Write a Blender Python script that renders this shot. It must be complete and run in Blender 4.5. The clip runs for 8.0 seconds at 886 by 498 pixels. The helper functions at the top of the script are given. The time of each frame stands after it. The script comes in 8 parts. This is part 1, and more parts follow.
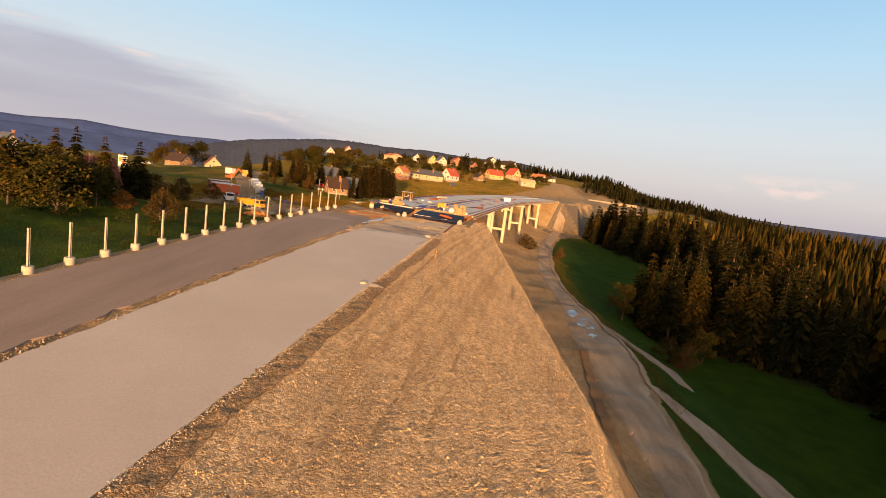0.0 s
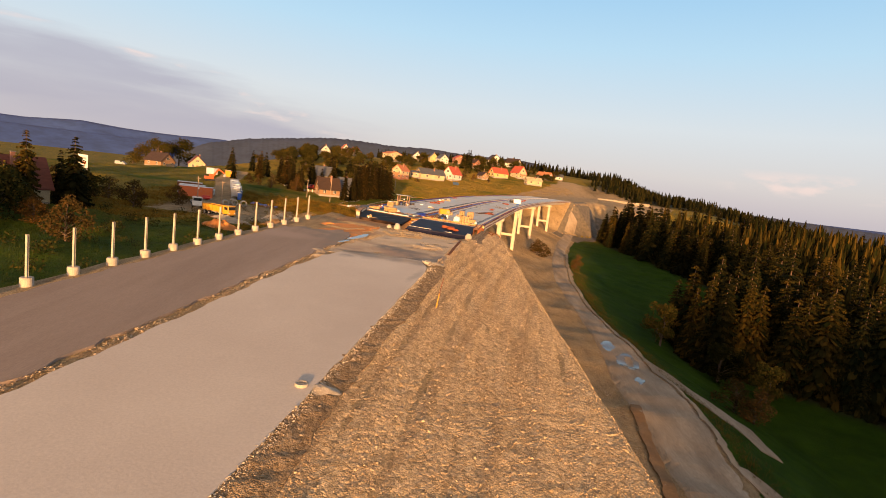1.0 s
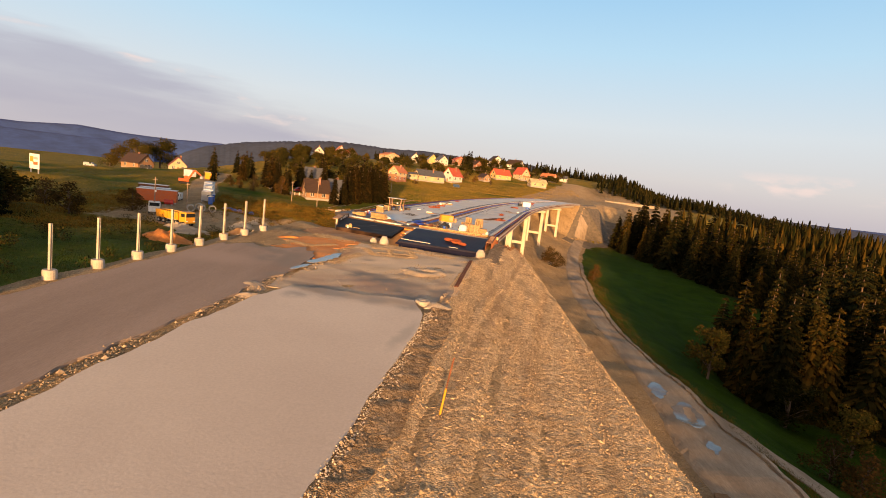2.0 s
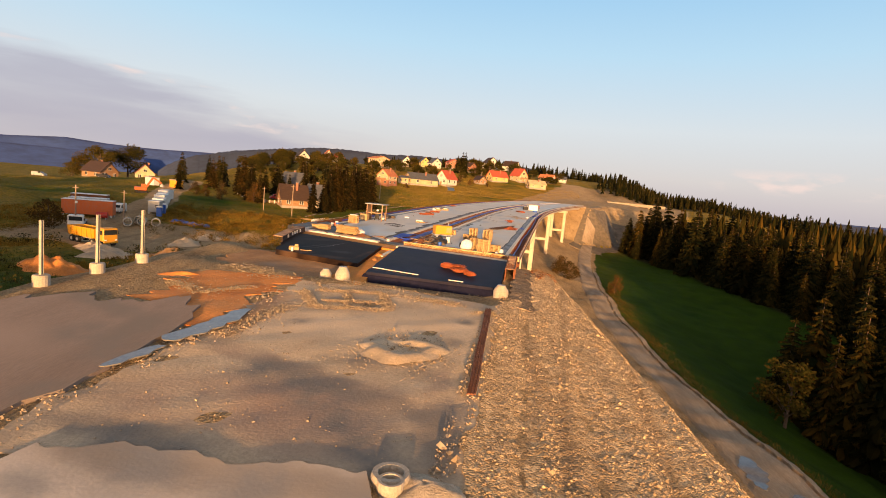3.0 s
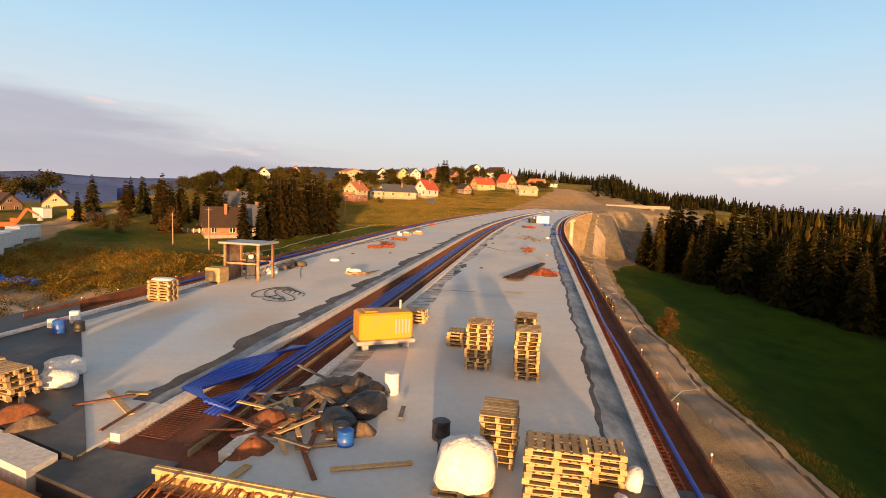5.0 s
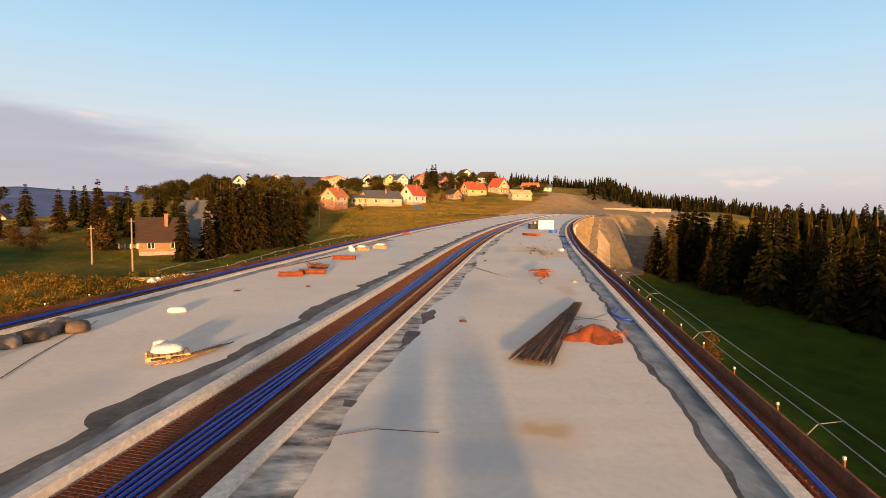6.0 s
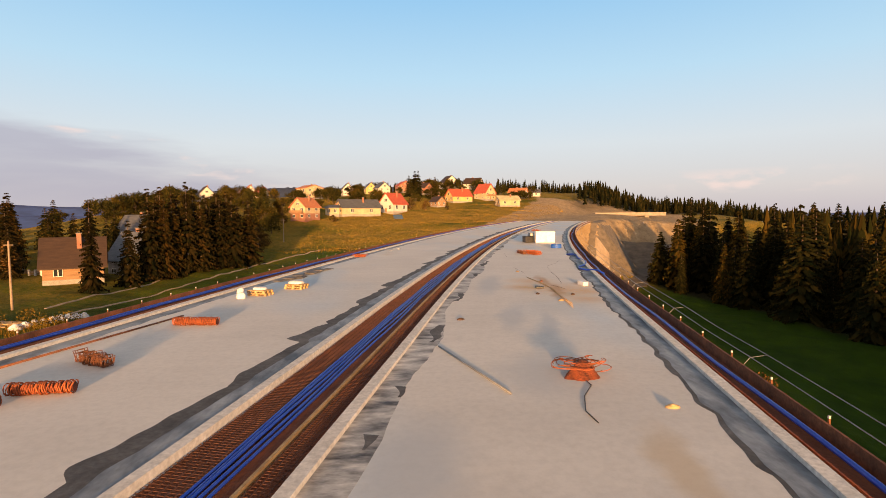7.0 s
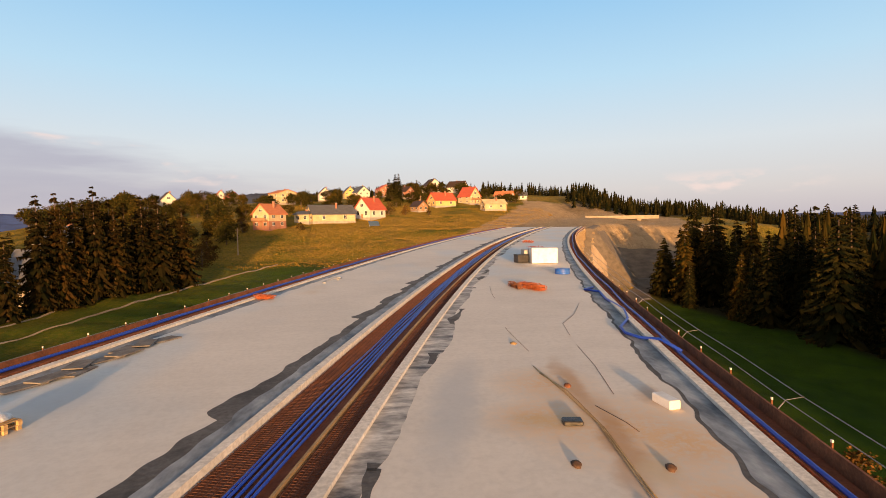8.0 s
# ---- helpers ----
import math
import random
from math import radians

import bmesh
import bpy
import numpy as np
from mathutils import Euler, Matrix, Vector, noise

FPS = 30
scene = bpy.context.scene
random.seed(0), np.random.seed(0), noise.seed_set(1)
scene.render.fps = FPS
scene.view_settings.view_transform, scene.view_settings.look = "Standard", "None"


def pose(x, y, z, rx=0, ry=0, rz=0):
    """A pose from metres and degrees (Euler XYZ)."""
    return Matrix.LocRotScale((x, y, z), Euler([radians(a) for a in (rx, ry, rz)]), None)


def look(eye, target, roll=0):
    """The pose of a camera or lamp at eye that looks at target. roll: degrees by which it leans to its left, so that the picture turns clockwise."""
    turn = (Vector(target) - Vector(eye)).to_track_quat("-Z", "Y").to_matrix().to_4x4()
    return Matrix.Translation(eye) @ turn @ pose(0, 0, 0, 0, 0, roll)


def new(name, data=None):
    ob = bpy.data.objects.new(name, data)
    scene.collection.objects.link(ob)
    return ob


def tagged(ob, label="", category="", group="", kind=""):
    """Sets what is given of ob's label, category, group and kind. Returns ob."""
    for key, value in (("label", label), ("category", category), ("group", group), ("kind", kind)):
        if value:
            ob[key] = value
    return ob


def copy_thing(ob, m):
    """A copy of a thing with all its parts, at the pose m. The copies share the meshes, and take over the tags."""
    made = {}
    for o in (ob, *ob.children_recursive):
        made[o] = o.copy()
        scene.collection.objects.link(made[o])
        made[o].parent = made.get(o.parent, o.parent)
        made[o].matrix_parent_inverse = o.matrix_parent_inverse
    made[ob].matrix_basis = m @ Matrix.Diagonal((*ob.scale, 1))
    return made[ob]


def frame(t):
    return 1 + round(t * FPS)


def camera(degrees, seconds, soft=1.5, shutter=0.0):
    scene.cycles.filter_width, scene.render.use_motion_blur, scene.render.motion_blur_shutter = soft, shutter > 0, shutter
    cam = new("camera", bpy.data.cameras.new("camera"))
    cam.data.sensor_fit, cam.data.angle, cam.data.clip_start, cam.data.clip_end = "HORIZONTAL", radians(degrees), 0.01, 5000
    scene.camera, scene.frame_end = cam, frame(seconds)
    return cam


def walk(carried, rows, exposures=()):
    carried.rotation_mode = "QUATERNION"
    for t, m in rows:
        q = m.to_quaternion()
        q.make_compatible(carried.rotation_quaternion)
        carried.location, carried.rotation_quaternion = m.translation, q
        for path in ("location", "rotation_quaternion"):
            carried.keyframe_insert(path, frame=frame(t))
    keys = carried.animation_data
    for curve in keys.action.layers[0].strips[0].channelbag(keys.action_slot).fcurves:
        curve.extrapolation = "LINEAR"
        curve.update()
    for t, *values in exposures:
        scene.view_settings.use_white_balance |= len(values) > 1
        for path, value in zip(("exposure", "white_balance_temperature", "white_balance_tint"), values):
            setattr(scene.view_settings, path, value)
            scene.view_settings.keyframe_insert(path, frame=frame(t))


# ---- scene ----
cam = camera(80.6, 8.0, soft=0.9)
PATH = [
    (0, (2.059, -1.561, 8.642), (2.065, 0.422, 8.385), 7.4),
    (0.5, (1.616, 10.414, 8.98), (1.619, 12.397, 8.719), 7.2),
    (1, (1.347, 21.824, 9.182), (1.347, 23.806, 8.918), 7.0),
    (1.5, (1.03, 32.106, 9.0), (1.03, 34.089, 8.736), 6.8),
    (2.8, (0.357, 61.345, 7.696), (0.373, 63.332, 7.467), 6.2),
    (3, (0.402, 66.006, 7.673), (0.42, 67.992, 7.44), 5.4),
    (3.5, (0.47, 76.882, 7.418), (0.495, 78.87, 7.198), 4.9),
    (4, (0.638, 88.246, 7.482), (0.677, 90.235, 7.276), 4.2),
    (4.5, (1.214, 98.016, 7.658), (1.274, 100.006, 7.47), 3.0),
    (4.7, (1.504, 101.955, 7.669), (1.567, 103.945, 7.482), 2.6),
    (5.8, (4.637, 125.504, 6.703), (4.719, 127.496, 6.541), 0.9),
    (6, (4.962, 129.187, 6.73), (5.055, 131.178, 6.576), 0.9),
    (6.5, (6.374, 138.646, 6.965), (6.477, 140.638, 6.82), 0.4),
    (7, (8.009, 148.289, 7.106), (8.147, 150.281, 6.982), -0.4),
    (7.5, (9.519, 156.673, 7.562), (9.69, 158.662, 7.449), -0.7),
    (8, (11.598, 166.745, 7.973), (11.788, 168.733, 7.863), -1.0),
]
walk(cam, [(t, look(eye, target, roll)) for t, eye, target, roll in PATH])

# ---- light ----
SUN_FROM, SUN_UP = 1.5, 3.4   # degrees left of straight behind the first camera, degrees over the horizon
world = bpy.data.worlds.new("world")
scene.world = world
world.use_nodes = True
wn, wl = world.node_tree.nodes, world.node_tree.links
wn.clear()
sky = wn.new("ShaderNodeTexSky")
sky.sky_type, sky.sun_disc = "NISHITA", False
sky.sun_elevation, sky.sun_rotation = radians(SUN_UP), radians(180 + SUN_FROM)
sky.altitude, sky.air_density, sky.dust_density, sky.ozone_density = 700, 1.0, 1.6, 2.0
coord = wn.new("ShaderNodeTexCoord")
sep = wn.new("ShaderNodeSeparateXYZ")
wl.new(coord.outputs["Generated"], sep.inputs[0])


def wmath(op, a, b=None, clamp=False):
    n = wn.new("ShaderNodeMath")
    n.operation, n.use_clamp = op, clamp
    for k, v in enumerate((a, b)):
        if v is None:
            continue
        if isinstance(v, (int, float)):
            n.inputs[k].default_value = v
        else:
            wl.new(v, n.inputs[k])
    return n.outputs[0]


def wramp(value, stops):
    n = wn.new("ShaderNodeValToRGB")
    while len(n.color_ramp.elements) < len(stops):
        n.color_ramp.elements.new(0.5)
    for e, (p, c) in zip(n.color_ramp.elements, stops):
        e.position, e.color = p, (*c, 1)
    wl.new(value, n.inputs[0])
    return n.outputs[0]


def wmix(f, a, b, mode="MIX"):
    n = wn.new("ShaderNodeMix")
    n.data_type, n.blend_type = "RGBA", mode
    for k, v in ((0, f), (6, a), (7, b)):
        if isinstance(v, (int, float)):
            n.inputs[k].default_value = v
        elif isinstance(v, tuple):
            n.inputs[k].default_value = (*v, 1)
        else:
            wl.new(v, n.inputs[k])
    return n.outputs[2]


# evening sky: a pale veil low over the horizon, blue above, a few flat cloud banks
up = sep.outputs[2]
veil = wramp(up, [(0.0, (4.15, 3.75, 4.05)), (0.05, (5.0, 4.6, 4.6)), (0.13, (5.1, 5.35, 5.6)), (0.25, (3.65, 5.2, 6.35)), (0.42, (1.9, 4.0, 6.2)), (0.60, (1.2, 1.35, 1.55)), (1.0, (0.9, 1.0, 1.15))])
base = wmix(0.85, sky.outputs[0], veil)
# the glow of the evening side, round the low sun
dot = wn.new("ShaderNodeVectorMath")
dot.operation = "DOT_PRODUCT"
dot.inputs[1].default_value = (-math.sin(radians(SUN_FROM)), -math.cos(radians(SUN_FROM)), 0.15)
wl.new(coord.outputs["Generated"], dot.inputs[0])
glow = wmath("POWER", wmath("MAXIMUM", dot.outputs["Value"], 0.0), 2.0)
glow = wmix(glow, (0.0, 0.0, 0.0), (8.0, 4.3, 1.7))
base = wmix(1.0, base, glow, "ADD")
mapping = wn.new("ShaderNodeMapping")
mapping.inputs["Scale"].default_value = (2.2, 2.2, 15.0)
wl.new(coord.outputs["Generated"], mapping.inputs[0])
bank = wn.new("ShaderNodeTexNoise")
bank.inputs["Scale"].default_value, bank.inputs["Detail"].default_value, bank.inputs["Roughness"].default_value = 1.3, 6, 0.5
wl.new(mapping.outputs[0], bank.inputs["Vector"])
# the bank's upper rim falls from high in the west towards the middle of the view
west = wmath("MULTIPLY", sep.outputs[0], -1.0)
rim_up = wmath("ADD", wmath("MULTIPLY", wmath("SUBTRACT", west, 0.22), 0.27), 0.058)
puffy = wmath("MULTIPLY", wmath("SUBTRACT", bank.outputs[0], 0.5), 0.26)
inside = wmath("SUBTRACT", wmath("ADD", rim_up, puffy), up)
cloud = wramp(wmath("ADD", wmath("MULTIPLY", inside, 6.0), 0.5), [(0.30, (0, 0, 0)), (0.80, (1, 1, 1))])
cloud = wmath("MULTIPLY", cloud, wramp(west, [(0.08, (0, 0, 0)), (0.30, (1, 1, 1))]))
cloud = wmath("MULTIPLY", cloud, wramp(up, [(0.0, (0.35, 0.35, 0.35)), (0.05, (0.9, 0.9, 0.9)), (0.16, (0.8, 0.8, 0.8)), (0.24, (0.3, 0.3, 0.3))]))
cloud = wmath("MULTIPLY", cloud, wramp(bank.outputs[0], [(0.25, (0.55, 0.55, 0.55)), (0.6, (1, 1, 1))]))
base = wmix(wmath("MULTIPLY", cloud, 0.85), base, (2.75, 2.65, 3.25))
# small sunlit puffs along the rim and low in the east
fluff = wn.new("ShaderNodeTexNoise")
fluff.inputs["Scale"].default_value, fluff.inputs["Detail"].default_value = 17.0, 4
fine_map = wn.new("ShaderNodeMapping")
fine_map.inputs["Scale"].default_value = (1.0, 1.0, 2.6)
wl.new(coord.outputs["Generated"], fine_map.inputs[0])
wl.new(fine_map.outputs[0], fluff.inputs["Vector"])
puffs = wramp(fluff.outputs[0], [(0.50, (0, 0, 0)), (0.64, (1, 1, 1))])
at_rim = wramp(wmath("ADD", wmath("MULTIPLY", inside, 8.0), 0.5), [(0.40, (0, 0, 0)), (0.52, (0.9, 0.9, 0.9)), (0.66, (0, 0, 0))])
at_rim = wmath("MULTIPLY", at_rim, wramp(west, [(0.12, (0, 0, 0)), (0.26, (1, 1, 1))]))
east = wramp(sep.outputs[0], [(0.44, (0, 0, 0)), (0.52, (1, 1, 1)), (0.62, (1, 1, 1)), (0.68, (0, 0, 0))])
east = wmath("MULTIPLY", east, wramp(up, [(0.036, (0, 0, 0)), (0.048, (1, 1, 1)), (0.062, (1, 1, 1)), (0.078, (0, 0, 0))]))
puffs = wmath("MULTIPLY", puffs, wmath("ADD", at_rim, east), True)
base = wmix(wmath("MULTIPLY", puffs, 0.6), base, (6.4, 4.9, 4.4))
background = wn.new("ShaderNodeBackground")
background.inputs[1].default_value = 0.072
wl.new(base, background.inputs[0])
wout = wn.new("ShaderNodeOutputWorld")
wl.new(background.outputs[0], wout.inputs[0])

sun_data = bpy.data.lights.new("sun", "SUN")
sun_data.energy, sun_data.angle, sun_data.color = 5.4, radians(2.2), (1.0, 0.52, 0.19)
sun = new("sun", sun_data)
sa, se = radians(SUN_FROM), radians(SUN_UP)
sun.matrix_world = look((-math.sin(sa) * math.cos(se) * 400, -math.cos(sa) * math.cos(se) * 400, math.sin(se) * 400), (0, 0, 0))
scene.view_settings.exposure = 1.12

# ---- materials ----
def material(name):
    m = bpy.data.materials.new(name)
    m.use_nodes = True
    return m, m.node_tree.nodes, m.node_tree.links, m.node_tree.nodes["Principled BSDF"]


def noise_at(nodes, links, scale, detail=4.0, rough=0.55, stretch=None, objectspace=False):
    n = nodes.new("ShaderNodeTexNoise")
    n.inputs["Scale"].default_value, n.inputs["Detail"].default_value, n.inputs["Roughness"].default_value = scale, detail, rough
    if objectspace:
        src = nodes.new("ShaderNodeTexCoord").outputs["Object"]
    else:
        src = nodes.new("ShaderNodeNewGeometry").outputs["Position"]
    if stretch:
        mp = nodes.new("ShaderNodeMapping")
        mp.inputs["Scale"].default_value = stretch
        links.new(src, mp.inputs[0])
        src = mp.outputs[0]
    links.new(src, n.inputs["Vector"])
    return n.outputs[0]


def ramp(nodes, links, value, stops):
    n = nodes.new("ShaderNodeValToRGB")
    while len(n.color_ramp.elements) < len(stops):
        n.color_ramp.elements.new(0.5)
    for e, (p, c) in zip(n.color_ramp.elements, stops):
        e.position, e.color = p, (*c, 1) if len(c) == 3 else c
    links.new(value, n.inputs[0])
    return n.outputs[0]


def mix(nodes, links, f, a, b, mode="MIX"):
    n = nodes.new("ShaderNodeMix")
    n.data_type, n.blend_type = "RGBA", mode
    for k, v in ((0, f), (6, a), (7, b)):
        if isinstance(v, (int, float)):
            n.inputs[k].default_value = v
        elif isinstance(v, tuple):
            n.inputs[k].default_value = (*v, 1)
        else:
            links.new(v, n.inputs[k])
    return n.outputs[2]


def bump(nodes, links, bsdf, height, distance, strength=1.0):
    n = nodes.new("ShaderNodeBump")
    n.inputs["Distance"].default_value, n.inputs["Strength"].default_value = distance, strength
    links.new(height, n.inputs["Height"])
    links.new(n.outputs[0], bsdf.inputs["Normal"])


def surface(name, dark, light, scale=1.0, fine=12.0, rough=0.85, relief=0.02, metal=0.0, stretch=None, vary=0.0, stain=None, grain=0.8):
    """A worn surface: large patches between two colours, fine grain, relief; vary: how far single pieces differ; stain: a third colour in patches."""
    m, nodes, links, bsdf = material(name)
    big = noise_at(nodes, links, scale, 5, 0.6, stretch)
    small = noise_at(nodes, links, scale * fine, 3, 0.6, stretch)
    col = ramp(nodes, links, big, [(0.33, dark), (0.67, light)])
    speckle = ramp(nodes, links, small, [(0.3, (0.72, 0.72, 0.72)), (0.7, (1.2, 1.2, 1.2))])
    col = mix(nodes, links, grain, col, speckle, "MULTIPLY")
    if stain:
        patch = noise_at(nodes, links, scale * 0.37, 6, 0.65)
        col = mix(nodes, links, ramp(nodes, links, patch, [(0.52, (0, 0, 0)), (0.66, (1, 1, 1))]), col, stain)
    if vary:
        info = nodes.new("ShaderNodeObjectInfo")
        tone = ramp(nodes, links, info.outputs["Random"], [(0.0, (1 - vary,) * 3), (1.0, (1 + vary,) * 3)])
        col = mix(nodes, links, 1.0, col, tone, "MULTIPLY")
    links.new(col, bsdf.inputs["Base Color"])
    bsdf.inputs["Roughness"].default_value, bsdf.inputs["Metallic"].default_value = rough, metal
    if relief:
        bump(nodes, links, bsdf, small, relief)
    return m


def stains(m, spots, rag=0.9, size=0.7):
    """Soft-edged stains on a surface, each (x, y, half width, half length, turn in degrees, colour, strength)."""
    nodes, links = m.node_tree.nodes, m.node_tree.links
    slot = nodes["Principled BSDF"].inputs["Base Color"]
    col = slot.links[0].from_socket
    place = nodes.new("ShaderNodeNewGeometry").outputs["Position"]
    rough = nodes.new("ShaderNodeTexNoise")
    rough.inputs["Scale"].default_value, rough.inputs["Detail"].default_value = size, 5
    links.new(place, rough.inputs["Vector"])
    shift = nodes.new("ShaderNodeVectorMath")
    shift.operation = "MULTIPLY_ADD"
    links.new(rough.outputs["Color"], shift.inputs[0])
    shift.inputs[1].default_value = (2 * rag, 2 * rag, 0)
    links.new(place, shift.inputs[2])
    for x, y, wide, long, turn, colour, strength in spots:
        off = nodes.new("ShaderNodeVectorMath")
        off.operation = "SUBTRACT"
        links.new(shift.outputs[0], off.inputs[0])
        off.inputs[1].default_value = (x + rag, y + rag, 0)
        rot = nodes.new("ShaderNodeVectorRotate")
        rot.rotation_type = "Z_AXIS"
        rot.inputs["Angle"].default_value = math.radians(turn)
        links.new(off.outputs[0], rot.inputs["Vector"])
        fit = nodes.new("ShaderNodeVectorMath")
        fit.operation = "MULTIPLY"
        links.new(rot.outputs[0], fit.inputs[0])
        fit.inputs[1].default_value = (1 / wide, 1 / long, 0)
        far = nodes.new("ShaderNodeVectorMath")
        far.operation = "LENGTH"
        links.new(fit.outputs[0], far.inputs[0])
        soft = nodes.new("ShaderNodeMapRange")
        soft.interpolation_type = "SMOOTHSTEP"
        for slot_name, value in (("From Min", 1.5), ("From Max", 0.35), ("To Min", 0.0), ("To Max", strength)):
            soft.inputs[slot_name].default_value = value
        links.new(far.outputs["Value"], soft.inputs["Value"])
        col = mix(nodes, links, soft.outputs["Result"], col, colour)
    links.new(col, slot)


def paint(name, colour, rough=0.45, metal=0.0, dirt=0.35):
    """Plain paint or plastic with a little dirt."""
    m, nodes, links, bsdf = material(name)
    grime = noise_at(nodes, links, 2.3, 6, 0.65)
    col = mix(nodes, links, ramp(nodes, links, grime, [(0.45, (0, 0, 0)), (0.75, (dirt,) * 3)]), colour, (0.22, 0.18, 0.14))
    links.new(col, bsdf.inputs["Base Color"])
    bsdf.inputs["Roughness"].default_value, bsdf.inputs["Metallic"].default_value = rough, metal
    return m


def ground_material():
    """Earthworks, grass and forest floor; which is where comes with the mesh as three weights."""
    m, nodes, links, bsdf = material("ground")
    zone = nodes.new("ShaderNodeVertexColor")
    zone.layer_name = "zone"
    parts = nodes.new("ShaderNodeSeparateColor")
    links.new(zone.outputs[0], parts.inputs[0])
    big, mid, small, tiny = (noise_at(nodes, links, s, 5, 0.6) for s in (0.035, 0.22, 1.6, 7.0))
    gravel = ramp(nodes, links, mid, [(0.3, (0.31, 0.22, 0.12)), (0.7, (0.51, 0.37, 0.215))])
    furrow = noise_at(nodes, links, 1.0, 4, 0.6, (0.9, 0.16, 0.5))
    gravel = mix(nodes, links, ramp(nodes, links, furrow, [(0.52, (0, 0, 0)), (0.70, (0.75, 0.75, 0.75))]), gravel, (0.20, 0.13, 0.075))
    gravel = mix(nodes, links, ramp(nodes, links, small, [(0.35, (0, 0, 0)), (0.7, (0.55, 0.55, 0.55))]), gravel, (0.50, 0.385, 0.24))
    gravel = mix(nodes, links, 0.85, gravel, ramp(nodes, links, tiny, [(0.3, (0.45, 0.45, 0.45)), (0.7, (1.4, 1.4, 1.4))]), "MULTIPLY")
    grass = ramp(nodes, links, mid, [(0.3, (0.019, 0.053, 0.003)), (0.7, (0.044, 0.097, 0.005))])
    dry = ramp(nodes, links, big, [(0.30, (0.1, 0.1, 0.1)), (0.52, (1, 1, 1))])
    dry = mix(nodes, links, 1.0, dry, ramp(nodes, links, small, [(0.35, (0.25, 0.25, 0.25)), (0.65, (1, 1, 1))]), "MULTIPLY")
    dryness = mix(nodes, links, 1.0, dry, parts.outputs[2], "MULTIPLY")
    grass = mix(nodes, links, dryness, grass, (0.42, 0.25, 0.04))
    grass = mix(nodes, links, 0.7, grass, ramp(nodes, links, tiny, [(0.3, (0.55, 0.55, 0.55)), (0.7, (1.3, 1.3, 1.3))]), "MULTIPLY")
    edge = nodes.new("ShaderNodeMath")
    edge.operation = "MULTIPLY_ADD"
    edge.inputs[1].default_value, edge.inputs[2].default_value = 0.7, -0.35
    links.new(small, edge.inputs[0])
    add = nodes.new("ShaderNodeMath")
    add.operation = "ADD"
    links.new(parts.outputs[0], add.inputs[0])
    links.new(edge.outputs[0], add.inputs[1])
    col = mix(nodes, links, ramp(nodes, links, add.outputs[0], [(0.42, (0, 0, 0)), (0.58, (1, 1, 1))]), grass, gravel)
    floor = ramp(nodes, links, small, [(0.3, (0.022, 0.024, 0.012)), (0.7, (0.05, 0.045, 0.025))])
    col = mix(nodes, links, parts.outputs[1], col, floor)
    links.new(col, bsdf.inputs["Base Color"])
    bsdf.inputs["Roughness"].default_value = 0.95
    bsdf.inputs["Specular IOR Level"].default_value = 0.08
    both = nodes.new("ShaderNodeMath")
    both.operation = "ADD"
    links.new(small, both.inputs[0])
    links.new(tiny, both.inputs[1])
    bump(nodes, links, bsdf, both.outputs[0], 0.34, 1.0)
    return m


def blotches(m, spots, colour, amount=0.8):
    """Soft uneven stains of one colour round some places: rows of x, y, z and reach."""
    nodes, links = m.node_tree.nodes, m.node_tree.links
    bsdf = nodes["Principled BSDF"]
    col = bsdf.inputs["Base Color"].links[0].from_socket
    place = nodes.new("ShaderNodeNewGeometry").outputs["Position"]
    breakup = ramp(nodes, links, noise_at(nodes, links, 0.7, 4, 0.6), [(0.30, (0.1, 0.1, 0.1)), (0.60, (1, 1, 1))])
    for x, y, z, size in spots:
        dist = nodes.new("ShaderNodeVectorMath")
        dist.operation = "DISTANCE"
        dist.inputs[1].default_value = (x, y, z)
        links.new(place, dist.inputs[0])
        near = nodes.new("ShaderNodeMapRange")
        near.interpolation_type = "SMOOTHSTEP"
        near.inputs["From Min"].default_value, near.inputs["From Max"].default_value = 0.2 * size, size
        near.inputs["To Min"].default_value, near.inputs["To Max"].default_value = amount, 0.0
        links.new(dist.outputs["Value"], near.inputs["Value"])
        col = mix(nodes, links, mix(nodes, links, 1.0, near.outputs[0], breakup, "MULTIPLY"), col, colour)
    links.new(col, bsdf.inputs["Base Color"])


def leaves(name, dark, light, vary=0.35):
    m, nodes, links, bsdf = material(name)
    g = nodes.new("ShaderNodeNewGeometry")
    info = nodes.new("ShaderNodeObjectInfo")
    col = ramp(nodes, links, g.outputs["Random Per Island"], [(0.0, dark), (0.6, tuple(0.6 * a + 0.4 * b for a, b in zip(dark, light))), (1.0, light)])
    col = mix(nodes, links, 1.0, col, ramp(nodes, links, info.outputs["Random"], [(0.0, (1 - vary, 1 - vary, 1 - vary)), (0.5, (1, 1, 1)), (1.0, (1 + vary * 1.6, 1 + vary * 0.7, 1 - vary * 0.2))]), "MULTIPLY")
    links.new(col, bsdf.inputs["Base Color"])
    bsdf.inputs["Roughness"].default_value = 0.9
    bsdf.inputs["Specular IOR Level"].default_value = 0.04
    return m


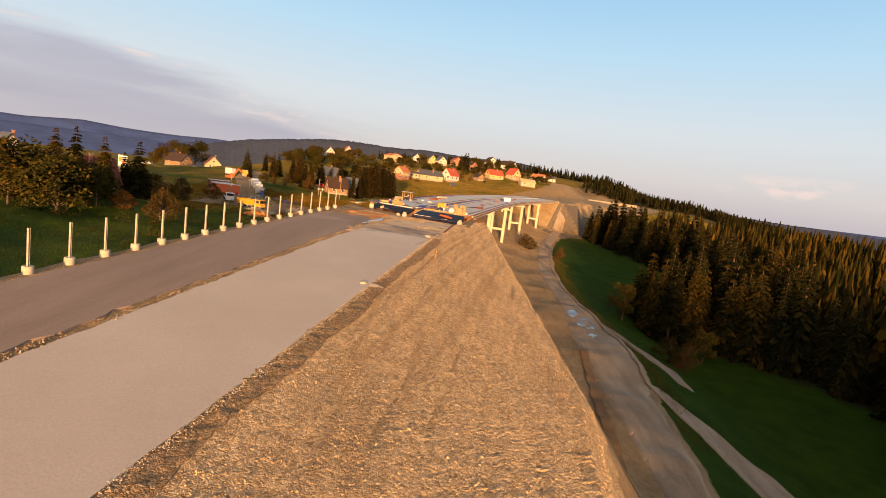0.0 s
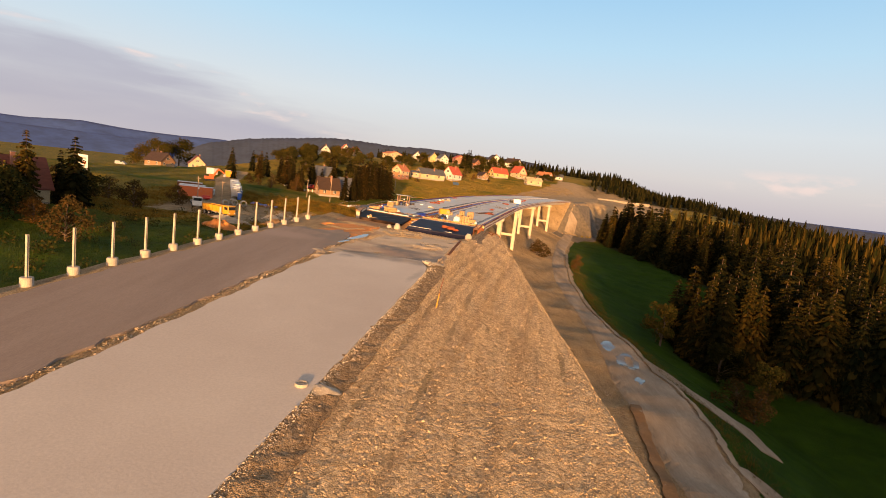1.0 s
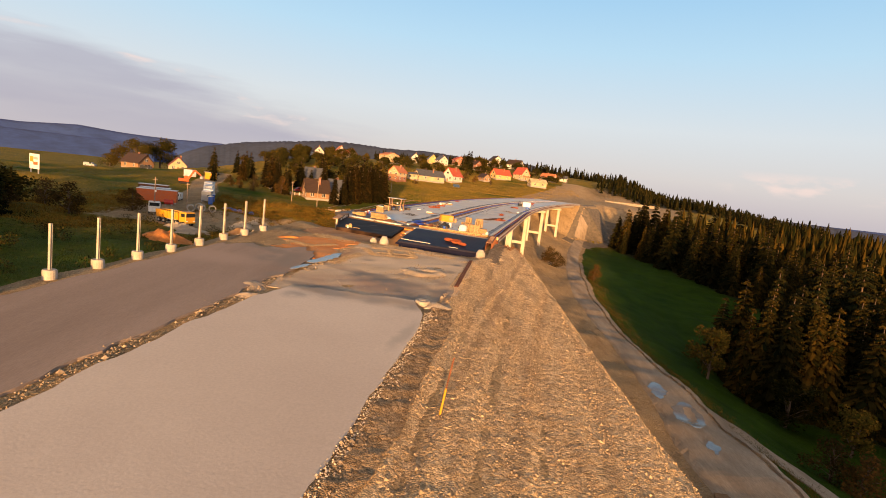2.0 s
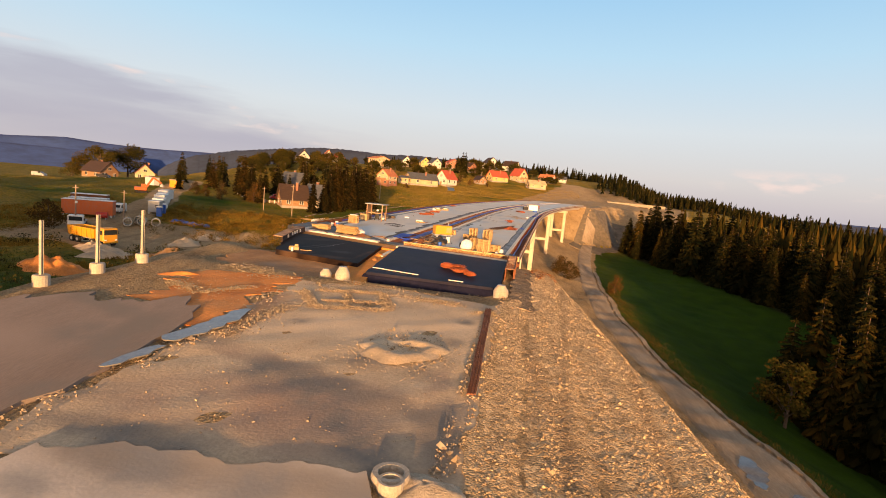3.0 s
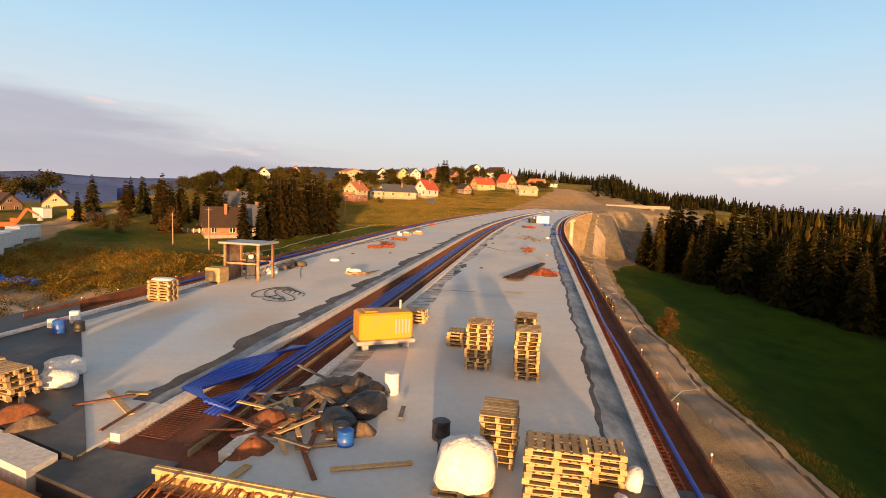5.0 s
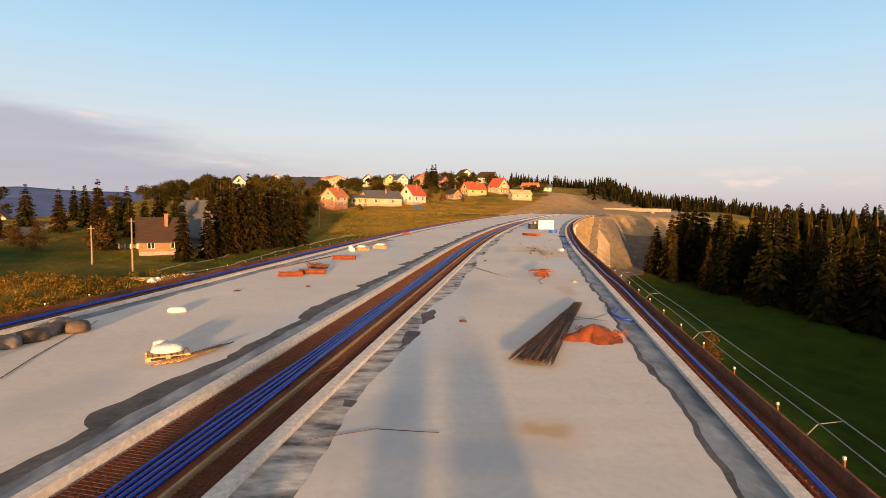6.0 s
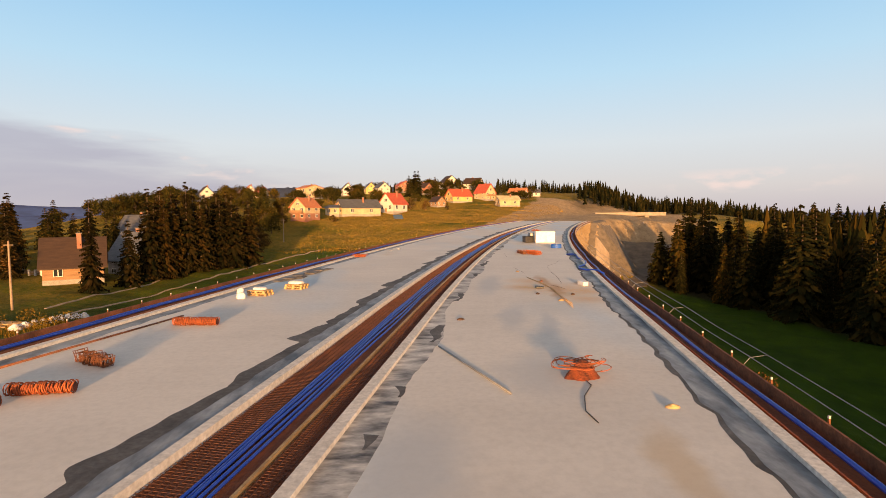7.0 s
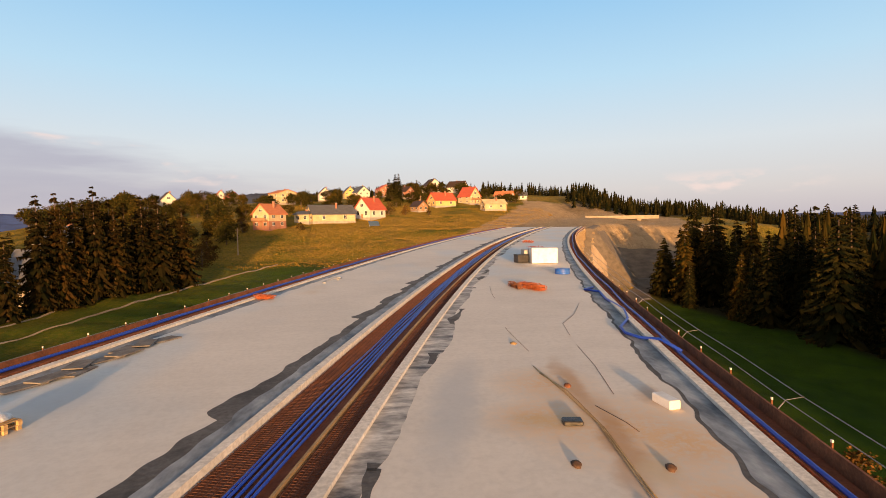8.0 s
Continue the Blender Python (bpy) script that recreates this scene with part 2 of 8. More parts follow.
GROUND = ground_material()
def gravel_material(name, dark, light, streak, cells=3.2):
    """Coarse broken stone: single stones, with darker wheel and track streaks along the road."""
    m, nodes, links, bsdf = material(name)
    place = nodes.new("ShaderNodeNewGeometry").outputs["Position"]
    stones = nodes.new("ShaderNodeTexVoronoi")
    stones.inputs["Scale"].default_value = cells
    links.new(place, stones.inputs["Vector"])
    fine = nodes.new("ShaderNodeTexVoronoi")
    fine.inputs["Scale"].default_value = cells * 2.7
    links.new(place, fine.inputs["Vector"])
    tone = nodes.new("ShaderNodeSeparateColor")
    links.new(stones.outputs["Color"], tone.inputs[0])
    tone_fine = nodes.new("ShaderNodeSeparateColor")
    links.new(fine.outputs["Color"], tone_fine.inputs[0])
    turned = nodes.new("ShaderNodeMapping")
    turned.inputs["Rotation"].default_value = (0, 0, radians(8.4))
    turned.inputs["Scale"].default_value = (0.75, 0.03, 0.4)
    links.new(place, turned.inputs[0])
    lane = nodes.new("ShaderNodeTexNoise")
    lane.inputs["Scale"].default_value, lane.inputs["Detail"].default_value, lane.inputs["Roughness"].default_value = 1.0, 5, 0.6
    links.new(turned.outputs[0], lane.inputs["Vector"])
    patch = noise_at(nodes, links, 0.3, 5, 0.65)
    col = ramp(nodes, links, tone.outputs[0], [(0.0, dark), (1.0, light)])
    col = mix(nodes, links, 0.8, col, ramp(nodes, links, tone_fine.outputs[0], [(0.0, (0.6, 0.6, 0.6)), (1.0, (1.3, 1.3, 1.3))]), "MULTIPLY")
    col = mix(nodes, links, 0.6, col, ramp(nodes, links, patch, [(0.3, (0.8, 0.8, 0.8)), (0.7, (1.15, 1.15, 1.15))]), "MULTIPLY")
    col = mix(nodes, links, ramp(nodes, links, lane.outputs[0], [(0.50, (0, 0, 0)), (0.66, (0.5, 0.5, 0.5))]), col, mix(nodes, links, 1.0, streak, ramp(nodes, links, tone_fine.outputs[1], [(0.0, (0.6, 0.6, 0.6)), (1.0, (1.4, 1.4, 1.4))]), "MULTIPLY"))
    links.new(col, bsdf.inputs["Base Color"])
    bsdf.inputs["Roughness"].default_value = 0.95
    bsdf.inputs["Specular IOR Level"].default_value = 0.1
    add = nodes.new("ShaderNodeMath")
    add.operation = "ADD"
    links.new(stones.outputs["Distance"], add.inputs[0])
    links.new(fine.outputs["Distance"], add.inputs[1])
    bump(nodes, links, bsdf, add.outputs[0], -0.27 / cells, 1.0)
    return m


BANK = gravel_material("bank_rubble", (0.13, 0.10, 0.075), (0.32, 0.25, 0.18), (0.10, 0.065, 0.04), 7.0)
GRAVEL = gravel_material("slope_gravel", (0.36, 0.255, 0.145), (0.66, 0.49, 0.295), (0.30, 0.20, 0.11), 5.0)
SHOULDER = gravel_material("shoulder_gravel", (0.20, 0.135, 0.075), (0.40, 0.285, 0.17), (0.20, 0.125, 0.065), 6.0)
SLAB = surface("limestone_screenings", (0.53, 0.455, 0.39), (0.60, 0.525, 0.45), 0.09, 90, 0.9, 0.006, stain=(0.50, 0.43, 0.37), grain=0.3)
BROWN = surface("brown_subbase", (0.235, 0.175, 0.14), (0.32, 0.245, 0.20), 0.10, 60, 0.95, 0.012, stretch=(3, 0.5, 1), grain=0.45)
HAUL = surface("haul_road_dirt", (0.24, 0.18, 0.12), (0.42, 0.33, 0.235), 0.18, 20, 0.9, 0.04, stretch=(2.5, 0.5, 1))
BLACK = surface("bitumen_membrane", (0.010, 0.0105, 0.027), (0.021, 0.021, 0.044), 0.3, 20, 0.6, 0.004, stain=(0.034, 0.030, 0.040))
bsdf_black = BLACK.node_tree.nodes["Principled BSDF"]
bsdf_black.inputs["Specular IOR Level"].default_value = 0.1


def deck_material():
    """Fresh deck concrete: cool white, with damp bluish patches, tan stains and trowel lines."""
    m, nodes, links, bsdf = material("deck_concrete")
    big, patch, tan, fine = noise_at(nodes, links, 0.16, 5, 0.6), noise_at(nodes, links, 0.075, 3, 0.5, (1.3, 0.7, 1)), noise_at(nodes, links, 0.11, 4, 0.55, (1, 0.6, 1)), noise_at(nodes, links, 5.0, 4, 0.65)
    lines = noise_at(nodes, links, 1.0, 3, 0.6, (0.12, 1.6, 1))
    col = ramp(nodes, links, big, [(0.3, (0.59, 0.565, 0.525)), (0.7, (0.70, 0.67, 0.62))])
    col = mix(nodes, links, ramp(nodes, links, patch, [(0.52, (0, 0, 0)), (0.66, (0.9, 0.9, 0.9))]), col, (0.51, 0.565, 0.60))
    col = mix(nodes, links, ramp(nodes, links, tan, [(0.64, (0, 0, 0)), (0.78, (0.7, 0.7, 0.7))]), col, (0.58, 0.44, 0.28))
    # rust-tan stains washed out of the timber and bars lying there
    place = nodes.new("ShaderNodeNewGeometry").outputs["Position"]
    for (sx, sy), size in (((17.2, 179.2), 3.0), ((16.3, 182.6), 2.0), ((15.2, 180.0), 1.6), ((18.4, 178.0), 1.6), ((17.6, 175.6), 1.6), ((7.7, 139.9), 1.3)):
        dist = nodes.new("ShaderNodeVectorMath")
        dist.operation = "DISTANCE"
        dist.inputs[1].default_value = (sx, sy, 2.6)
        links.new(place, dist.inputs[0])
        near = nodes.new("ShaderNodeMapRange")
        near.inputs["From Min"].default_value, near.inputs["From Max"].default_value = 0.0, size
        near.inputs["To Min"].default_value, near.inputs["To Max"].default_value = 0.75, 0.0
        links.new(dist.outputs["Value"], near.inputs["Value"])
        spot = mix(nodes, links, 1.0, near.outputs[0], ramp(nodes, links, fine, [(0.30, (0.25, 0.25, 0.25)), (0.58, (1, 1, 1))]), "MULTIPLY")
        col = mix(nodes, links, spot, col, (0.60, 0.35, 0.13))
    col = mix(nodes, links, 0.5, col, ramp(nodes, links, lines, [(0.35, (0.95, 0.95, 0.955)), (0.65, (1.03, 1.03, 1.03))]), "MULTIPLY")
    col = mix(nodes, links, 0.5, col, ramp(nodes, links, fine, [(0.25, (0.82, 0.82, 0.82)), (0.6, (1.06, 1.06, 1.06))]), "MULTIPLY")
    links.new(col, bsdf.inputs["Base Color"])
    links.new(ramp(nodes, links, patch, [(0.5, (0.8, 0.8, 0.8)), (0.7, (0.42, 0.42, 0.42))]), bsdf.inputs["Roughness"])
    bump(nodes, links, bsdf, fine, 0.003)
    return m


CONCRETE = deck_material()
PALE = surface("pale_concrete", (0.42, 0.38, 0.33), (0.55, 0.50, 0.44), 0.5, 14, 0.85, 0.006)
TIMBER = surface("raw_timber", (0.36, 0.23, 0.10), (0.52, 0.36, 0.18), 1.3, 9, 0.8, 0.006, stretch=(1, 1, 4), vary=0.25)
RUST = surface("rusty_steel", (0.12, 0.045, 0.02), (0.26, 0.095, 0.04), 1.5, 8, 0.85, 0.01, metal=0.2)
RUSTRED = surface("bright_rust", (0.26, 0.06, 0.02), (0.45, 0.12, 0.035), 3.0, 6, 0.85, 0.01)
DAMP = surface("damp_membrane_strip", (0.07, 0.08, 0.10), (0.34, 0.37, 0.40), 0.9, 6, 0.6, 0.006, stretch=(1.5, 0.6, 1), grain=0.5)
SMEAR = surface("smeared_membrane_strip", (0.05, 0.045, 0.045), (0.68, 0.66, 0.62), 1.3, 5, 0.6, 0.006, stretch=(0.6, 1.4, 1), grain=0.7)
WORN = surface("worn_membrane", (0.0085, 0.0052, 0.0047), (0.019, 0.0115, 0.0097), 0.35, 16, 0.6, 0.004, stain=(0.038, 0.031, 0.028))
WORN.node_tree.nodes["Principled BSDF"].inputs["Specular IOR Level"].default_value = 0.06
SPRUCE = leaves("spruce_needles", (0.004, 0.008, 0.003), (0.042, 0.033, 0.008), 0.6)
LEAF = leaves("broad_leaves", (0.012, 0.019, 0.005), (0.085, 0.062, 0.013))
BARK = surface("bark", (0.07, 0.045, 0.03), (0.15, 0.10, 0.07), 3, 6, 0.95, 0.03, stretch=(1, 1, 0.2))
HEDGE = leaves("hedge_needles", (0.006, 0.008, 0.0025), (0.038, 0.024, 0.007), 0.35)

# ---- the lie of the land ----
def rc(y):
    """x of the right kerb of the new road at y."""
    d = np.clip(np.asarray(y, float) - 118.0, None, 215.0)
    e = np.asarray(y, float) - 118.0 - d
    bend = np.clip(d - 55.0, 0, None)
    return 7.4 + np.where(d > 0, 0.212 * d + 0.00083 * bend * bend, 0.165 * d - 0.018 * np.minimum(d + 40.0, 0.0)) + 0.478 * e


def zr(y):
    """Height of the new road."""
    d = np.asarray(y, float) - 118.0
    c = np.maximum(d, -160)
    return 1.6 + np.where(d > 0, 0.018 * d, 0.041 * c - 0.0001 * c * c)


def smooth(a, b, v):
    t = np.clip((np.asarray(v, float) - a) / (b - a), 0, 1)
    return t * t * (3 - 2 * t)


def wobble(x, y, size, seed=0):
    """Smooth pseudo-noise from -1 to 1, of about that wavelength."""
    out, k = 0.0, 2 * math.pi / size
    for n in range(5):
        a = 1.7 * n + seed * 2.39
        out = out + np.sin((x * math.cos(a) + y * math.sin(a)) * k * (0.7 + 0.23 * n) + 5.1 * n + seed) / 5
    return out * 1.5


Y_LEFT, Z_LEFT = (-400, 0, 60, 100, 155, 200, 250, 300, 350, 420, 520, 650, 900, 1600), (-12, -6, -4.5, -4.5, -6.5, -5, -4.2, -1.5, 4, 9, 16, 20, 22, 0)
Y_RIGHT, Z_RIGHT = (-500, -160, -70, -10, 76, 112, 170, 205, 285, 335, 368, 450, 600, 900, 1600), (-24, -22, -21, -20, -18.4, -17.4, -16.5, -15.6, -14.2, -12.5, 5.4, 5.8, 8, 10, -10)
BRIDGE = (118.0, 322.0)
HAUL_Y = (-70, 40, 85, 100, 112, 124, 146, 158, 177, 207, 232, 285, 315)
HAUL_IN = (30.5, 30.8, 26.6, 24.8, 24.4, 23.2, 19.8, 18, 15.4, 12.8, 11.2, 6, 3)
HAUL_OUT = (34, 36.2, 36, 34.4, 31.8, 29.0, 24.6, 23, 20.8, 18.4, 16.5, 12.5, 9)


def natural(x, y):
    u = x - rc(y)
    left = np.interp(y, Y_LEFT, Z_LEFT) + np.clip(-u - 70, 0, 130) * 0.024 * smooth(40, 200, y)
    left = left - np.maximum(left + 1.0, 0) * smooth(-105, -150, x) * smooth(270, 330, y) * 0.82 - 5.0 * smooth(-168, -230, x) * smooth(180, 300, y)
    haul = np.interp(y, Y_RIGHT, Z_RIGHT)
    fall = 0.34 * (1 - smooth(120, 260, y)) + 0.06
    right = haul - fall * np.clip(u - np.interp(y, HAUL_Y, HAUL_OUT), 0, 24) - 0.13 * np.clip(u - 75, 0, 260) * smooth(290, 420, y)
    z = left + (right - left) * smooth(-34, 17, u)
    far = np.hypot(x, y - 100)
    z = z + 11 * np.exp(-(((x - 130) / 150) ** 2 + ((y - 720) / 190) ** 2)) * smooth(420, 620, y)
    z = z + 3 * np.exp(-(((x + 80) / 60) ** 2 + ((y - 450) / 75) ** 2)) + 6 * np.exp(-(((x - 40) / 70) ** 2 + ((y - 560) / 80) ** 2))
    z = z - smooth(-110, -190, x) * smooth(200, 300, y) * 5.0 - 26 * smooth(350, 440, y) * smooth(-118, -175, x)
    z = z - 30 * smooth(900, 2500, far)
    z = z + 0.5 * wobble(x, y, 31) + 0.2 * wobble(x, y, 9, 3)
    return z


def berm_edge(y):
    """How far beside the kerb the gravel berm reaches before it drops to the haul road."""
    return np.clip(18.0 - 0.19 * (np.asarray(y, float) - 45.0), 5.0, 20.0)


def height(x, y):
    x, y = np.asarray(x, float), np.asarray(y, float)
    u, n, road = x - rc(y), natural(x, y), zr(y)
    drop_left = 0.014 * np.clip(-12.5 - u, 0, 12) * (y < 118)
    over = np.clip(u + 0.3, 0, None)
    fill = road - drop_left - 0.12 - 0.15 * np.minimum(over, berm_edge(y)) - 0.55 * np.clip(over - berm_edge(y) + 0.8, 0, 0.8) - 1.35 * np.clip(over - berm_edge(y), 0, None)
    fill = fill - 0.55 * np.clip(-25.6 - u, 0, None)
    rough = 0.04 * wobble(u * 3, y * 0.3, 5.5, 7)
    fill = fill + rough * smooth(0.2, 2.5, u)
    fill = fill - 0.5 * smooth(98, 99.5, y + 0.3 * u) * smooth(-24, -23, u) * (1 - smooth(-0.2, 0.6, u)) * (y < 120)
    before, after = np.clip(y - 113.0, 0, None), np.clip(BRIDGE[1] - y, 0, None)
    low = np.where(y < 220, fill - 0.75 * before, fill - 0.62 * after - 0.15)
    cut = np.where(y > BRIDGE[1], road + 0.42 * (np.clip(u - 4, 0, None) + np.clip(-28 - u, 0, None)) + 0.35 * np.clip(y - 500, 0, None), 1e4)
    return np.minimum(np.maximum(n, low), np.maximum(cut, low))


def steps(a, b, step, ends):
    inner = np.arange(a, b + 0.01, step)
    out, v, s = [], 0.0, step
    while v < ends:
        s *= 1.22
        v += s
        out.append(v)
    out = np.array(out)
    return np.concatenate([(a - out)[::-1], inner, b + out])


def mesh_object(name, verts, faces, mat, smooth_shade=False):
    me = bpy.data.meshes.new(name)
    me.from_pydata([tuple(v) for v in np.asarray(verts, float).tolist()] if len(verts) else [], [], faces)
    me.update()
    if mat:
        me.materials.append(mat)
    if smooth_shade:
        me.polygons.foreach_set("use_smooth", [True] * len(me.polygons))
    return new(name, me)


def grid_faces(rows, cols):
    i = np.arange(rows - 1)[:, None] * cols + np.arange(cols - 1)[None, :]
    i = i.ravel()
    return np.stack([i, i + 1, i + cols + 1, i + cols], 1).tolist()


def forest_at(x, y):
    """1 inside the spruce wood on the valley side."""
    u = x - rc(y)
    border = np.interp(y, (-600, -120, -20, 40, 100, 113, 125, 135, 142, 148, 160, 180, 200, 215, 236, 250, 265, 285, 302, 318), (52, 52, 56, 70, 88, 80, 68, 52, 44, 47, 70, 78, 75, 67, 57, 50, 43, 31, 21, 22))
    wood = smooth(0, 6, u - border) * (1 - smooth(318, 330, y))
    behind = np.maximum(smooth(640, 690, y) * smooth(-200, -120, x - 60), smooth(505, 530, y - 0.25 * np.clip(u, -60, 100)) * smooth(-45, -25, u))
    right = smooth(95, 120, u) * smooth(322, 335, y)
    return np.clip(wood + behind + right, 0, 1)


gx, gy = steps(-150, 130, 1.6, 4200), steps(-60, 345, 1.6, 4300)
X, Y = np.meshgrid(gx, gy)
Z = height(X, Y)
ground = mesh_object("ground", np.stack([X.ravel(), Y.ravel(), Z.ravel()], 1), grid_faces(len(gy), len(gx)), GROUND, True)
U = X - rc(Y)
rim = np.interp(Y, HAUL_Y, HAUL_OUT)
works = smooth(-28.5, -26.5, U) * (1 - smooth(0.2, 1.8, U - rim + 0.5 * wobble(X, Y, 17))) * smooth(-400, -300, Y)
yard = np.exp(-(((X + 52) / 24) ** 4 + ((Y - 160) / 17) ** 4))
track_x = np.interp(Y, (140, 160, 190, 215, 250, 300), (-50, -60, -72, -80, -96, -110))
yard = np.maximum(yard, np.exp(-((X - track_x) / 5.5) ** 4) * smooth(138, 150, Y) * (1 - smooth(290, 300, Y)))
cutting = smooth(305, 335, Y) * np.clip(smooth(-48, -36, U + 0.10 * (Y - 330)) * (1 - smooth(42, 60, U)), 0, 1) * (1 - smooth(530, 560, Y))
works = np.clip(np.maximum(np.maximum(works * (1 - smooth(330, 345, Y)), yard), cutting), 0, 1)
wood = forest_at(X, Y)
dry = np.clip(0.75 * smooth(-30, -38, U) * smooth(110, 140, Y) * (1 - 0.8 * smooth(185, 215, Y)) * (1 - smooth(228, 240, Y)) + 0.12 + 1.2 * smooth(285, 330, Y) + 0.6 * smooth(-60, -90, U) * smooth(170, 260, Y), 0, 1) * (1 - 0.85 * smooth(20, 30, U) * (1 - smooth(335, 360, Y)))
zone = ground.data.color_attributes.new("zone", "FLOAT_COLOR", "POINT")
zone.data.foreach_set("color", np.stack([works, wood, dry, np.ones_like(works)], -1).ravel())
tagged(ground, "hilly ground of gravel fill, rough grass and forest floor", "ground", kind="structure")


def strip(name, y0, y1, u0, u1, z, mat, thick=0.2, step=2.0, ragged=(0.0, 0.0), label="", cols=2, on_ground=False, skew=0.0, frayed=0.0):
    """A band that runs along the road from u0 to u1 beside the right kerb, with its own thickness."""
    ys = np.linspace(y0, y1, max(2, int((y1 - y0) / step) + 1))
    a = np.array([u0(v) if callable(u0) else u0 for v in ys]) + ragged[0] * (wobble(ys, 0 * ys, 3.1, 1) + 0.6 * wobble(ys, 0 * ys, 1.3, 2))
    b = np.array([u1(v) if callable(u1) else u1 for v in ys]) + ragged[1] * (wobble(ys, 0 * ys, 3.7, 4) + 0.6 * wobble(ys, 0 * ys, 1.1, 6))
    f = np.linspace(0, 1, cols)
    uu = a[:, None] + (b - a)[:, None] * f
    turn = np.linspace(*skew, len(ys))[:, None] if isinstance(skew, tuple) else skew
    yy = ys[:, None] - turn * uu
    if frayed:
        yy = yy + frayed * np.linspace(0, 1, len(ys))[:, None] ** 30 * (wobble(uu, 0 * uu, 3.3, 3) + 0.5 * wobble(uu, 0 * uu, 1.1, 5))
    xx = rc(yy) + uu
    zz = (height(xx, yy) if on_ground else zr(yy)) + (z(yy, uu) if callable(z) else z)
    top = np.stack([xx, yy, zz], -1).reshape(-1, 3)
    low = top - (0, 0, thick)
    n, count = len(ys), len(ys) * cols
    faces = grid_faces(n, cols)
    left = [(i * cols, (i + 1) * cols, (i + 1) * cols + count, i * cols + count) for i in range(n - 1)]
    right = [((i + 1) * cols - 1, (i + 1) * cols - 1 + count, (i + 2) * cols - 1 + count, (i + 2) * cols - 1) for i in range(n - 1)]
    front = [(i, i + count, i + 1 + count, i + 1) for i in range(cols - 1)]
    back = [((n - 1) * cols + i, (n - 1) * cols + i + 1, (n - 1) * cols + i + 1 + count, (n - 1) * cols + i + count) for i in range(cols - 1)]
    under = [tuple(v + count for v in reversed(q)) for q in faces]
    ob = mesh_object(name, np.concatenate([top, low]), faces + left + right + front + back + under, mat)
    return tagged(ob, label, kind="structure")


def tilt(y, u):
    return -0.014 * np.clip(-12.5 - u, 0, 12)


strip("slab_base", -70, 79.3, lambda v: -11.9 + 0.9 * max(0, (v - 70) / 9) ** 2, lambda v: -0.35 - 1.5 * max(0, (v - 73) / 6) ** 2, 0.06, SLAB, 0.5, 0.8, (0.15, 0.08), "smooth pale limestone subbase of the new carriageway", cols=40, frayed=0.3)
strip("brown_road", -70, 92.5, -23.4, lambda v: -13.0 - 1.6 * max(0, (v - 82) / 10) ** 2, lambda y, u: 0.03 + tilt(y, u), BROWN, 0.4, 1.0, (0.2, 0.3), "brown compacted subbase of the second carriageway", cols=30, frayed=1.2)
def haul_level(y, u):
    """The road's crown over the ground; its edges sink into it."""
    inner, outer = np.interp(y, HAUL_Y, HAUL_IN), np.interp(y, HAUL_Y, HAUL_OUT)
    return -0.16 + 0.33 * smooth(0.0, 1.1, u - inner) * smooth(0.0, 0.9, outer - u) + 0.035 * wobble(u * 3, y * 0.4, 4.0, 3)


def slope_relief(y, u):
    """Long low furrows left by the tracks, and lumps."""
    along_road = 0.05 * np.sin(u * 2.3 + 0.6 * np.sin(y * 0.05)) + 0.045 * np.sin(u * 5.1 + 0.4 * np.sin(y * 0.11 + 2))
    return 0.07 + (0.8 * along_road + 0.02 * wobble(u, y, 1.9, 4) + 0.015 * wobble(u, y, 0.9, 6)) * smooth(0.4, 2.2, u)


strip("embankment_gravel", -40, 113, lambda v: 0.5 + 1.6 * float(smooth(98, 104, v)), lambda v: float(berm_edge(v)) + 1.2, slope_relief, GRAVEL, 0.4, 0.4, (0.2, 0.6), "coarse tan gravel slope of the embankment with track marks", 64, True)
strip("earth_shoulder", -40, 78.6, lambda v: -0.5, lambda v: 1.2 + 0.2 * math.sin(v * 0.21) + 0.12 * math.sin(v * 0.53), lambda y, u: 0.14 + 0.05 * wobble(u, y, 1.5, 8), SHOULDER, 0.4, 0.4, (0.05, 0.12), "dark brown earth shoulder beside the subbase", 10, True, frayed=1.0)
stains(GRAVEL, [(float(rc(65)) + u, 65, w, 46, 12, (0.24, 0.155, 0.085), k) for u, w, k in ((2.7, 0.3, 0.4), (6.2, 0.4, 0.4), (10.2, 0.4, 0.3))], 0.3, 0.8)
strip("rubble_bank", 99, 122, 0.9, lambda v: 2.6 + 1.2 * float(smooth(108, 113, v)), lambda y, u: 0.06 + 0.06 * wobble(u, y, 1.7, 4), BANK, 0.4, 0.4, (0.2, 0.5), "grey-brown rubble bank beside the wing wall", 24, True)
strip("haul_road", -70, 315, lambda v: np.interp(v, HAUL_Y, HAUL_IN), lambda v: np.interp(v, HAUL_Y, HAUL_OUT), haul_level, HAUL, 0.5, 0.9, (0.3, 0.3), "rutted dirt haul road along the foot of the embankment", 14, True)


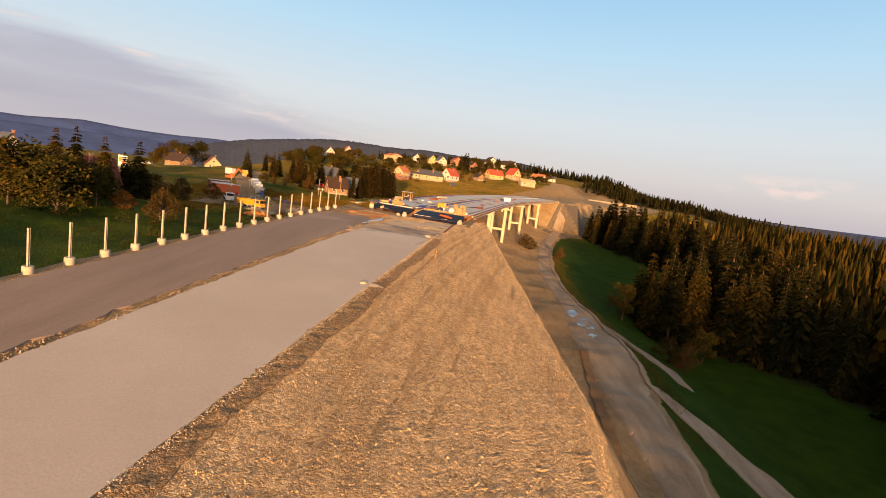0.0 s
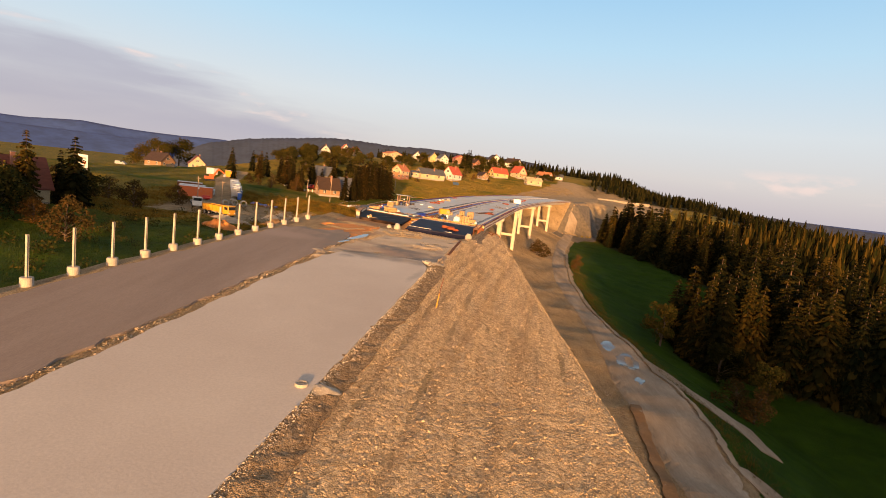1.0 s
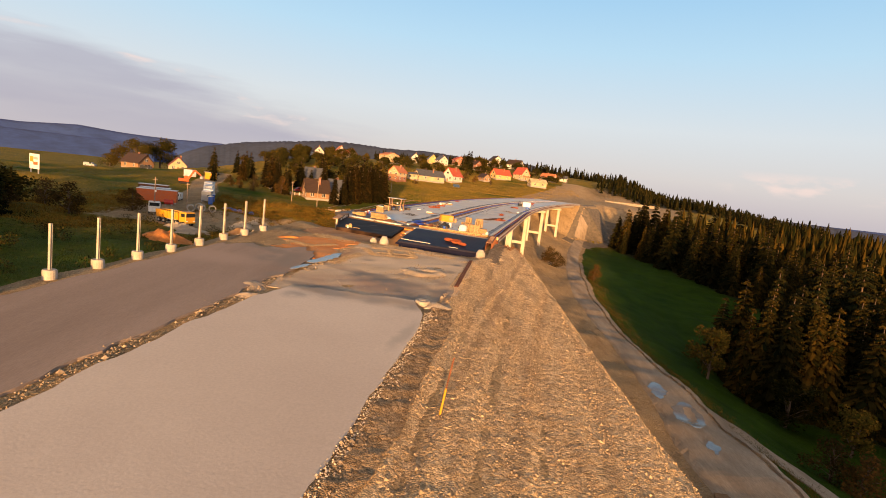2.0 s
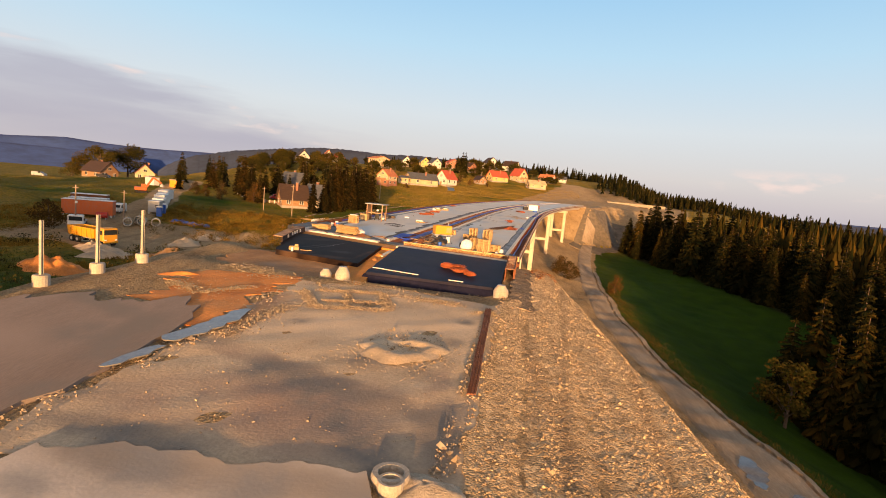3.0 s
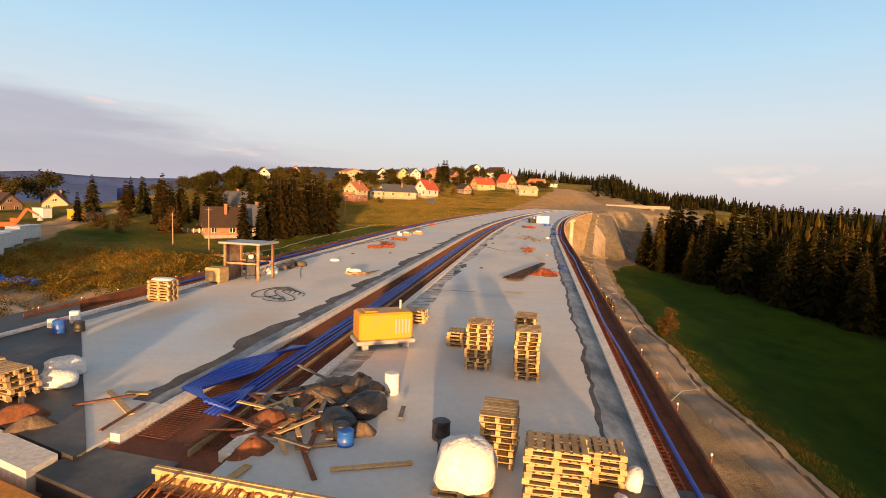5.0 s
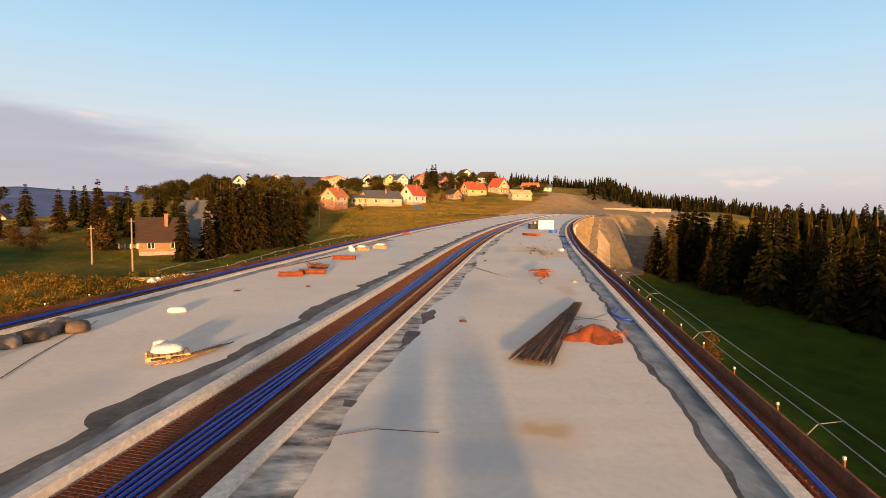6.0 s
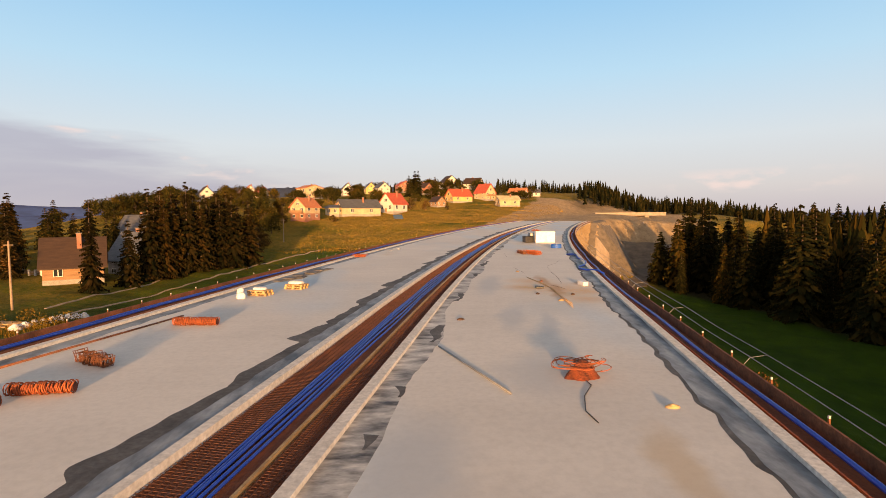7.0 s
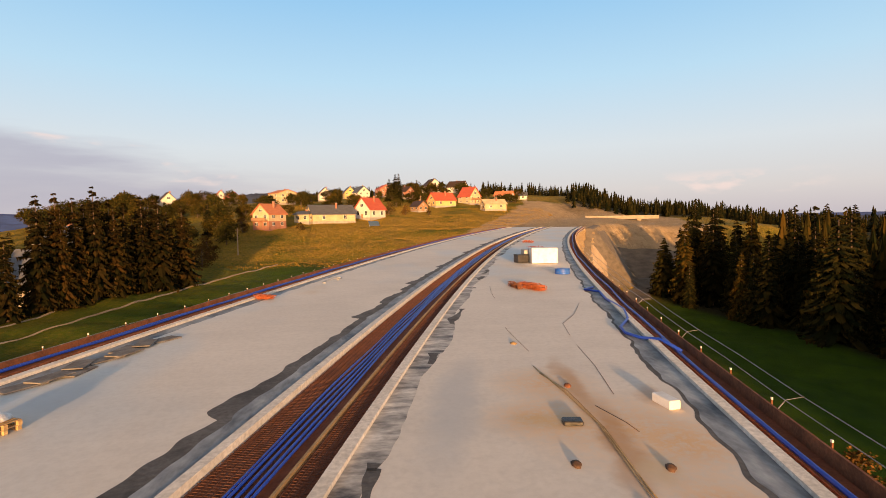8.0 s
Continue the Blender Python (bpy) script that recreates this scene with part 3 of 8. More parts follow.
# ---- building blocks ----
class Geo:
    """Vertices and faces of one mesh."""

    def __init__(self):
        self.v, self.f = [], []

    def add(self, verts, faces):
        n = len(self.v)
        self.v += [tuple(p) for p in verts]
        self.f += [tuple(n + i for i in q) for q in faces]
        return self

    def box(self, x, y, z, sx, sy, sz, rz=0.0, taper=1.0):
        """A block that stands on z, with its middle at x, y."""
        c, s = math.cos(radians(rz)), math.sin(radians(rz))
        pts = []
        for k, t in ((0, 1.0), (1, taper)):
            for a, b in ((-1, -1), (1, -1), (1, 1), (-1, 1)):
                px, py = a * sx / 2 * t, b * sy / 2 * t
                pts.append((x + c * px - s * py, y + s * px + c * py, z + k * sz))
        return self.add(pts, [(3, 2, 1, 0), (4, 5, 6, 7), (0, 1, 5, 4), (1, 2, 6, 5), (2, 3, 7, 6), (3, 0, 4, 7)])

    def block(self, x, y, z, sx, sy, sz, c=0.03, rz=0.0):
        """A block with chamfered edges."""
        hx, hy = sx / 2, sy / 2
        ring = [(-hx + c, -hy), (hx - c, -hy), (hx, -hy + c), (hx, hy - c), (hx - c, hy), (-hx + c, hy), (-hx, hy - c), (-hx, -hy + c)]
        co, si = math.cos(radians(rz)), math.sin(radians(rz))
        pts = []
        for dz, inset in ((0, c), (c, 0), (sz - c, 0), (sz, c)):
            for px, py in ring:
                px, py = px * (1 - inset / hx), py * (1 - inset / hy)
                pts.append((x + co * px - si * py, y + si * px + co * py, z + dz))
        faces = [tuple(range(7, -1, -1)), tuple(range(24, 32))]
        faces += [(8 * k + i, 8 * k + (i + 1) % 8, 8 * k + 8 + (i + 1) % 8, 8 * k + 8 + i) for k in range(3) for i in range(8)]
        return self.add(pts, faces)

    def beam(self, a, b, w, h=None):
        a, b = Vector(a), Vector(b)
        d = (b - a).normalized()
        side = d.cross(Vector((0, 0, 1)) if abs(d.z) < 0.95 else Vector((0, 1, 0))).normalized()
        top = side.cross(d).normalized()
        h = h or w
        pts = [p + side * (i * w / 2) + top * (j * h / 2) for p in (a, b) for i, j in ((-1, -1), (1, -1), (1, 1), (-1, 1))]
        return self.add(pts, [(3, 2, 1, 0), (4, 5, 6, 7), (0, 1, 5, 4), (1, 2, 6, 5), (2, 3, 7, 6), (3, 0, 4, 7)])

    def tube(self, path, r, n=6, r1=None):
        path = [Vector(p) for p in path]
        pts, m = [], len(path)
        for i, p in enumerate(path):
            d = (path[min(i + 1, m - 1)] - path[max(i - 1, 0)]).normalized()
            side = d.cross(Vector((0, 0, 1)) if abs(d.z) < 0.95 else Vector((0, 1, 0))).normalized()
            top = side.cross(d)
            rr = r if r1 is None else r + (r1 - r) * i / (m - 1)
            pts += [p + side * (rr * math.cos(2 * math.pi * k / n)) + top * (rr * math.sin(2 * math.pi * k / n)) for k in range(n)]
        faces = [(i * n + k, i * n + (k + 1) % n, (i + 1) * n + (k + 1) % n, (i + 1) * n + k) for i in range(m - 1) for k in range(n)]
        faces += [tuple(range(n - 1, -1, -1)), tuple((m - 1) * n + k for k in range(n))]
        return self.add(pts, faces)

    def lathe(self, profile, x=0, y=0, z=0, n=14):
        """A body of turning: rows of radius and height."""
        pts = [(x + r * math.cos(2 * math.pi * k / n), y + r * math.sin(2 * math.pi * k / n), z + h) for r, h in profile for k in range(n)]
        m = len(profile)
        faces = [(i * n + k, i * n + (k + 1) % n, (i + 1) * n + (k + 1) % n, (i + 1) * n + k) for i in range(m - 1) for k in range(n)]
        faces += [tuple(range(n - 1, -1, -1)), tuple((m - 1) * n + k for k in range(n))]
        return self.add(pts, faces)

    def heap(self, x, y, z, rx, ry, h, seed=0, n=14, rings=5, rough=0.22):
        """A rough rounded heap."""
        rnd = random.Random(seed)
        pts = [(x, y, z + h)]
        for i in range(1, rings + 1):
            t = i / rings
            for k in range(n):
                a = 2 * math.pi * k / n
                w = 1 + rough * (rnd.random() - 0.5) * 2
                pts.append((x + rx * t * w * math.cos(a), y + ry * t * w * math.sin(a), z + h * (1 - t ** 1.6) * (1 + rough * (rnd.random() - 0.5)) - (0.25 if i == rings else 0)))
        faces = [(0, 1 + k, 1 + (k + 1) % n) for k in range(n)]
        faces += [(1 + (i - 1) * n + k, 1 + i * n + k, 1 + i * n + (k + 1) % n, 1 + (i - 1) * n + (k + 1) % n) for i in range(1, rings) for k in range(n)]
        return self.add(pts, faces)

    def mound(self, rx, ry, h, seed=0, n=26, rings=9):
        """A lumpy spread heap whose foot runs out into the ground."""
        ph = seed * 1.37
        pts = [(0, 0, h * (0.85 + 0.15 * math.sin(ph)))]
        for i in range(1, rings + 1):
            t = i / rings
            for k in range(n):
                a = 2 * math.pi * k / n
                w = 1 + 0.22 * math.sin(2 * a + ph) + 0.14 * math.sin(3 * a + 2 * ph) + 0.07 * math.sin(7 * a + 3 * ph)
                x, y = rx * t * w * math.cos(a), ry * t * w * math.sin(a)
                lump = 0.5 + 0.5 * math.cos(math.pi * t)
                z = h * lump * (1 + 0.25 * math.sin(3.1 * x + ph) * math.sin(2.7 * y + ph)) + 0.16 * h * noise.noise((x * 1.9, y * 1.9, ph)) + 0.10 * h * noise.noise((x * 5, y * 5, ph))
                pts.append((x, y, z - 0.12 * t ** 4 - (0.2 if i == rings else 0)))
        faces = [(0, 1 + k, 1 + (k + 1) % n) for k in range(n)]
        faces += [(1 + (i - 1) * n + k, 1 + i * n + k, 1 + i * n + (k + 1) % n, 1 + (i - 1) * n + (k + 1) % n) for i in range(1, rings) for k in range(n)]
        return self.add(pts, faces)

    def make(self, name, mat, parent=None, label="", shade=False):
        ob = mesh_object(name, self.v, self.f, mat, shade)
        if parent:
            ob.parent = parent
        if label:
            ob["label"] = label
        return ob


def thing(name, m, label, category, group=""):
    """An empty at the base of a thing; its parts hang under it."""
    e = new(name)
    e.matrix_basis = m
    e.empty_display_size = 0.2
    return tagged(e, label, category, group)


def road(u, y, z=0.0):
    """A place u metres beside the right kerb at y, z over the road."""
    return float(rc(y)) + u, float(y), float(zr(y)) + z


def along(y):
    """The road's heading at y, as a turn about z in degrees."""
    return -math.degrees(math.atan2(float(rc(y + 0.5) - rc(y - 0.5)), 1.0))


def stuff(ob, label, category):
    return tagged(ob, label, category, kind="stuff")


# ---- viaduct ----
S0 = 116.1     # front edge of the right deck, on the kerb line
SK = 0.26
BLUE = paint("blue_conduit", (0.008, 0.045, 0.42), 0.4, dirt=0.1)
KERB = surface("kerb_concrete", (0.60, 0.56, 0.50), (0.72, 0.68, 0.62), 0.8, 10, 0.8, 0.004)
DARK = surface("dark_mortar_bed", (0.05, 0.047, 0.046), (0.12, 0.115, 0.115), 0.9, 8, 0.8, 0.01)
REBARBED = surface("rebar_bed", (0.13, 0.040, 0.017), (0.22, 0.072, 0.030), 1.2, 10, 0.9, 0.01)

strip("deck_right", S0, 322, -9.7, -0.25, 0.0, CONCRETE, 0.42, 2.0, label="pale fresh concrete deck of the viaduct", skew=SK)
strip("deck_left", 113.5, 322, -23.0, -13.0, 0.0, CONCRETE, 0.42, 2.0, label="pale fresh concrete deck of the second viaduct", skew=(0.47, 0.26))
RUSTY, COOL, OCHRE_TONE = (0.40, 0.22, 0.09), (0.42, 0.46, 0.50), (0.50, 0.37, 0.20)
stains(CONCRETE, [(float(rc(y)) + u, y, w, l, a, c, k) for u, y, w, l, a, c, k in ((-4.0, 182.4, 0.35, 2.6, 5, RUSTY, 0.6), (-3.4, 178.4, 0.4, 2.6, 14, RUSTY, 0.65), (-4.9, 179.8, 0.9, 0.5, 0, OCHRE_TONE, 0.5), (-1.7, 181.0, 0.4, 1.0, 0, RUSTY, 0.5), (-2.8, 177.0, 0.5, 0.7, 0, OCHRE_TONE, 0.55), (-20.0, 183.4, 1.0, 1.6, 0, COOL, 0.7), (-7.6, 181.5, 0.7, 4.0, 12, COOL, 0.6), (-8.1, 140.7, 0.9, 2.2, 20, COOL, 0.7), (-5.8, 139.0, 1.8, 0.7, 10, COOL, 0.55), (-4.3, 140.1, 0.5, 0.35, 0, OCHRE_TONE, 0.8), (-7.8, 158.0, 1.0, 2.4, 14, COOL, 0.6), (-2.6, 157.6, 0.5, 1.8, 12, OCHRE_TONE, 0.5), (-5.0, 163.5, 1.2, 2.0, 12, COOL, 0.5), (-6.0, 171.5, 0.6, 2.6, 12, COOL, 0.6), (-4.4, 170.0, 0.4, 2.0, 16, COOL, 0.6), (-16.2, 142.0, 1.0, 2.4, 12, COOL, 0.5), (-20.5, 133.0, 0.8, 3.0, 12, OCHRE_TONE, 0.4), (-6.2, 126.5, 1.4, 2.2, 12, COOL, 0.5), (-15.5, 131.0, 1.3, 3.0, 12, OCHRE_TONE, 0.35))], 0.5, 0.9)
strip("median_bed", S0, 322, -13.0, -9.7, -0.14, REBARBED, 0.3, 2.0, label="rusty reinforced bed between the two decks", skew=SK)
strip("edge_bed_right", S0, 322, -0.25, 1.25, -0.22, REBARBED, 0.28, 2.0, label="rusty reinforced edge beam of the viaduct", skew=SK)
strip("edge_bed_left", 124.5, 322, -25.1, -23.0, -0.22, REBARBED, 0.28, 2.0, label="rusty reinforced edge beam of the second viaduct", skew=SK)
# damp strips beside the kerbs, with ragged mortar borders


def scallop(v):
    """Outline of the mortar border: it juts out in a rounded nose and tapers back to the next."""
    v = v + 1.7 * math.sin(v * 0.19) + 0.8 * math.sin(v * 0.53)
    p = (v / 5.1) % 1.0
    size = 0.55 + 0.35 * math.sin(math.floor(v / 5.1) * 2.4)
    return size * min(1.0, (p / 0.09) ** 0.5) * (1 - p) ** 0.8


strip("damp_strip_median", 119, 322, lambda v: -13.6 - 0.15 * scallop(v), -13.0, 0.006, DAMP, 0.02, 0.2, (0.05, 0), "grey damp membrane strip with a ragged mortar border", skew=SK)
strip("mortar_border_median", 119, 322, lambda v: -14.0 - 0.75 * scallop(v), -13.5, 0.003, DARK, 0.02, 0.12, (0.10, 0), "dark ragged mortar border on the deck", skew=SK)
strip("damp_strip_inner", 118, 322, -9.65, lambda v: -8.9 - 0.35 * (math.sin(v * 0.43) * math.sin(v * 0.17 + 1)), 0.004, SMEAR, 0.02, 0.25, (0, 0.05), "grey patchy membrane strip beside the kerb", skew=SK)
for k in range(34):
    a = 121 + 5.6 * k + 2.0 * math.sin(k * 2.3)
    strip("mortar_smear", a, a + 1.6 + 1.3 * math.sin(k * 1.7), lambda v: -9.15 + 0.12 * math.sin(v * 2.1), lambda v, a=a: -8.9 + 0.12 * math.sin((v - a) * 0.9), 0.008, DARK, 0.02, 0.15, (0.10, 0.10), "dark ragged mortar smear beside the strip", skew=SK)
strip("damp_strip_edge", 117, 322, lambda v: -0.95 + 0.06 * math.sin(v * 0.5), -0.25, 0.006, DAMP, 0.02, 0.25, (0.1, 0), "wet grey membrane strip along the edge kerb", skew=SK)
strip("mortar_border_edge", 117, 322, lambda v: -1.05 + 0.06 * math.sin(v * 0.5) - 0.16 * scallop(v * 1.4 + 2), -0.8, 0.003, DARK, 0.02, 0.15, (0.10, 0), "dark ragged mortar border on the deck", skew=SK)
strip("damp_strip_far", 118, 322, -23.0, -22.3, 0.004, DAMP, 0.02, 0.4, (0, 0.1), "grey smeared membrane strip beside the kerb", skew=SK)
for name, u0, u1 in (("kerb_edge", -0.24, 0.08), ("kerb_median", -12.98, -12.7), ("kerb_inner", -9.98, -9.66), ("kerb_far", -23.35, -23.02)):
    strip(name, S0 + 1, 322, u0, u1, 0.11, KERB, 0.5, 2.0, label="pale concrete kerb along the viaduct", skew=SK)
strip("median_board", S0 + 1, 322, -10.81, -10.74, 0.0, TIMBER, 0.5, 2.0, label="upright timber shutter board in the median", skew=SK)
strip("edge_board_right", S0, 322, 1.1, 1.16, 0.16, RUST, 0.5, 2.0, label="rusty shutter board along the edge beam", skew=SK)
strip("edge_board_left", 124.5, 322, -25.16, -25.1, 0.16, RUST, 0.5, 2.0, label="rusty shutter board along the edge beam", skew=SK)


MATBAR = surface("mat_bar_steel", (0.075, 0.029, 0.017), (0.14, 0.052, 0.028), 1.5, 8, 0.85, 0.004, metal=0.1)


def rungs(name, y0, y1, step, u0, u1, z, r, mat, label, longs=0):
    """Cross bars of a reinforcement mat with a few long bars."""
    g = Geo()
    for s in np.arange(y0, y1, step):
        a, b = road(u0, s - SK * u0, z), road(u1, s - SK * u1, z)
        g.beam(a, b, r, r)
    for k in range(longs):
        u = u0 + (u1 - u0) * (k + 0.5) / longs
        path = [road(u, s - SK * u, z + r) for s in np.arange(y0, y1, 3.0)]
        for p, q in zip(path, path[1:]):
            g.beam(p, q, r, r)
    return tagged(g.make(name, mat), label, "reinforcement", kind="stuff")


rungs("reinforcement_mat", 117.5, 250, 0.11, -12.65, -11.75, -0.07, 0.013, MATBAR, "rusty brown reinforcement mat in the median", 5)
rungs("reinforcement_mat", 117.5, 250, 0.11, -10.7, -10.0, -0.06, 0.013, MATBAR, "rusty brown reinforcement mat in the median", 5)
rungs("reinforcement_mat", 117, 250, 0.2, 0.1, 0.45, -0.10, 0.035, RUSTRED, "rusty reinforcement rungs along the edge beam", 2)
rungs("reinforcement_mat", 117.5, 250, 0.25, -24.3, -23.4, -0.10, 0.05, RUST, "rusty reinforcement rungs along the edge beam", 2)


def conduit(name, us, z, r, y0, y1, label, wave=0.05):
    for n, u in enumerate(us):
        path = [road(u + wave * math.sin(0.13 * s + n) + 0.4 * wave * math.sin(0.41 * s + 2 * n), s - SK * u, z + 0.02 * math.sin(0.6 * s + n)) for s in np.arange(y0, y1, 1.2)]
        tagged(Geo().tube(path, r, 6).make(name, BLUE, None, "", True), label, "conduit", "blue conduits")


conduit("blue_conduit", (-11.78, -11.64, -11.5, -11.34, -11.2), -0.07, 0.038, 119, 320, "long blue plastic conduit lying in the median", 0.04)
conduit("blue_conduit", (0.58,), 0.0, 0.06, 117, 320, "long blue plastic conduit on the edge beam", 0.10)
conduit("blue_conduit", (-24.5, -24.72), -0.02, 0.05, 131.5, 320, "long blue plastic conduit on the edge beam", 0.05)

# small pegs on the edge boards
peg = thing("edge_peg", Matrix.Translation(road(1.22, 120 - SK * 1.22, 0.0)), "short pale marker peg on the edge beam", "peg", "edge pegs")
Geo().box(0, 0, -0.1, 0.04, 0.04, 0.34).make("stake", RUST, peg)
Geo().box(0, 0, 0.24, 0.045, 0.045, 0.06).make("cap", KERB, peg, "pale plastic cap")
for s in np.arange(122.6, 300, 2.6):
    copy_thing(peg, Matrix.Translation(road(1.22, s, 0.0)))
for s in np.arange(123, 300, 2.2):
    copy_thing(peg, Matrix.Translation(road(-25.2, s, 0.0)))

# guard rails beside the edge
STEEL = surface("galvanised_steel", (0.16, 0.165, 0.17), (0.26, 0.26, 0.265), 2, 10, 0.5, 0.0, metal=0.2)


def guard_rail(name, lines, y0, y1, label):
    """Thin rails on short brackets outside the edge; lines: rows of u and height."""
    rail = thing(name, Matrix.Translation((0, 0, 0)), label, "railing", "edge railings")
    for u, h in lines:
        Geo().tube([road(u, s, h + 0.03 * math.sin(s)) for s in np.arange(y0, y1 + 1, 4.0)], 0.014, 6).make("rail", STEEL, rail, "", True)
    for s in np.arange(y0, min(y1, 290), 8.0):
        g = Geo()
        for (u, h), (u1, h1) in zip(lines, lines[1:]):
            g.beam(road(u, s, h), road(u1, s, h1), 0.014)
        g.beam(road(lines[0][0], s, lines[0][1]), road(1.3 if lines[0][0] > 0 else -25.1, s, -0.35), 0.02)
        g.make("bracket", STEEL, rail)


guard_rail("guard_railing", ((1.75, 0.12), (2.3, 0.18)), 124, 318, "thin galvanised guard railing beside the viaduct edge")
guard_rail("guard_railing", ((-26.3, -0.3), (-27.1, -0.35)), 128, 318, "thin galvanised guard railing beside the second viaduct")

# girders and piers
strip("girder_right", S0 + 2, 321, -8.4, -1.4, -0.43, PALE, 1.5, 3.0, label="deep concrete girder under the deck", skew=SK)
strip("girder_left", S0 + 2, 321, -21.5, -14.6, -0.43, PALE, 1.5, 3.0, label="deep concrete girder under the second deck", skew=SK)
strip("fascia_right", S0, 322, 1.17, 1.23, 0.05, PALE, 0.75, 3.0, label="lit concrete fascia of the deck edge", skew=SK)
PIERC = surface("pier_concrete", (0.44, 0.38, 0.30), (0.56, 0.50, 0.41), 0.5, 12, 0.85, 0.005)
for y in (167.0, 207.0, 247.0, 286.0):
    for ua, ub, word in ((-1.6, -6.6, "viaduct"), (-16.0, -21.0, "second viaduct")):
        x, yy, z = road((ua + ub) / 2, y, -1.93)
        bent = thing("pier", pose(x, yy, z, 0, 0, along(y)), "pale concrete portal pier under the " + word, "pier", "viaduct piers")
        half = (ua - ub) / 2
        foot = float(min(height(x - half, yy), height(x + half, yy))) - z - 1.0
        for side in (-half, half):
            Geo().block(side, 0, foot, 1.15, 1.25, -foot - 0.9, 0.12).make("column", PIERC, bent)
        Geo().block(0, 0, -0.9, 2 * half + 2.2, 1.5, 0.9, 0.06).make("cap_beam", PIERC, bent)
        Geo().block(0, 0, foot * 0.62, 2 * half - 1.1, 0.8, 0.9, 0.05).make("cross_beam", PIERC, bent)
for y0, name in ((S0 + 1.2, "abutment_near"), (321.5, "abutment_far")):
    strip(name, y0, y0 + 1.5, -25, 1.2, -0.72, PIERC, 9.0, 0.7, label="concrete abutment wall of the viaduct", skew=SK)

# ---- approach: membranes, wing walls, formwork ----
BARS = surface("dark_bar_steel", (0.055, 0.033, 0.022), (0.13, 0.07, 0.042), 2.0, 8, 0.8, 0.005, metal=0.2)
SOIL = surface("orange_soil", (0.47, 0.155, 0.028), (0.66, 0.27, 0.065), 0.5, 14, 0.95, 0.03, stain=(0.46, 0.22, 0.08))
SHUTTER = surface("weathered_shutter", (0.36, 0.235, 0.10), (0.58, 0.43, 0.22), 1.1, 8, 0.85, 0.008, vary=0.2, stain=(0.22, 0.12, 0.06))
LEDGE = surface("stained_ledge", (0.50, 0.42, 0.32), (0.66, 0.57, 0.45), 0.9, 12, 0.85, 0.006, stain=(0.44, 0.29, 0.16))
REBAR = surface("orange_rebar", (0.30, 0.10, 0.03), (0.46, 0.18, 0.06), 2.0, 8, 0.85, 0.006, metal=0.1)
WALLDARK = surface("dark_shuttering", (0.022, 0.010, 0.008), (0.060, 0.025, 0.016), 1.5, 8, 0.8, 0.006)
CAPBOARD = surface("rust_stained_board", (0.17, 0.085, 0.045), (0.42, 0.28, 0.17), 1.6, 9, 0.85, 0.008, vary=0.35, stain=(0.20, 0.075, 0.03))
DARKWET = surface("damp_pavement", (0.022, 0.023, 0.027), (0.075, 0.072, 0.072), 0.5, 10, 0.6, 0.008, stain=(0.15, 0.135, 0.115))
EARTHBED = surface("orange_earth_bed", (0.48, 0.185, 0.028), (0.58, 0.25, 0.042), 0.6, 14, 0.95, 0.012)
APRON = surface("trampled_brown_earth", (0.24, 0.125, 0.05), (0.37, 0.21, 0.095), 0.5, 16, 0.95, 0.03, stain=(0.30, 0.20, 0.125))
EARTH = surface("brown_earth", (0.17, 0.095, 0.04), (0.28, 0.165, 0.075), 0.4, 14, 0.95, 0.04)
FILL = surface("pale_fill", (0.46, 0.345, 0.225), (0.62, 0.49, 0.34), 0.35, 26, 0.9, 0.02, stain=(0.30, 0.25, 0.20), grain=0.7)
WATER = surface("puddle_water", (0.16, 0.145, 0.125), (0.24, 0.22, 0.19), 0.8, 6, 0.10, 0.0)

strip("membrane_slab_right", 102.35, 113.7, lambda v: -9.8 - 0.07 * (v - 102.35), 0.15, 0.05, BLACK, 0.75, 1.0, (0.05, 0.04), "black bitumen membrane slab before the viaduct", skew=(0.15, 0.27))
strip("membrane_apron", 101.95, 102.75, lambda v: -10.0, 0.25, lambda y, u: -0.12 - 0.5 * (1 - smooth(-0.5, 0.25, y + 0.15 * u - 102.2)), BLACK, 0.3, 0.1, (0.08, 0.08), "black membrane skirt folded down over the slab edge", cols=30, skew=0.15)
stains(WORN, [(float(rc(y)) + u, y, w, l, a, c, k) for u, y, w, l, a, c, k in ((-12.25, 110.4, 0.2, 1.6, 12, (0.05, 0.026, 0.013), 0.7), (-12.1, 112.2, 0.2, 0.7, 12, (0.09, 0.045, 0.02), 0.7), (-14.5, 108.4, 1.8, 0.5, 0, (0.06, 0.034, 0.02), 0.7), (-17.5, 109.3, 1.4, 0.6, -20, (0.10, 0.06, 0.04), 0.7), (-15.9, 114.6, 0.05, 1.5, 20, (0.20, 0.17, 0.16), 0.8), (-16.4, 113.4, 0.1, 1.8, 28, (0.09, 0.075, 0.07), 0.7), (-17.6, 112.4, 0.12, 2.2, 34, (0.06, 0.05, 0.048), 0.7), (-18.5, 116.5, 1.6, 0.7, -20, (0.035, 0.026, 0.022), 0.8), (-14.2, 111.0, 0.9, 0.5, 0, (0.045, 0.04, 0.04), 0.7))], 0.3, 1.6)
strip("membrane_slab_left", 102.6, 111.0, lambda v: -19.3 - 0.36 * (v - 102.6), lambda v: -11.35 - 0.09 * (v - 102.6), 0.0, WORN, 0.7, 0.4, (0.15, 0.02), "dark worn membrane slab before the second viaduct", skew=(0.36, 0.41))
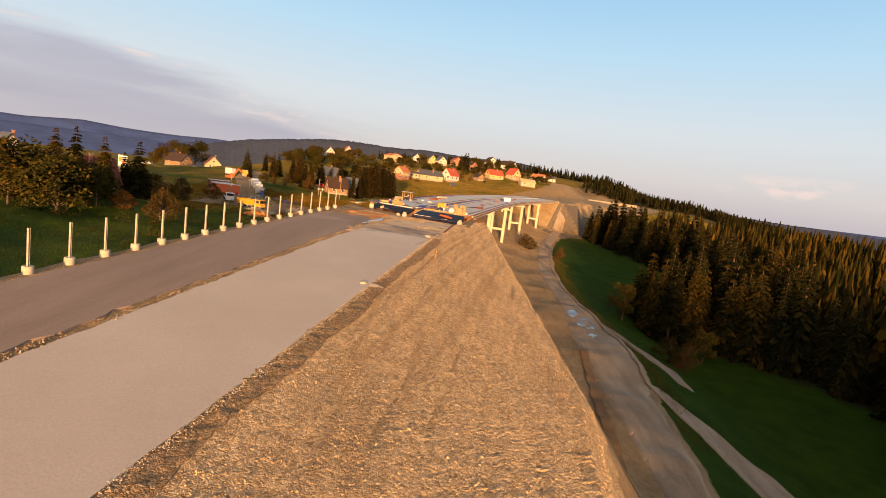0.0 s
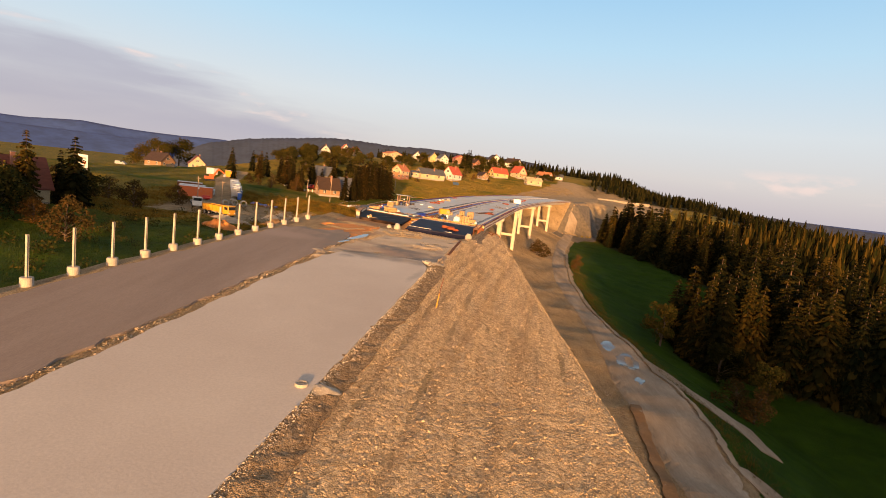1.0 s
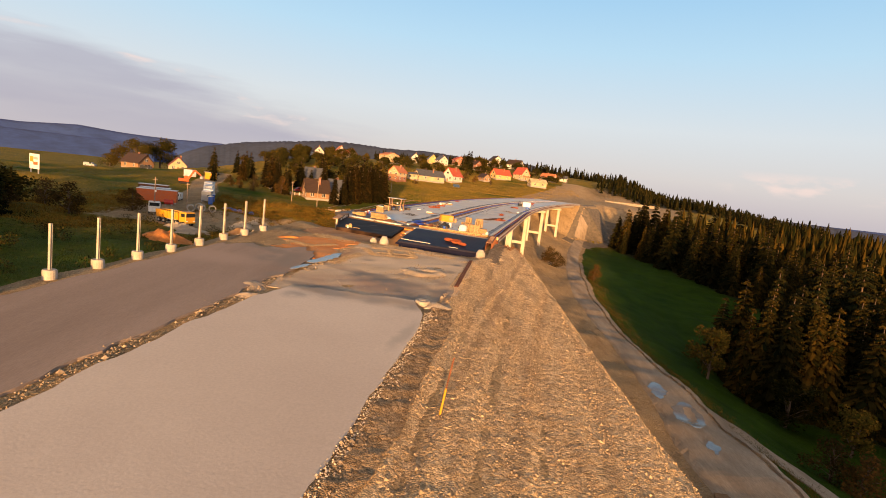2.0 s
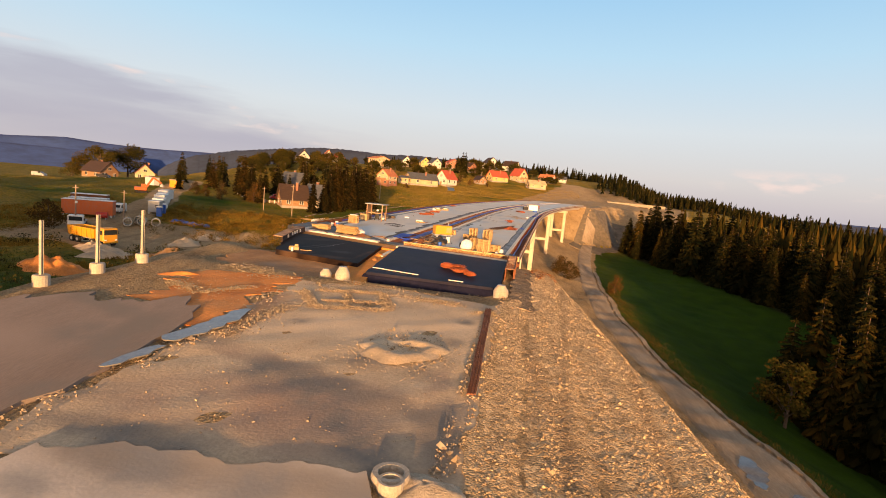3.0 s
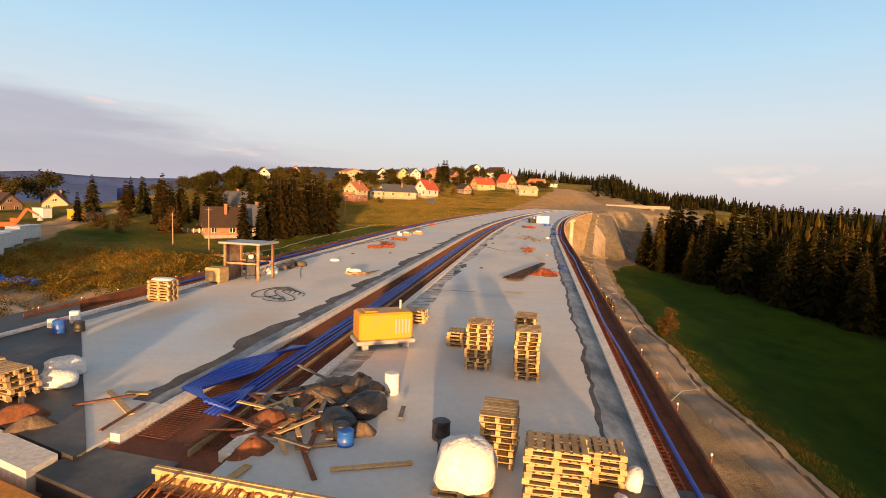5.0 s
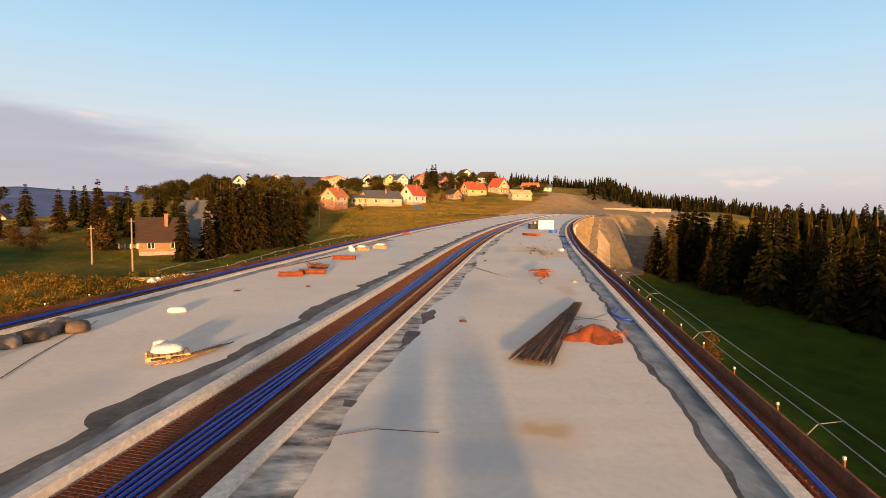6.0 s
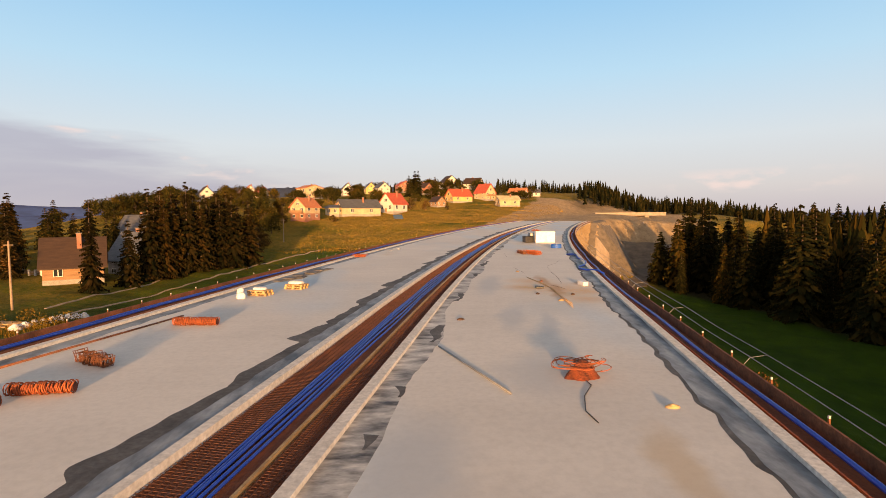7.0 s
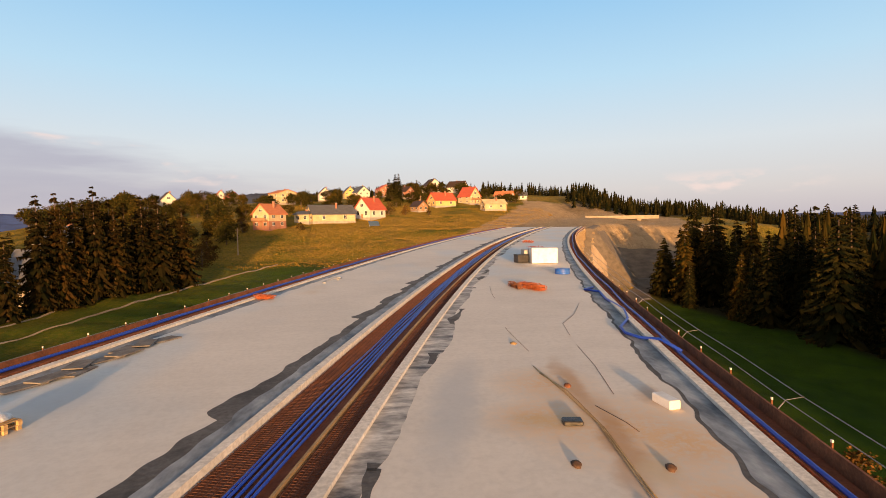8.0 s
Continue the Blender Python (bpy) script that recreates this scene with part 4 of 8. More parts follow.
strip("earth_trench", 98, 113.7, lambda v: -11.9 - 0.05 * (v - 98), lambda v: -9.5 - 0.08 * (v - 100), -0.30, EARTHBED, 0.3, 1.0, (0.1, 0.1), "brown earth trench between the membranes", skew=0.3)
strip("trench_sill", 108.8, 112.0, -11.2, -10.85, -0.2, KERB, 0.3, 0.8, label="pale concrete sill in the trench", skew=0.3)
strip("earth_bed_left", 111.0, 112.7, -23.9, -10.6, -0.10, EARTHBED, 0.4, 1.0, label="brown earth bed before the second deck", skew=(0.41, 0.44))
strip("ledge_right", 113.7, 114.75, -10.9, 0.3, 0.03, LEDGE, 0.7, 0.6, label="pale concrete ledge before the deck", skew=(0.27, 0.28))
strip("ledge_left", 112.72, 113.3, -23.4, -13.4, 0.03, KERB, 0.7, 0.6, label="pale concrete ledge before the second deck", skew=(0.46, 0.47))
strip("gap_bed_right", 114.75, S0, -10.9, 1.3, -0.22, REBARBED, 0.4, 0.6, label="rusty joint bed before the deck", skew=(0.28, SK))
strip("pavement_left", 113.4, 104.9, -26.0, -13.0, 0.024, DARKWET, 0.4, -0.25, (0.0, 0.0), "dark damp pavement before the second deck", 40, skew=(0.47, 1.15))
strip("pavement_median", 113.0, 116.6, -13.3, -10.7, -0.06, DARKWET, 0.4, 0.8, label="dark damp pavement before the median", skew=(0.45, 0.27))
strip("earth_apron", 95.4, 102.9, -21.8, -9.7, lambda y, u: -0.44 + 0.02 * wobble(u, y, 1.6), APRON, 0.4, 0.3, (0.5, 0.2), "brown earth apron before the worn membrane", 12, skew=0.38)
rungs("joint_bars", 114.85, 115.9, 0.3, -10.3, 1.0, -0.1, 0.03, REBAR, "rusty joint reinforcement before the deck")
g = Geo()
for k in range(92):
    u = -10.4 + k * 0.122
    tip = 0.14 + 0.09 * math.sin(k * 2.7) + 0.06 * math.sin(k * 0.6)
    g.tube([road(u, 114.7 - SK * u, -0.15), road(u, 114.95 - SK * u, 0.02 + tip * 0.4), road(u + 0.02 * math.sin(k), 115.35 - SK * u, tip), road(u, 115.95 - SK * u, tip * 0.9)], 0.019, 5)
stuff(g.make("starter_bars", REBAR), "row of rusty starter bars before the deck", "reinforcement")

# timber shutter of the deck end, with rings of tie wire
shutter = thing("deck_end_shutter", Matrix.Translation((0, 0, 0)), "weathered timber shutter across the deck end", "formwork")
for k in range(8):
    ua, ub = -10.7 + k * 1.49, -10.7 + k * 1.49 + 1.46
    g = Geo()
    a, b = road(ua, S0 - 0.08 - SK * ua, -0.05), road(ub, S0 - 0.08 - SK * ub, -0.05)
    g.beam(a, b, 0.07, 0.62)
    g.make("shutter_board", SHUTTER, shutter)
g = Geo()
g.beam(road(-10.7, S0 - 0.16 + SK * 10.7, 0.2), road(1.2, S0 - 0.16 - SK * 1.2, 0.2), 0.1, 0.1)
g.beam(road(-10.7, S0 - 0.16 + SK * 10.7, -0.12), road(1.2, S0 - 0.16 - SK * 1.2, -0.12), 0.1, 0.1)
g.make("waler", SHUTTER, shutter)


def ring_path(c, r, n=14, lean=0.0):
    return [(c[0] + r * math.cos(2 * math.pi * k / n), c[1] + lean * r * math.sin(2 * math.pi * k / n), c[2] + r * math.sin(2 * math.pi * k / n)) for k in range(n + 1)]


for u in (-8.6, -8.2, -7.8, -6.2, -5.75, -5.3, -4.6, -2.4, -1.9, -1.45, -0.2, 0.25, 0.6):
    c = road(u, S0 - 0.22 - SK * u, 0.02)
    tagged(Geo().tube(ring_path(c, 0.15), 0.025, 5).make("wire_coil", RUST), "small rusty wire coil hung on the shutter", "coil", "wire coils")

# wing walls
wing = thing("wing_wall", Matrix.Translation((0, 0, 0)), "rusty shuttered wing wall topped with timber", "wall")
for k in range(9):
    s0, s1 = 107.6 + k * 0.7, 107.6 + k * 0.7 + 0.67
    for u in (0.28, 0.96):
        Geo().beam(road(u, s0, -0.22), road(u, s1, -0.22), 0.08, 1.36).make("shutter_panel", RUST, wing)
for k in range(32):
    s0 = 107.6 + k * 0.197
    lift = 0.5 + 0.012 * math.sin(k * 3.1)
    Geo().beam(road(0.24 - 0.02 * math.sin(k * 1.9), s0 + 0.09, lift), road(1.0 + 0.03 * math.sin(k * 2.3), s0 + 0.09, lift), 0.165, 0.05).make("cover_board", CAPBOARD, wing, "" if k else "rust-stained dusty boards")
for u in (0.24, 1.0):
    Geo().beam(road(u, 107.55, 0.5), road(u, 113.9, 0.5), 0.07, 0.13).make("edge_rail", RUST, wing)
for k in range(14):
    s = 107.7 + k * 0.47
    Geo().beam(road(1.04, s, -0.9), road(1.04, s, 0.45), 0.07, 0.07).make("soldier", RUST, wing)
Geo().tube(ring_path(road(0.62, 108.1, 0.6), 0.22, 14, 0.9), 0.04, 6).make("coil", RUST, wing)
left_wall = thing("wing_wall", Matrix.Translation((0, 0, 0)), "dark brown steel-shuttered wing wall with a plank top", "wall")
def wall_u(v):
    """The wall's line: it draws away from the road towards the viaduct."""
    return -20.6 - 0.2 * (v - 113.6)


for k in range(9):
    s0, s1 = 113.6 + k * 0.9, 113.6 + k * 0.9 + 0.86
    Geo().beam(road(wall_u(s0), s0, -0.3), road(wall_u(s1), s1, -0.3), 0.12, 1.4).make("steel_panel", WALLDARK, left_wall)
    Geo().beam(road(wall_u(s0) - 0.4, s0, 0.45), road(wall_u(s1) - 0.4, s1, 0.45), 0.85, 0.08).make("top_plank", CAPBOARD, left_wall)
for v in (115.2, 116.8, 117.75, 118.5, 119.6):
    Geo().beam(road(wall_u(v) + 0.1, v, 0.26), road(wall_u(v) + 0.1, v + 0.22, 0.26), 0.05, 0.3).make("white_plate", KERB, left_wall, "pale plate")


def pallet(m, label="empty timber pallet", group="pallets"):
    """A flat timber pallet with its top boards, blocks and runners."""
    p = thing("pallet", m, label, "pallet", group)
    for k in range(7):
        Geo().box(-0.6 + 0.1 + k * 0.167, 0, 0.122, 0.11, 0.8, 0.022).make("top_board", TIMBER, p)
    for y in (-0.35, 0, 0.35):
        Geo().box(0, y, 0.0, 1.2, 0.1, 0.022).make("runner", TIMBER, p)
        Geo().box(0, y, 0.1, 1.2, 0.1, 0.022).make("stringer", TIMBER, p)
        for x in (-0.53, 0, 0.53):
            Geo().box(x, y, 0.022, 0.14, 0.1, 0.078).make("block", TIMBER, p)
    return p


first_pallet = pallet(pose(*road(-2.5, 118.0, 0.0), 0, 0, -14), "worn timber pallet in a stack on the deck", "stacked pallets")


def stack(u, y, rz, count, seed, z=0.0, messy=0.03):
    rnd = random.Random(seed)
    x, yy, zz = road(u, y, z)
    for k in range(count):
        copy_thing(first_pallet, pose(x + rnd.uniform(-messy, messy), yy + rnd.uniform(-messy, messy), zz + 0.146 * k, 0, 0, rz + rnd.uniform(-3, 3)))


for k in range(8):
    copy_thing(first_pallet, pose(*road(-2.5 + 0.02 * (k % 3), 118.0 + 0.02 * (k % 2), 0.146 * (k + 1)), 0, 0, -14 + (k % 3) * 2))
stack(-1.55, 119.15, -14, 5, 2)
stack(-3.7, 119.95, 76, 8, 3)
stack(-4.9, 126.3, 76, 11, 4)
stack(-3.2, 125.4, 80, 11, 5)
stack(-3.3, 128.0, 76, 10, 6)
stack(-5.8, 128.75, -10, 4, 7)
stack(-17.5, 122.7, -20, 6, 8, 0, 0.12)
stack(-18.8, 123.3, -25, 6, 9, 0, 0.12)
stack(-21.6, 125.2, -15, 4, 10, 0, 0.1)
stack(-22.6, 125.8, -5, 3, 11, 0, 0.1)
stack(-22.2, 135.3, -10, 7, 12)
stack(-8.6, 132.25, -12, 4, 13)
stack(-19.6, 180.9, -20, 2, 14)
stack(-20.7, 178.7, -20, 2, 15)

PLASTIC = surface("white_film", (0.62, 0.62, 0.62), (0.80, 0.79, 0.77), 2, 6, 0.5, 0.03)
BROWNFILM = surface("brown_sacking", (0.05, 0.035, 0.025), (0.14, 0.10, 0.07), 2, 6, 0.8, 0.03)
BLACKPLASTIC = surface("black_film", (0.012, 0.012, 0.014), (0.035, 0.033, 0.034), 2, 6, 0.45, 0.03)
YELLOW = paint("yellow_enamel", (0.56, 0.27, 0.010), 0.5)
ORANGE = paint("orange_enamel", (0.52, 0.11, 0.02), 0.5)
REDP = paint("red_paint", (0.42, 0.02, 0.015), 0.4)
WHITEP = paint("white_paint", (0.75, 0.74, 0.72), 0.5)
BLUEP = paint("blue_plastic", (0.015, 0.10, 0.45), 0.4)
GREYP = paint("grey_paint", (0.32, 0.33, 0.34), 0.5)
TYRE = surface("tyre_rubber", (0.012, 0.012, 0.012), (0.03, 0.03, 0.03), 2, 8, 0.85, 0.004)
GLASS = paint("dark_glass", (0.02, 0.025, 0.03), 0.08, dirt=0.05)


def bag(u, y, rz, s, mat, label, seed, z=0.0, name="wrapped_bag"):
    """A bulging bag of film with folds, on its pallet or on the deck."""
    rnd = random.Random(seed)
    g = Geo()
    n, rows = 14, [(0.86, 0), (1.0, 0.12), (0.98, 0.5), (0.86, 0.78), (0.55, 0.93), (0.12, 1.0)]
    for r, h in rows:
        for k in range(n):
            a = 2 * math.pi * k / n
            w = r * (0.9 + 0.2 * rnd.random()) / max(abs(math.cos(a)), abs(math.sin(a))) ** 0.6
            g.v.append((s[0] / 2 * w * math.cos(a), s[1] / 2 * w * math.sin(a), s[2] * h * (0.95 + 0.1 * rnd.random())))
    g.f += [(i * n + k, i * n + (k + 1) % n, (i + 1) * n + (k + 1) % n, (i + 1) * n + k) for i in range(len(rows) - 1) for k in range(n)]
    g.f.append(tuple(range((len(rows) - 1) * n, len(rows) * n)))
    ob = g.make(name, mat, None, "", True)
    ob.matrix_basis = pose(*road(u, y, z), 0, 0, rz)
    return tagged(ob, label, "bag")


stack(-4.3, 118.55, -14, 1, 21)
bag(-4.3, 118.55, -14, (1.25, 1.0, 0.95), PLASTIC, "white film-wrapped load on a pallet", 1, 0.15)
bag(-16.9, 123.5, 20, (1.0, 0.7, 0.5), PLASTIC, "crumpled white film heap on the deck", 2)
bag(-17.5, 124.4, 50, (1.1, 0.8, 0.6), PLASTIC, "crumpled white film heap on the deck", 3)
bag(-0.75, 118.75, 60, (0.6, 0.35, 0.42), PLASTIC, "slumped white sack beside the edge", 4)
bag(-1.15, 117.95, 70, (0.75, 0.3, 0.22), PLASTIC, "slumped white sack beside the edge", 5)
bag(-21.2, 177.6, 10, (0.5, 0.35, 0.35), PLASTIC, "white sack on the deck", 6)
bag(-21.6, 178.3, 40, (0.4, 0.3, 0.5), PLASTIC, "white sack on the deck", 7)
bag(-19.6, 180.9, -20, (1.0, 0.75, 0.2), PLASTIC, "flat white sacks on a pallet", 8, 0.3)
bag(-20.7, 178.7, -20, (0.8, 0.6, 0.18), PLASTIC, "flat white sacks on a pallet", 9, 0.3)
bag(-22.2, 135.3, -10, (1.15, 0.75, 0.12), PLASTIC, "white sheet over a pallet stack", 10, 1.03)
for k, (u, y) in enumerate(((-8.6, 122.4), (-8.1, 123.3), (-7.5, 122.2), (-8.9, 123.6), (-8.0, 121.3))):
    bag(u, y, 30 * k, (1.3 + 0.2 * (k % 2), 0.9, 0.28 + 0.12 * (k % 3)), (BLACKPLASTIC, BROWNFILM)[k % 2], "dark crumpled tarpaulin heap on the deck", 30 + k, name="tarpaulin")


def compressor(u, y, rz):
    t = thing("compressor", pose(*road(u, y, 0.0), 0, 0, rz), "yellow enclosed site compressor on skids", "machine")
    Geo().block(0, 0, 0.35, 2.1, 1.15, 1.05, 0.07).make("housing", YELLOW, t)
    Geo().block(0, 0, 0.2, 2.3, 1.2, 0.16, 0.03).make("skid", GREYP, t)
    for x in (-0.8, 0.8):
        Geo().block(x, 0, 0, 0.25, 1.1, 0.2, 0.02).make("foot", GREYP, t)
    Geo().block(-0.55, 0, 1.4, 0.5, 0.7, 0.05, 0.02).make("lid", YELLOW, t)
    for k in range(5):
        Geo().box(0.35 + k * 0.13, -0.585, 0.6, 0.06, 0.03, 0.55).make("louvre", GREYP, t)
    Geo().lathe([(0.05, 0), (0.05, 0.3), (0.06, 0.3), (0.06, 0.34)], 0.75, 0.2, 1.4, 8).make("exhaust", GREYP, t)
    return t


compressor(-8.9, 128.35, 20)


def drum(u, y, r, h, mat, label, name="drum"):
    t = thing(name, pose(*road(u, y, 0.0)), label, name.replace("_", " "))
    Geo().lathe([(r, 0), (r * 1.04, 0.04), (r, 0.08), (r, h * 0.33), (r * 1.05, h * 0.36), (r, h * 0.4), (r, h * 0.93), (r * 1.05, h * 0.97), (r * 0.95, h)], n=16).make("shell", mat, t, "", True)
    Geo().lathe([(r * 0.9, h - 0.01), (r * 0.9, h + 0.015)], n=14).make("lid", mat, t)
    return t


drum(-7.2, 123.55, 0.22, 0.62, WHITEP, "white plastic canister on the deck", "canister")
drum(-7.4, 120.35, 0.2, 0.35, BLUEP, "small blue bucket on the deck", "bucket")
drum(-5.2, 120.75, 0.22, 0.45, BLACKPLASTIC, "small black bucket on the deck", "bucket")
drum(-4.9, 119.75, 0.2, 0.4, BLACKPLASTIC, "small black bucket on the deck", "bucket")
drum(-22.6, 129.6, 0.18, 0.35, WHITEP, "small white bucket on the deck", "bucket")
drum(-22.1, 129.4, 0.2, 0.4, ORANGE, "small orange bucket on the deck", "bucket")
drum(-21.7, 128.9, 0.22, 0.5, BLUEP, "small blue bucket on the deck", "bucket")
drum(-21.2, 129.2, 0.2, 0.4, BLACKPLASTIC, "small black bucket on the deck", "bucket")
drum(-22.4, 130.4, 0.2, 0.5, WHITEP, "small white bucket on the deck", "bucket")
drum(-5.7, 129.45, 0.2, 0.4, REDP, "small red canister on the deck", "canister")
drum(-2.1, 209.8, 0.62, 0.45, BLUEP, "low blue tub on the deck", "tub")


def shelter(u, y, rz):
    t = thing("site_shelter", pose(*road(u, y, 0.0), 0, 0, rz), "open timber work shelter with a flat board roof", "shelter")
    for x in (-1.15, 1.15):
        for yy in (-0.85, 0.85):
            Geo().box(x, yy, 0, 0.14, 0.14, 2.3).make("post", CAPBOARD, t)
    Geo().block(0, 0, 2.3, 2.9, 2.3, 0.12, 0.02).make("roof", GREYP, t, "grey weathered roof boards")
    Geo().box(-1.2, 0, 0.0, 0.05, 1.6, 2.2).make("side_wall", CAPBOARD, t)
    for yy in (-0.85, 0.85):
        Geo().beam((-1.15, yy, 1.1), (1.15, yy, 1.1), 0.06, 0.1).make("rail", CAPBOARD, t)
    Geo().beam((0.2, 0.85, 0.1), (1.1, 0.85, 1.1), 0.06, 0.08).make("brace", CAPBOARD, t)
    return t


shelter(-21.5, 142.0, -14)
crate = thing("timber_crate", pose(*road(-22.7, 140.6, 0.0), 0, 0, -14), "plain timber crate beside the shelter", "crate")
Geo().block(0, 0, 0.08, 1.0, 0.9, 0.85, 0.02).make("body", TIMBER, crate)
for x in (-0.4, 0.4):
    Geo().box(x, 0, 0, 0.1, 0.9, 0.08).make("skid", TIMBER, crate)
welder = thing("site_heater", pose(*road(-21.4, 142.0, 0.0), 0, 0, 20), "dark wheeled machine inside the shelter", "machine")
Geo().block(0, 0, 0.25, 0.6, 0.5, 1.1, 0.05).make("housing", BLACKPLASTIC, welder)
Geo().block(0, -0.2, 1.35, 0.3, 0.2, 0.25, 0.04).make("panel", WHITEP, welder)
for x in (-0.3, 0.3):
    Geo().tube([(x - 0.04, 0, 0.18), (x + 0.04, 0, 0.18)], 0.18, 10).make("wheel", TYRE, welder)


def bar_bundle(name, u, y, rz, length, width, count, mat, label, seed, fan=0.0, z=0.0, r=0.012):
    """A loose bundle of steel bars; fan: how far one end spreads."""
    rnd = random.Random(seed)
    t = thing(name, pose(*road(u, y, z), 0, 0, rz), label, "steel bars")
    for k in range(count):
        a, b = rnd.uniform(-width / 2, width / 2), rnd.uniform(-1, 1)
        mid = (a + b * fan * 0.35, 0.0, 0.03 + rnd.random() * width * 0.4)
        Geo().tube([(a * 0.8, length / 2 + rnd.uniform(-0.15, 0.15), 0.03 + rnd.random() * width * 0.45), mid, (a + b * fan, -length / 2 + rnd.uniform(-0.2, 0.3), 0.03 + rnd.random() * width * 0.25)], r, 4).make("bar", mat, t)
    return t


def stirrups(u, y, rz, size, count, label, seed, z=0.0, name="bent_bar_roll", mat=None, flat=1.0, r=0.009):
    """A tied bundle of bent steel links lying in a tangle."""
    rnd = random.Random(seed)
    g = Geo()
    for k in range(count * 2):
        w, h = size[0] * rnd.uniform(0.7, 1), size[2] * rnd.uniform(0.6, 1)
        o = (rnd.uniform(-0.12, 0.12) * size[0], (k / count / 2 - 0.5) * size[1], rnd.uniform(0, 0.1))
        lean = rnd.uniform(-flat, flat)
        pts = [(o[0] + sx * w / 2 + sz * lean * h * 0.6, o[1] + rnd.uniform(-0.05, 0.05) + sz * lean * 0.4, o[2] + 0.02 + sz * h) for sx, sz in ((-1, 0), (1, 0), (1, 1), (-1, 1), (-1, 0))]
        for p, q in zip(pts, pts[1:]):
            g.beam(p, q, r * 2)
    ob = g.make(name, mat or RUSTRED)
    ob.matrix_basis = pose(*road(u, y, z), 0, 0, rz)
    return tagged(ob, label, "steel bundle", "steel bundles")


stirrups(-4.5, 107.9, 20, (0.75, 0.7, 0.22), 60, "rusty orange bundle of steel links on the membrane", 1, 0.1)
stirrups(-3.55, 107.9, 70, (0.75, 0.7, 0.22), 60, "rusty orange bundle of steel links on the membrane", 2, 0.1)
stirrups(-3.3, 106.5, 110, (0.7, 0.9, 0.2), 50, "rusty orange bundle of steel links on the membrane", 3, 0.1)
stirrups(-2.4, 105.6, 30, (0.6, 0.8, 0.18), 40, "rusty orange bundle of steel links on the membrane", 4, 0.1)
bar_bundle("steel_bar_bundle", -3.5, 149.0, -25, 10.0, 0.46, 150, BARS, "long brown bundle of fanned reinforcement bars", 5, 0.5, r=0.016)
pile = Geo().mound(1.35, 0.9, 0.5, 7, 40, 14).make("steel_tangle", surface("tangled_rust", (0.07, 0.018, 0.008), (0.38, 0.085, 0.022), 3.0, 7, 0.9, 0.12), None, "", True)
pile.matrix_basis = pose(*road(-2.3, 147.5, 0.0), 0, 0, 25)
tagged(pile, "low rust-red heap of tangled steel wire", "steel bundle", "steel bundles")
stirrups(-2.1, 147.8, 60, (0.6, 1.3, 0.22), 24, "rust-red bundle of bent bars on the deck", 6)


def tied_roll(u, y, rz, length, r, label, seed, mat):
    """A tied roll of steel links: a ribbed, slightly slumped cylinder with binding wire."""
    rnd = random.Random(seed)
    t = thing("bent_bar_roll", pose(*road(u, y, 0.0), 0, 0, rz), label, "steel bundle", "steel bundles")
    for k in range(int(length / 0.045)):
        x = -length / 2 + 0.045 * k
        w, lean = r * rnd.uniform(0.8, 1.05), rnd.uniform(-0.05, 0.05)
        pts = [(x + lean * math.sin(a), w * math.cos(a), 0.9 * r + 0.88 * w * math.sin(a)) for a in np.linspace(0.3, 6.6, 11)]
        Geo().tube(pts, 0.016, 4).make("link", mat, t)
    core = Geo().tube([(-length / 2 + 0.05, 0, 0.85 * r), (0, 0.02, 0.8 * r), (length / 2 - 0.05, 0, 0.85 * r)], 0.62 * r, 10).make("core", DARKRUST, t, "dark tangled core")
    return t


DARKRUST = surface("dark_tangled_rust", (0.06, 0.016, 0.008), (0.20, 0.045, 0.016), 4.0, 7, 0.9, 0.06)
TANGLE = surface("tangled_wire_rust", (0.09, 0.022, 0.010), (0.34, 0.075, 0.022), 4.0, 6, 0.9, 0.10)
pile = Geo().mound(0.85, 0.6, 0.42, 9, 34, 12).make("steel_tangle", TANGLE, None, "", True)
pile.matrix_basis = pose(*road(-3.8, 163.2, 0.0), 0, 0, 35)
tagged(pile, "rust-red heap of tangled steel links", "steel bundle", "steel bundles")
rnd = random.Random(41)
for k in range(16):
    c = (rnd.uniform(-0.6, 0.6), rnd.uniform(-0.35, 0.35))
    a0, rr = rnd.uniform(0, 6.28), rnd.uniform(0.2, 0.45)
    x0, y0, z0 = road(-3.8 + c[0], 163.2 + c[1], 0.12 + 0.2 * rnd.random())
    tilt_k = rnd.uniform(-0.6, 0.6)
    ob = Geo().tube([(x0 + rr * math.cos(a0 + a), y0 + rr * math.sin(a0 + a), z0 + 0.5 * rr * tilt_k * math.sin(a) + 0.1) for a in np.linspace(0, 5.2, 14)], 0.014, 4).make("bent_bar", (RUSTRED, RUST)[k % 2])
    tagged(ob, "bent rusty bar sticking out of the heap", "bent bar", "bent bars")
tied_roll(-19.6, 161.7, 20, 1.5, 0.20, "rust-red tied roll of steel links on the deck", 8, RUSTRED)
tied_roll(-18.7, 162.8, 5, 1.7, 0.20, "rust-red tied roll of steel links on the deck", 9, RUSTRED)
tied_roll(-19.6, 171.0, -5, 1.9, 0.20, "rust-red tied roll of steel links on the deck", 10, RUSTRED)
stirrups(-4.8, 202.0, 20, (0.7, 2.4, 0.3), 50, "rust-red bundle of bent bars on the deck", 11)
stirrups(-6.0, 202.8, 5, (0.4, 2.2, 0.25), 30, "brown bundle of bent bars on the deck", 12, mat=RUST)
stirrups(-22.4, 201.1, 60, (0.5, 1.2, 0.2), 30, "small rust-red bundle on the deck", 13)
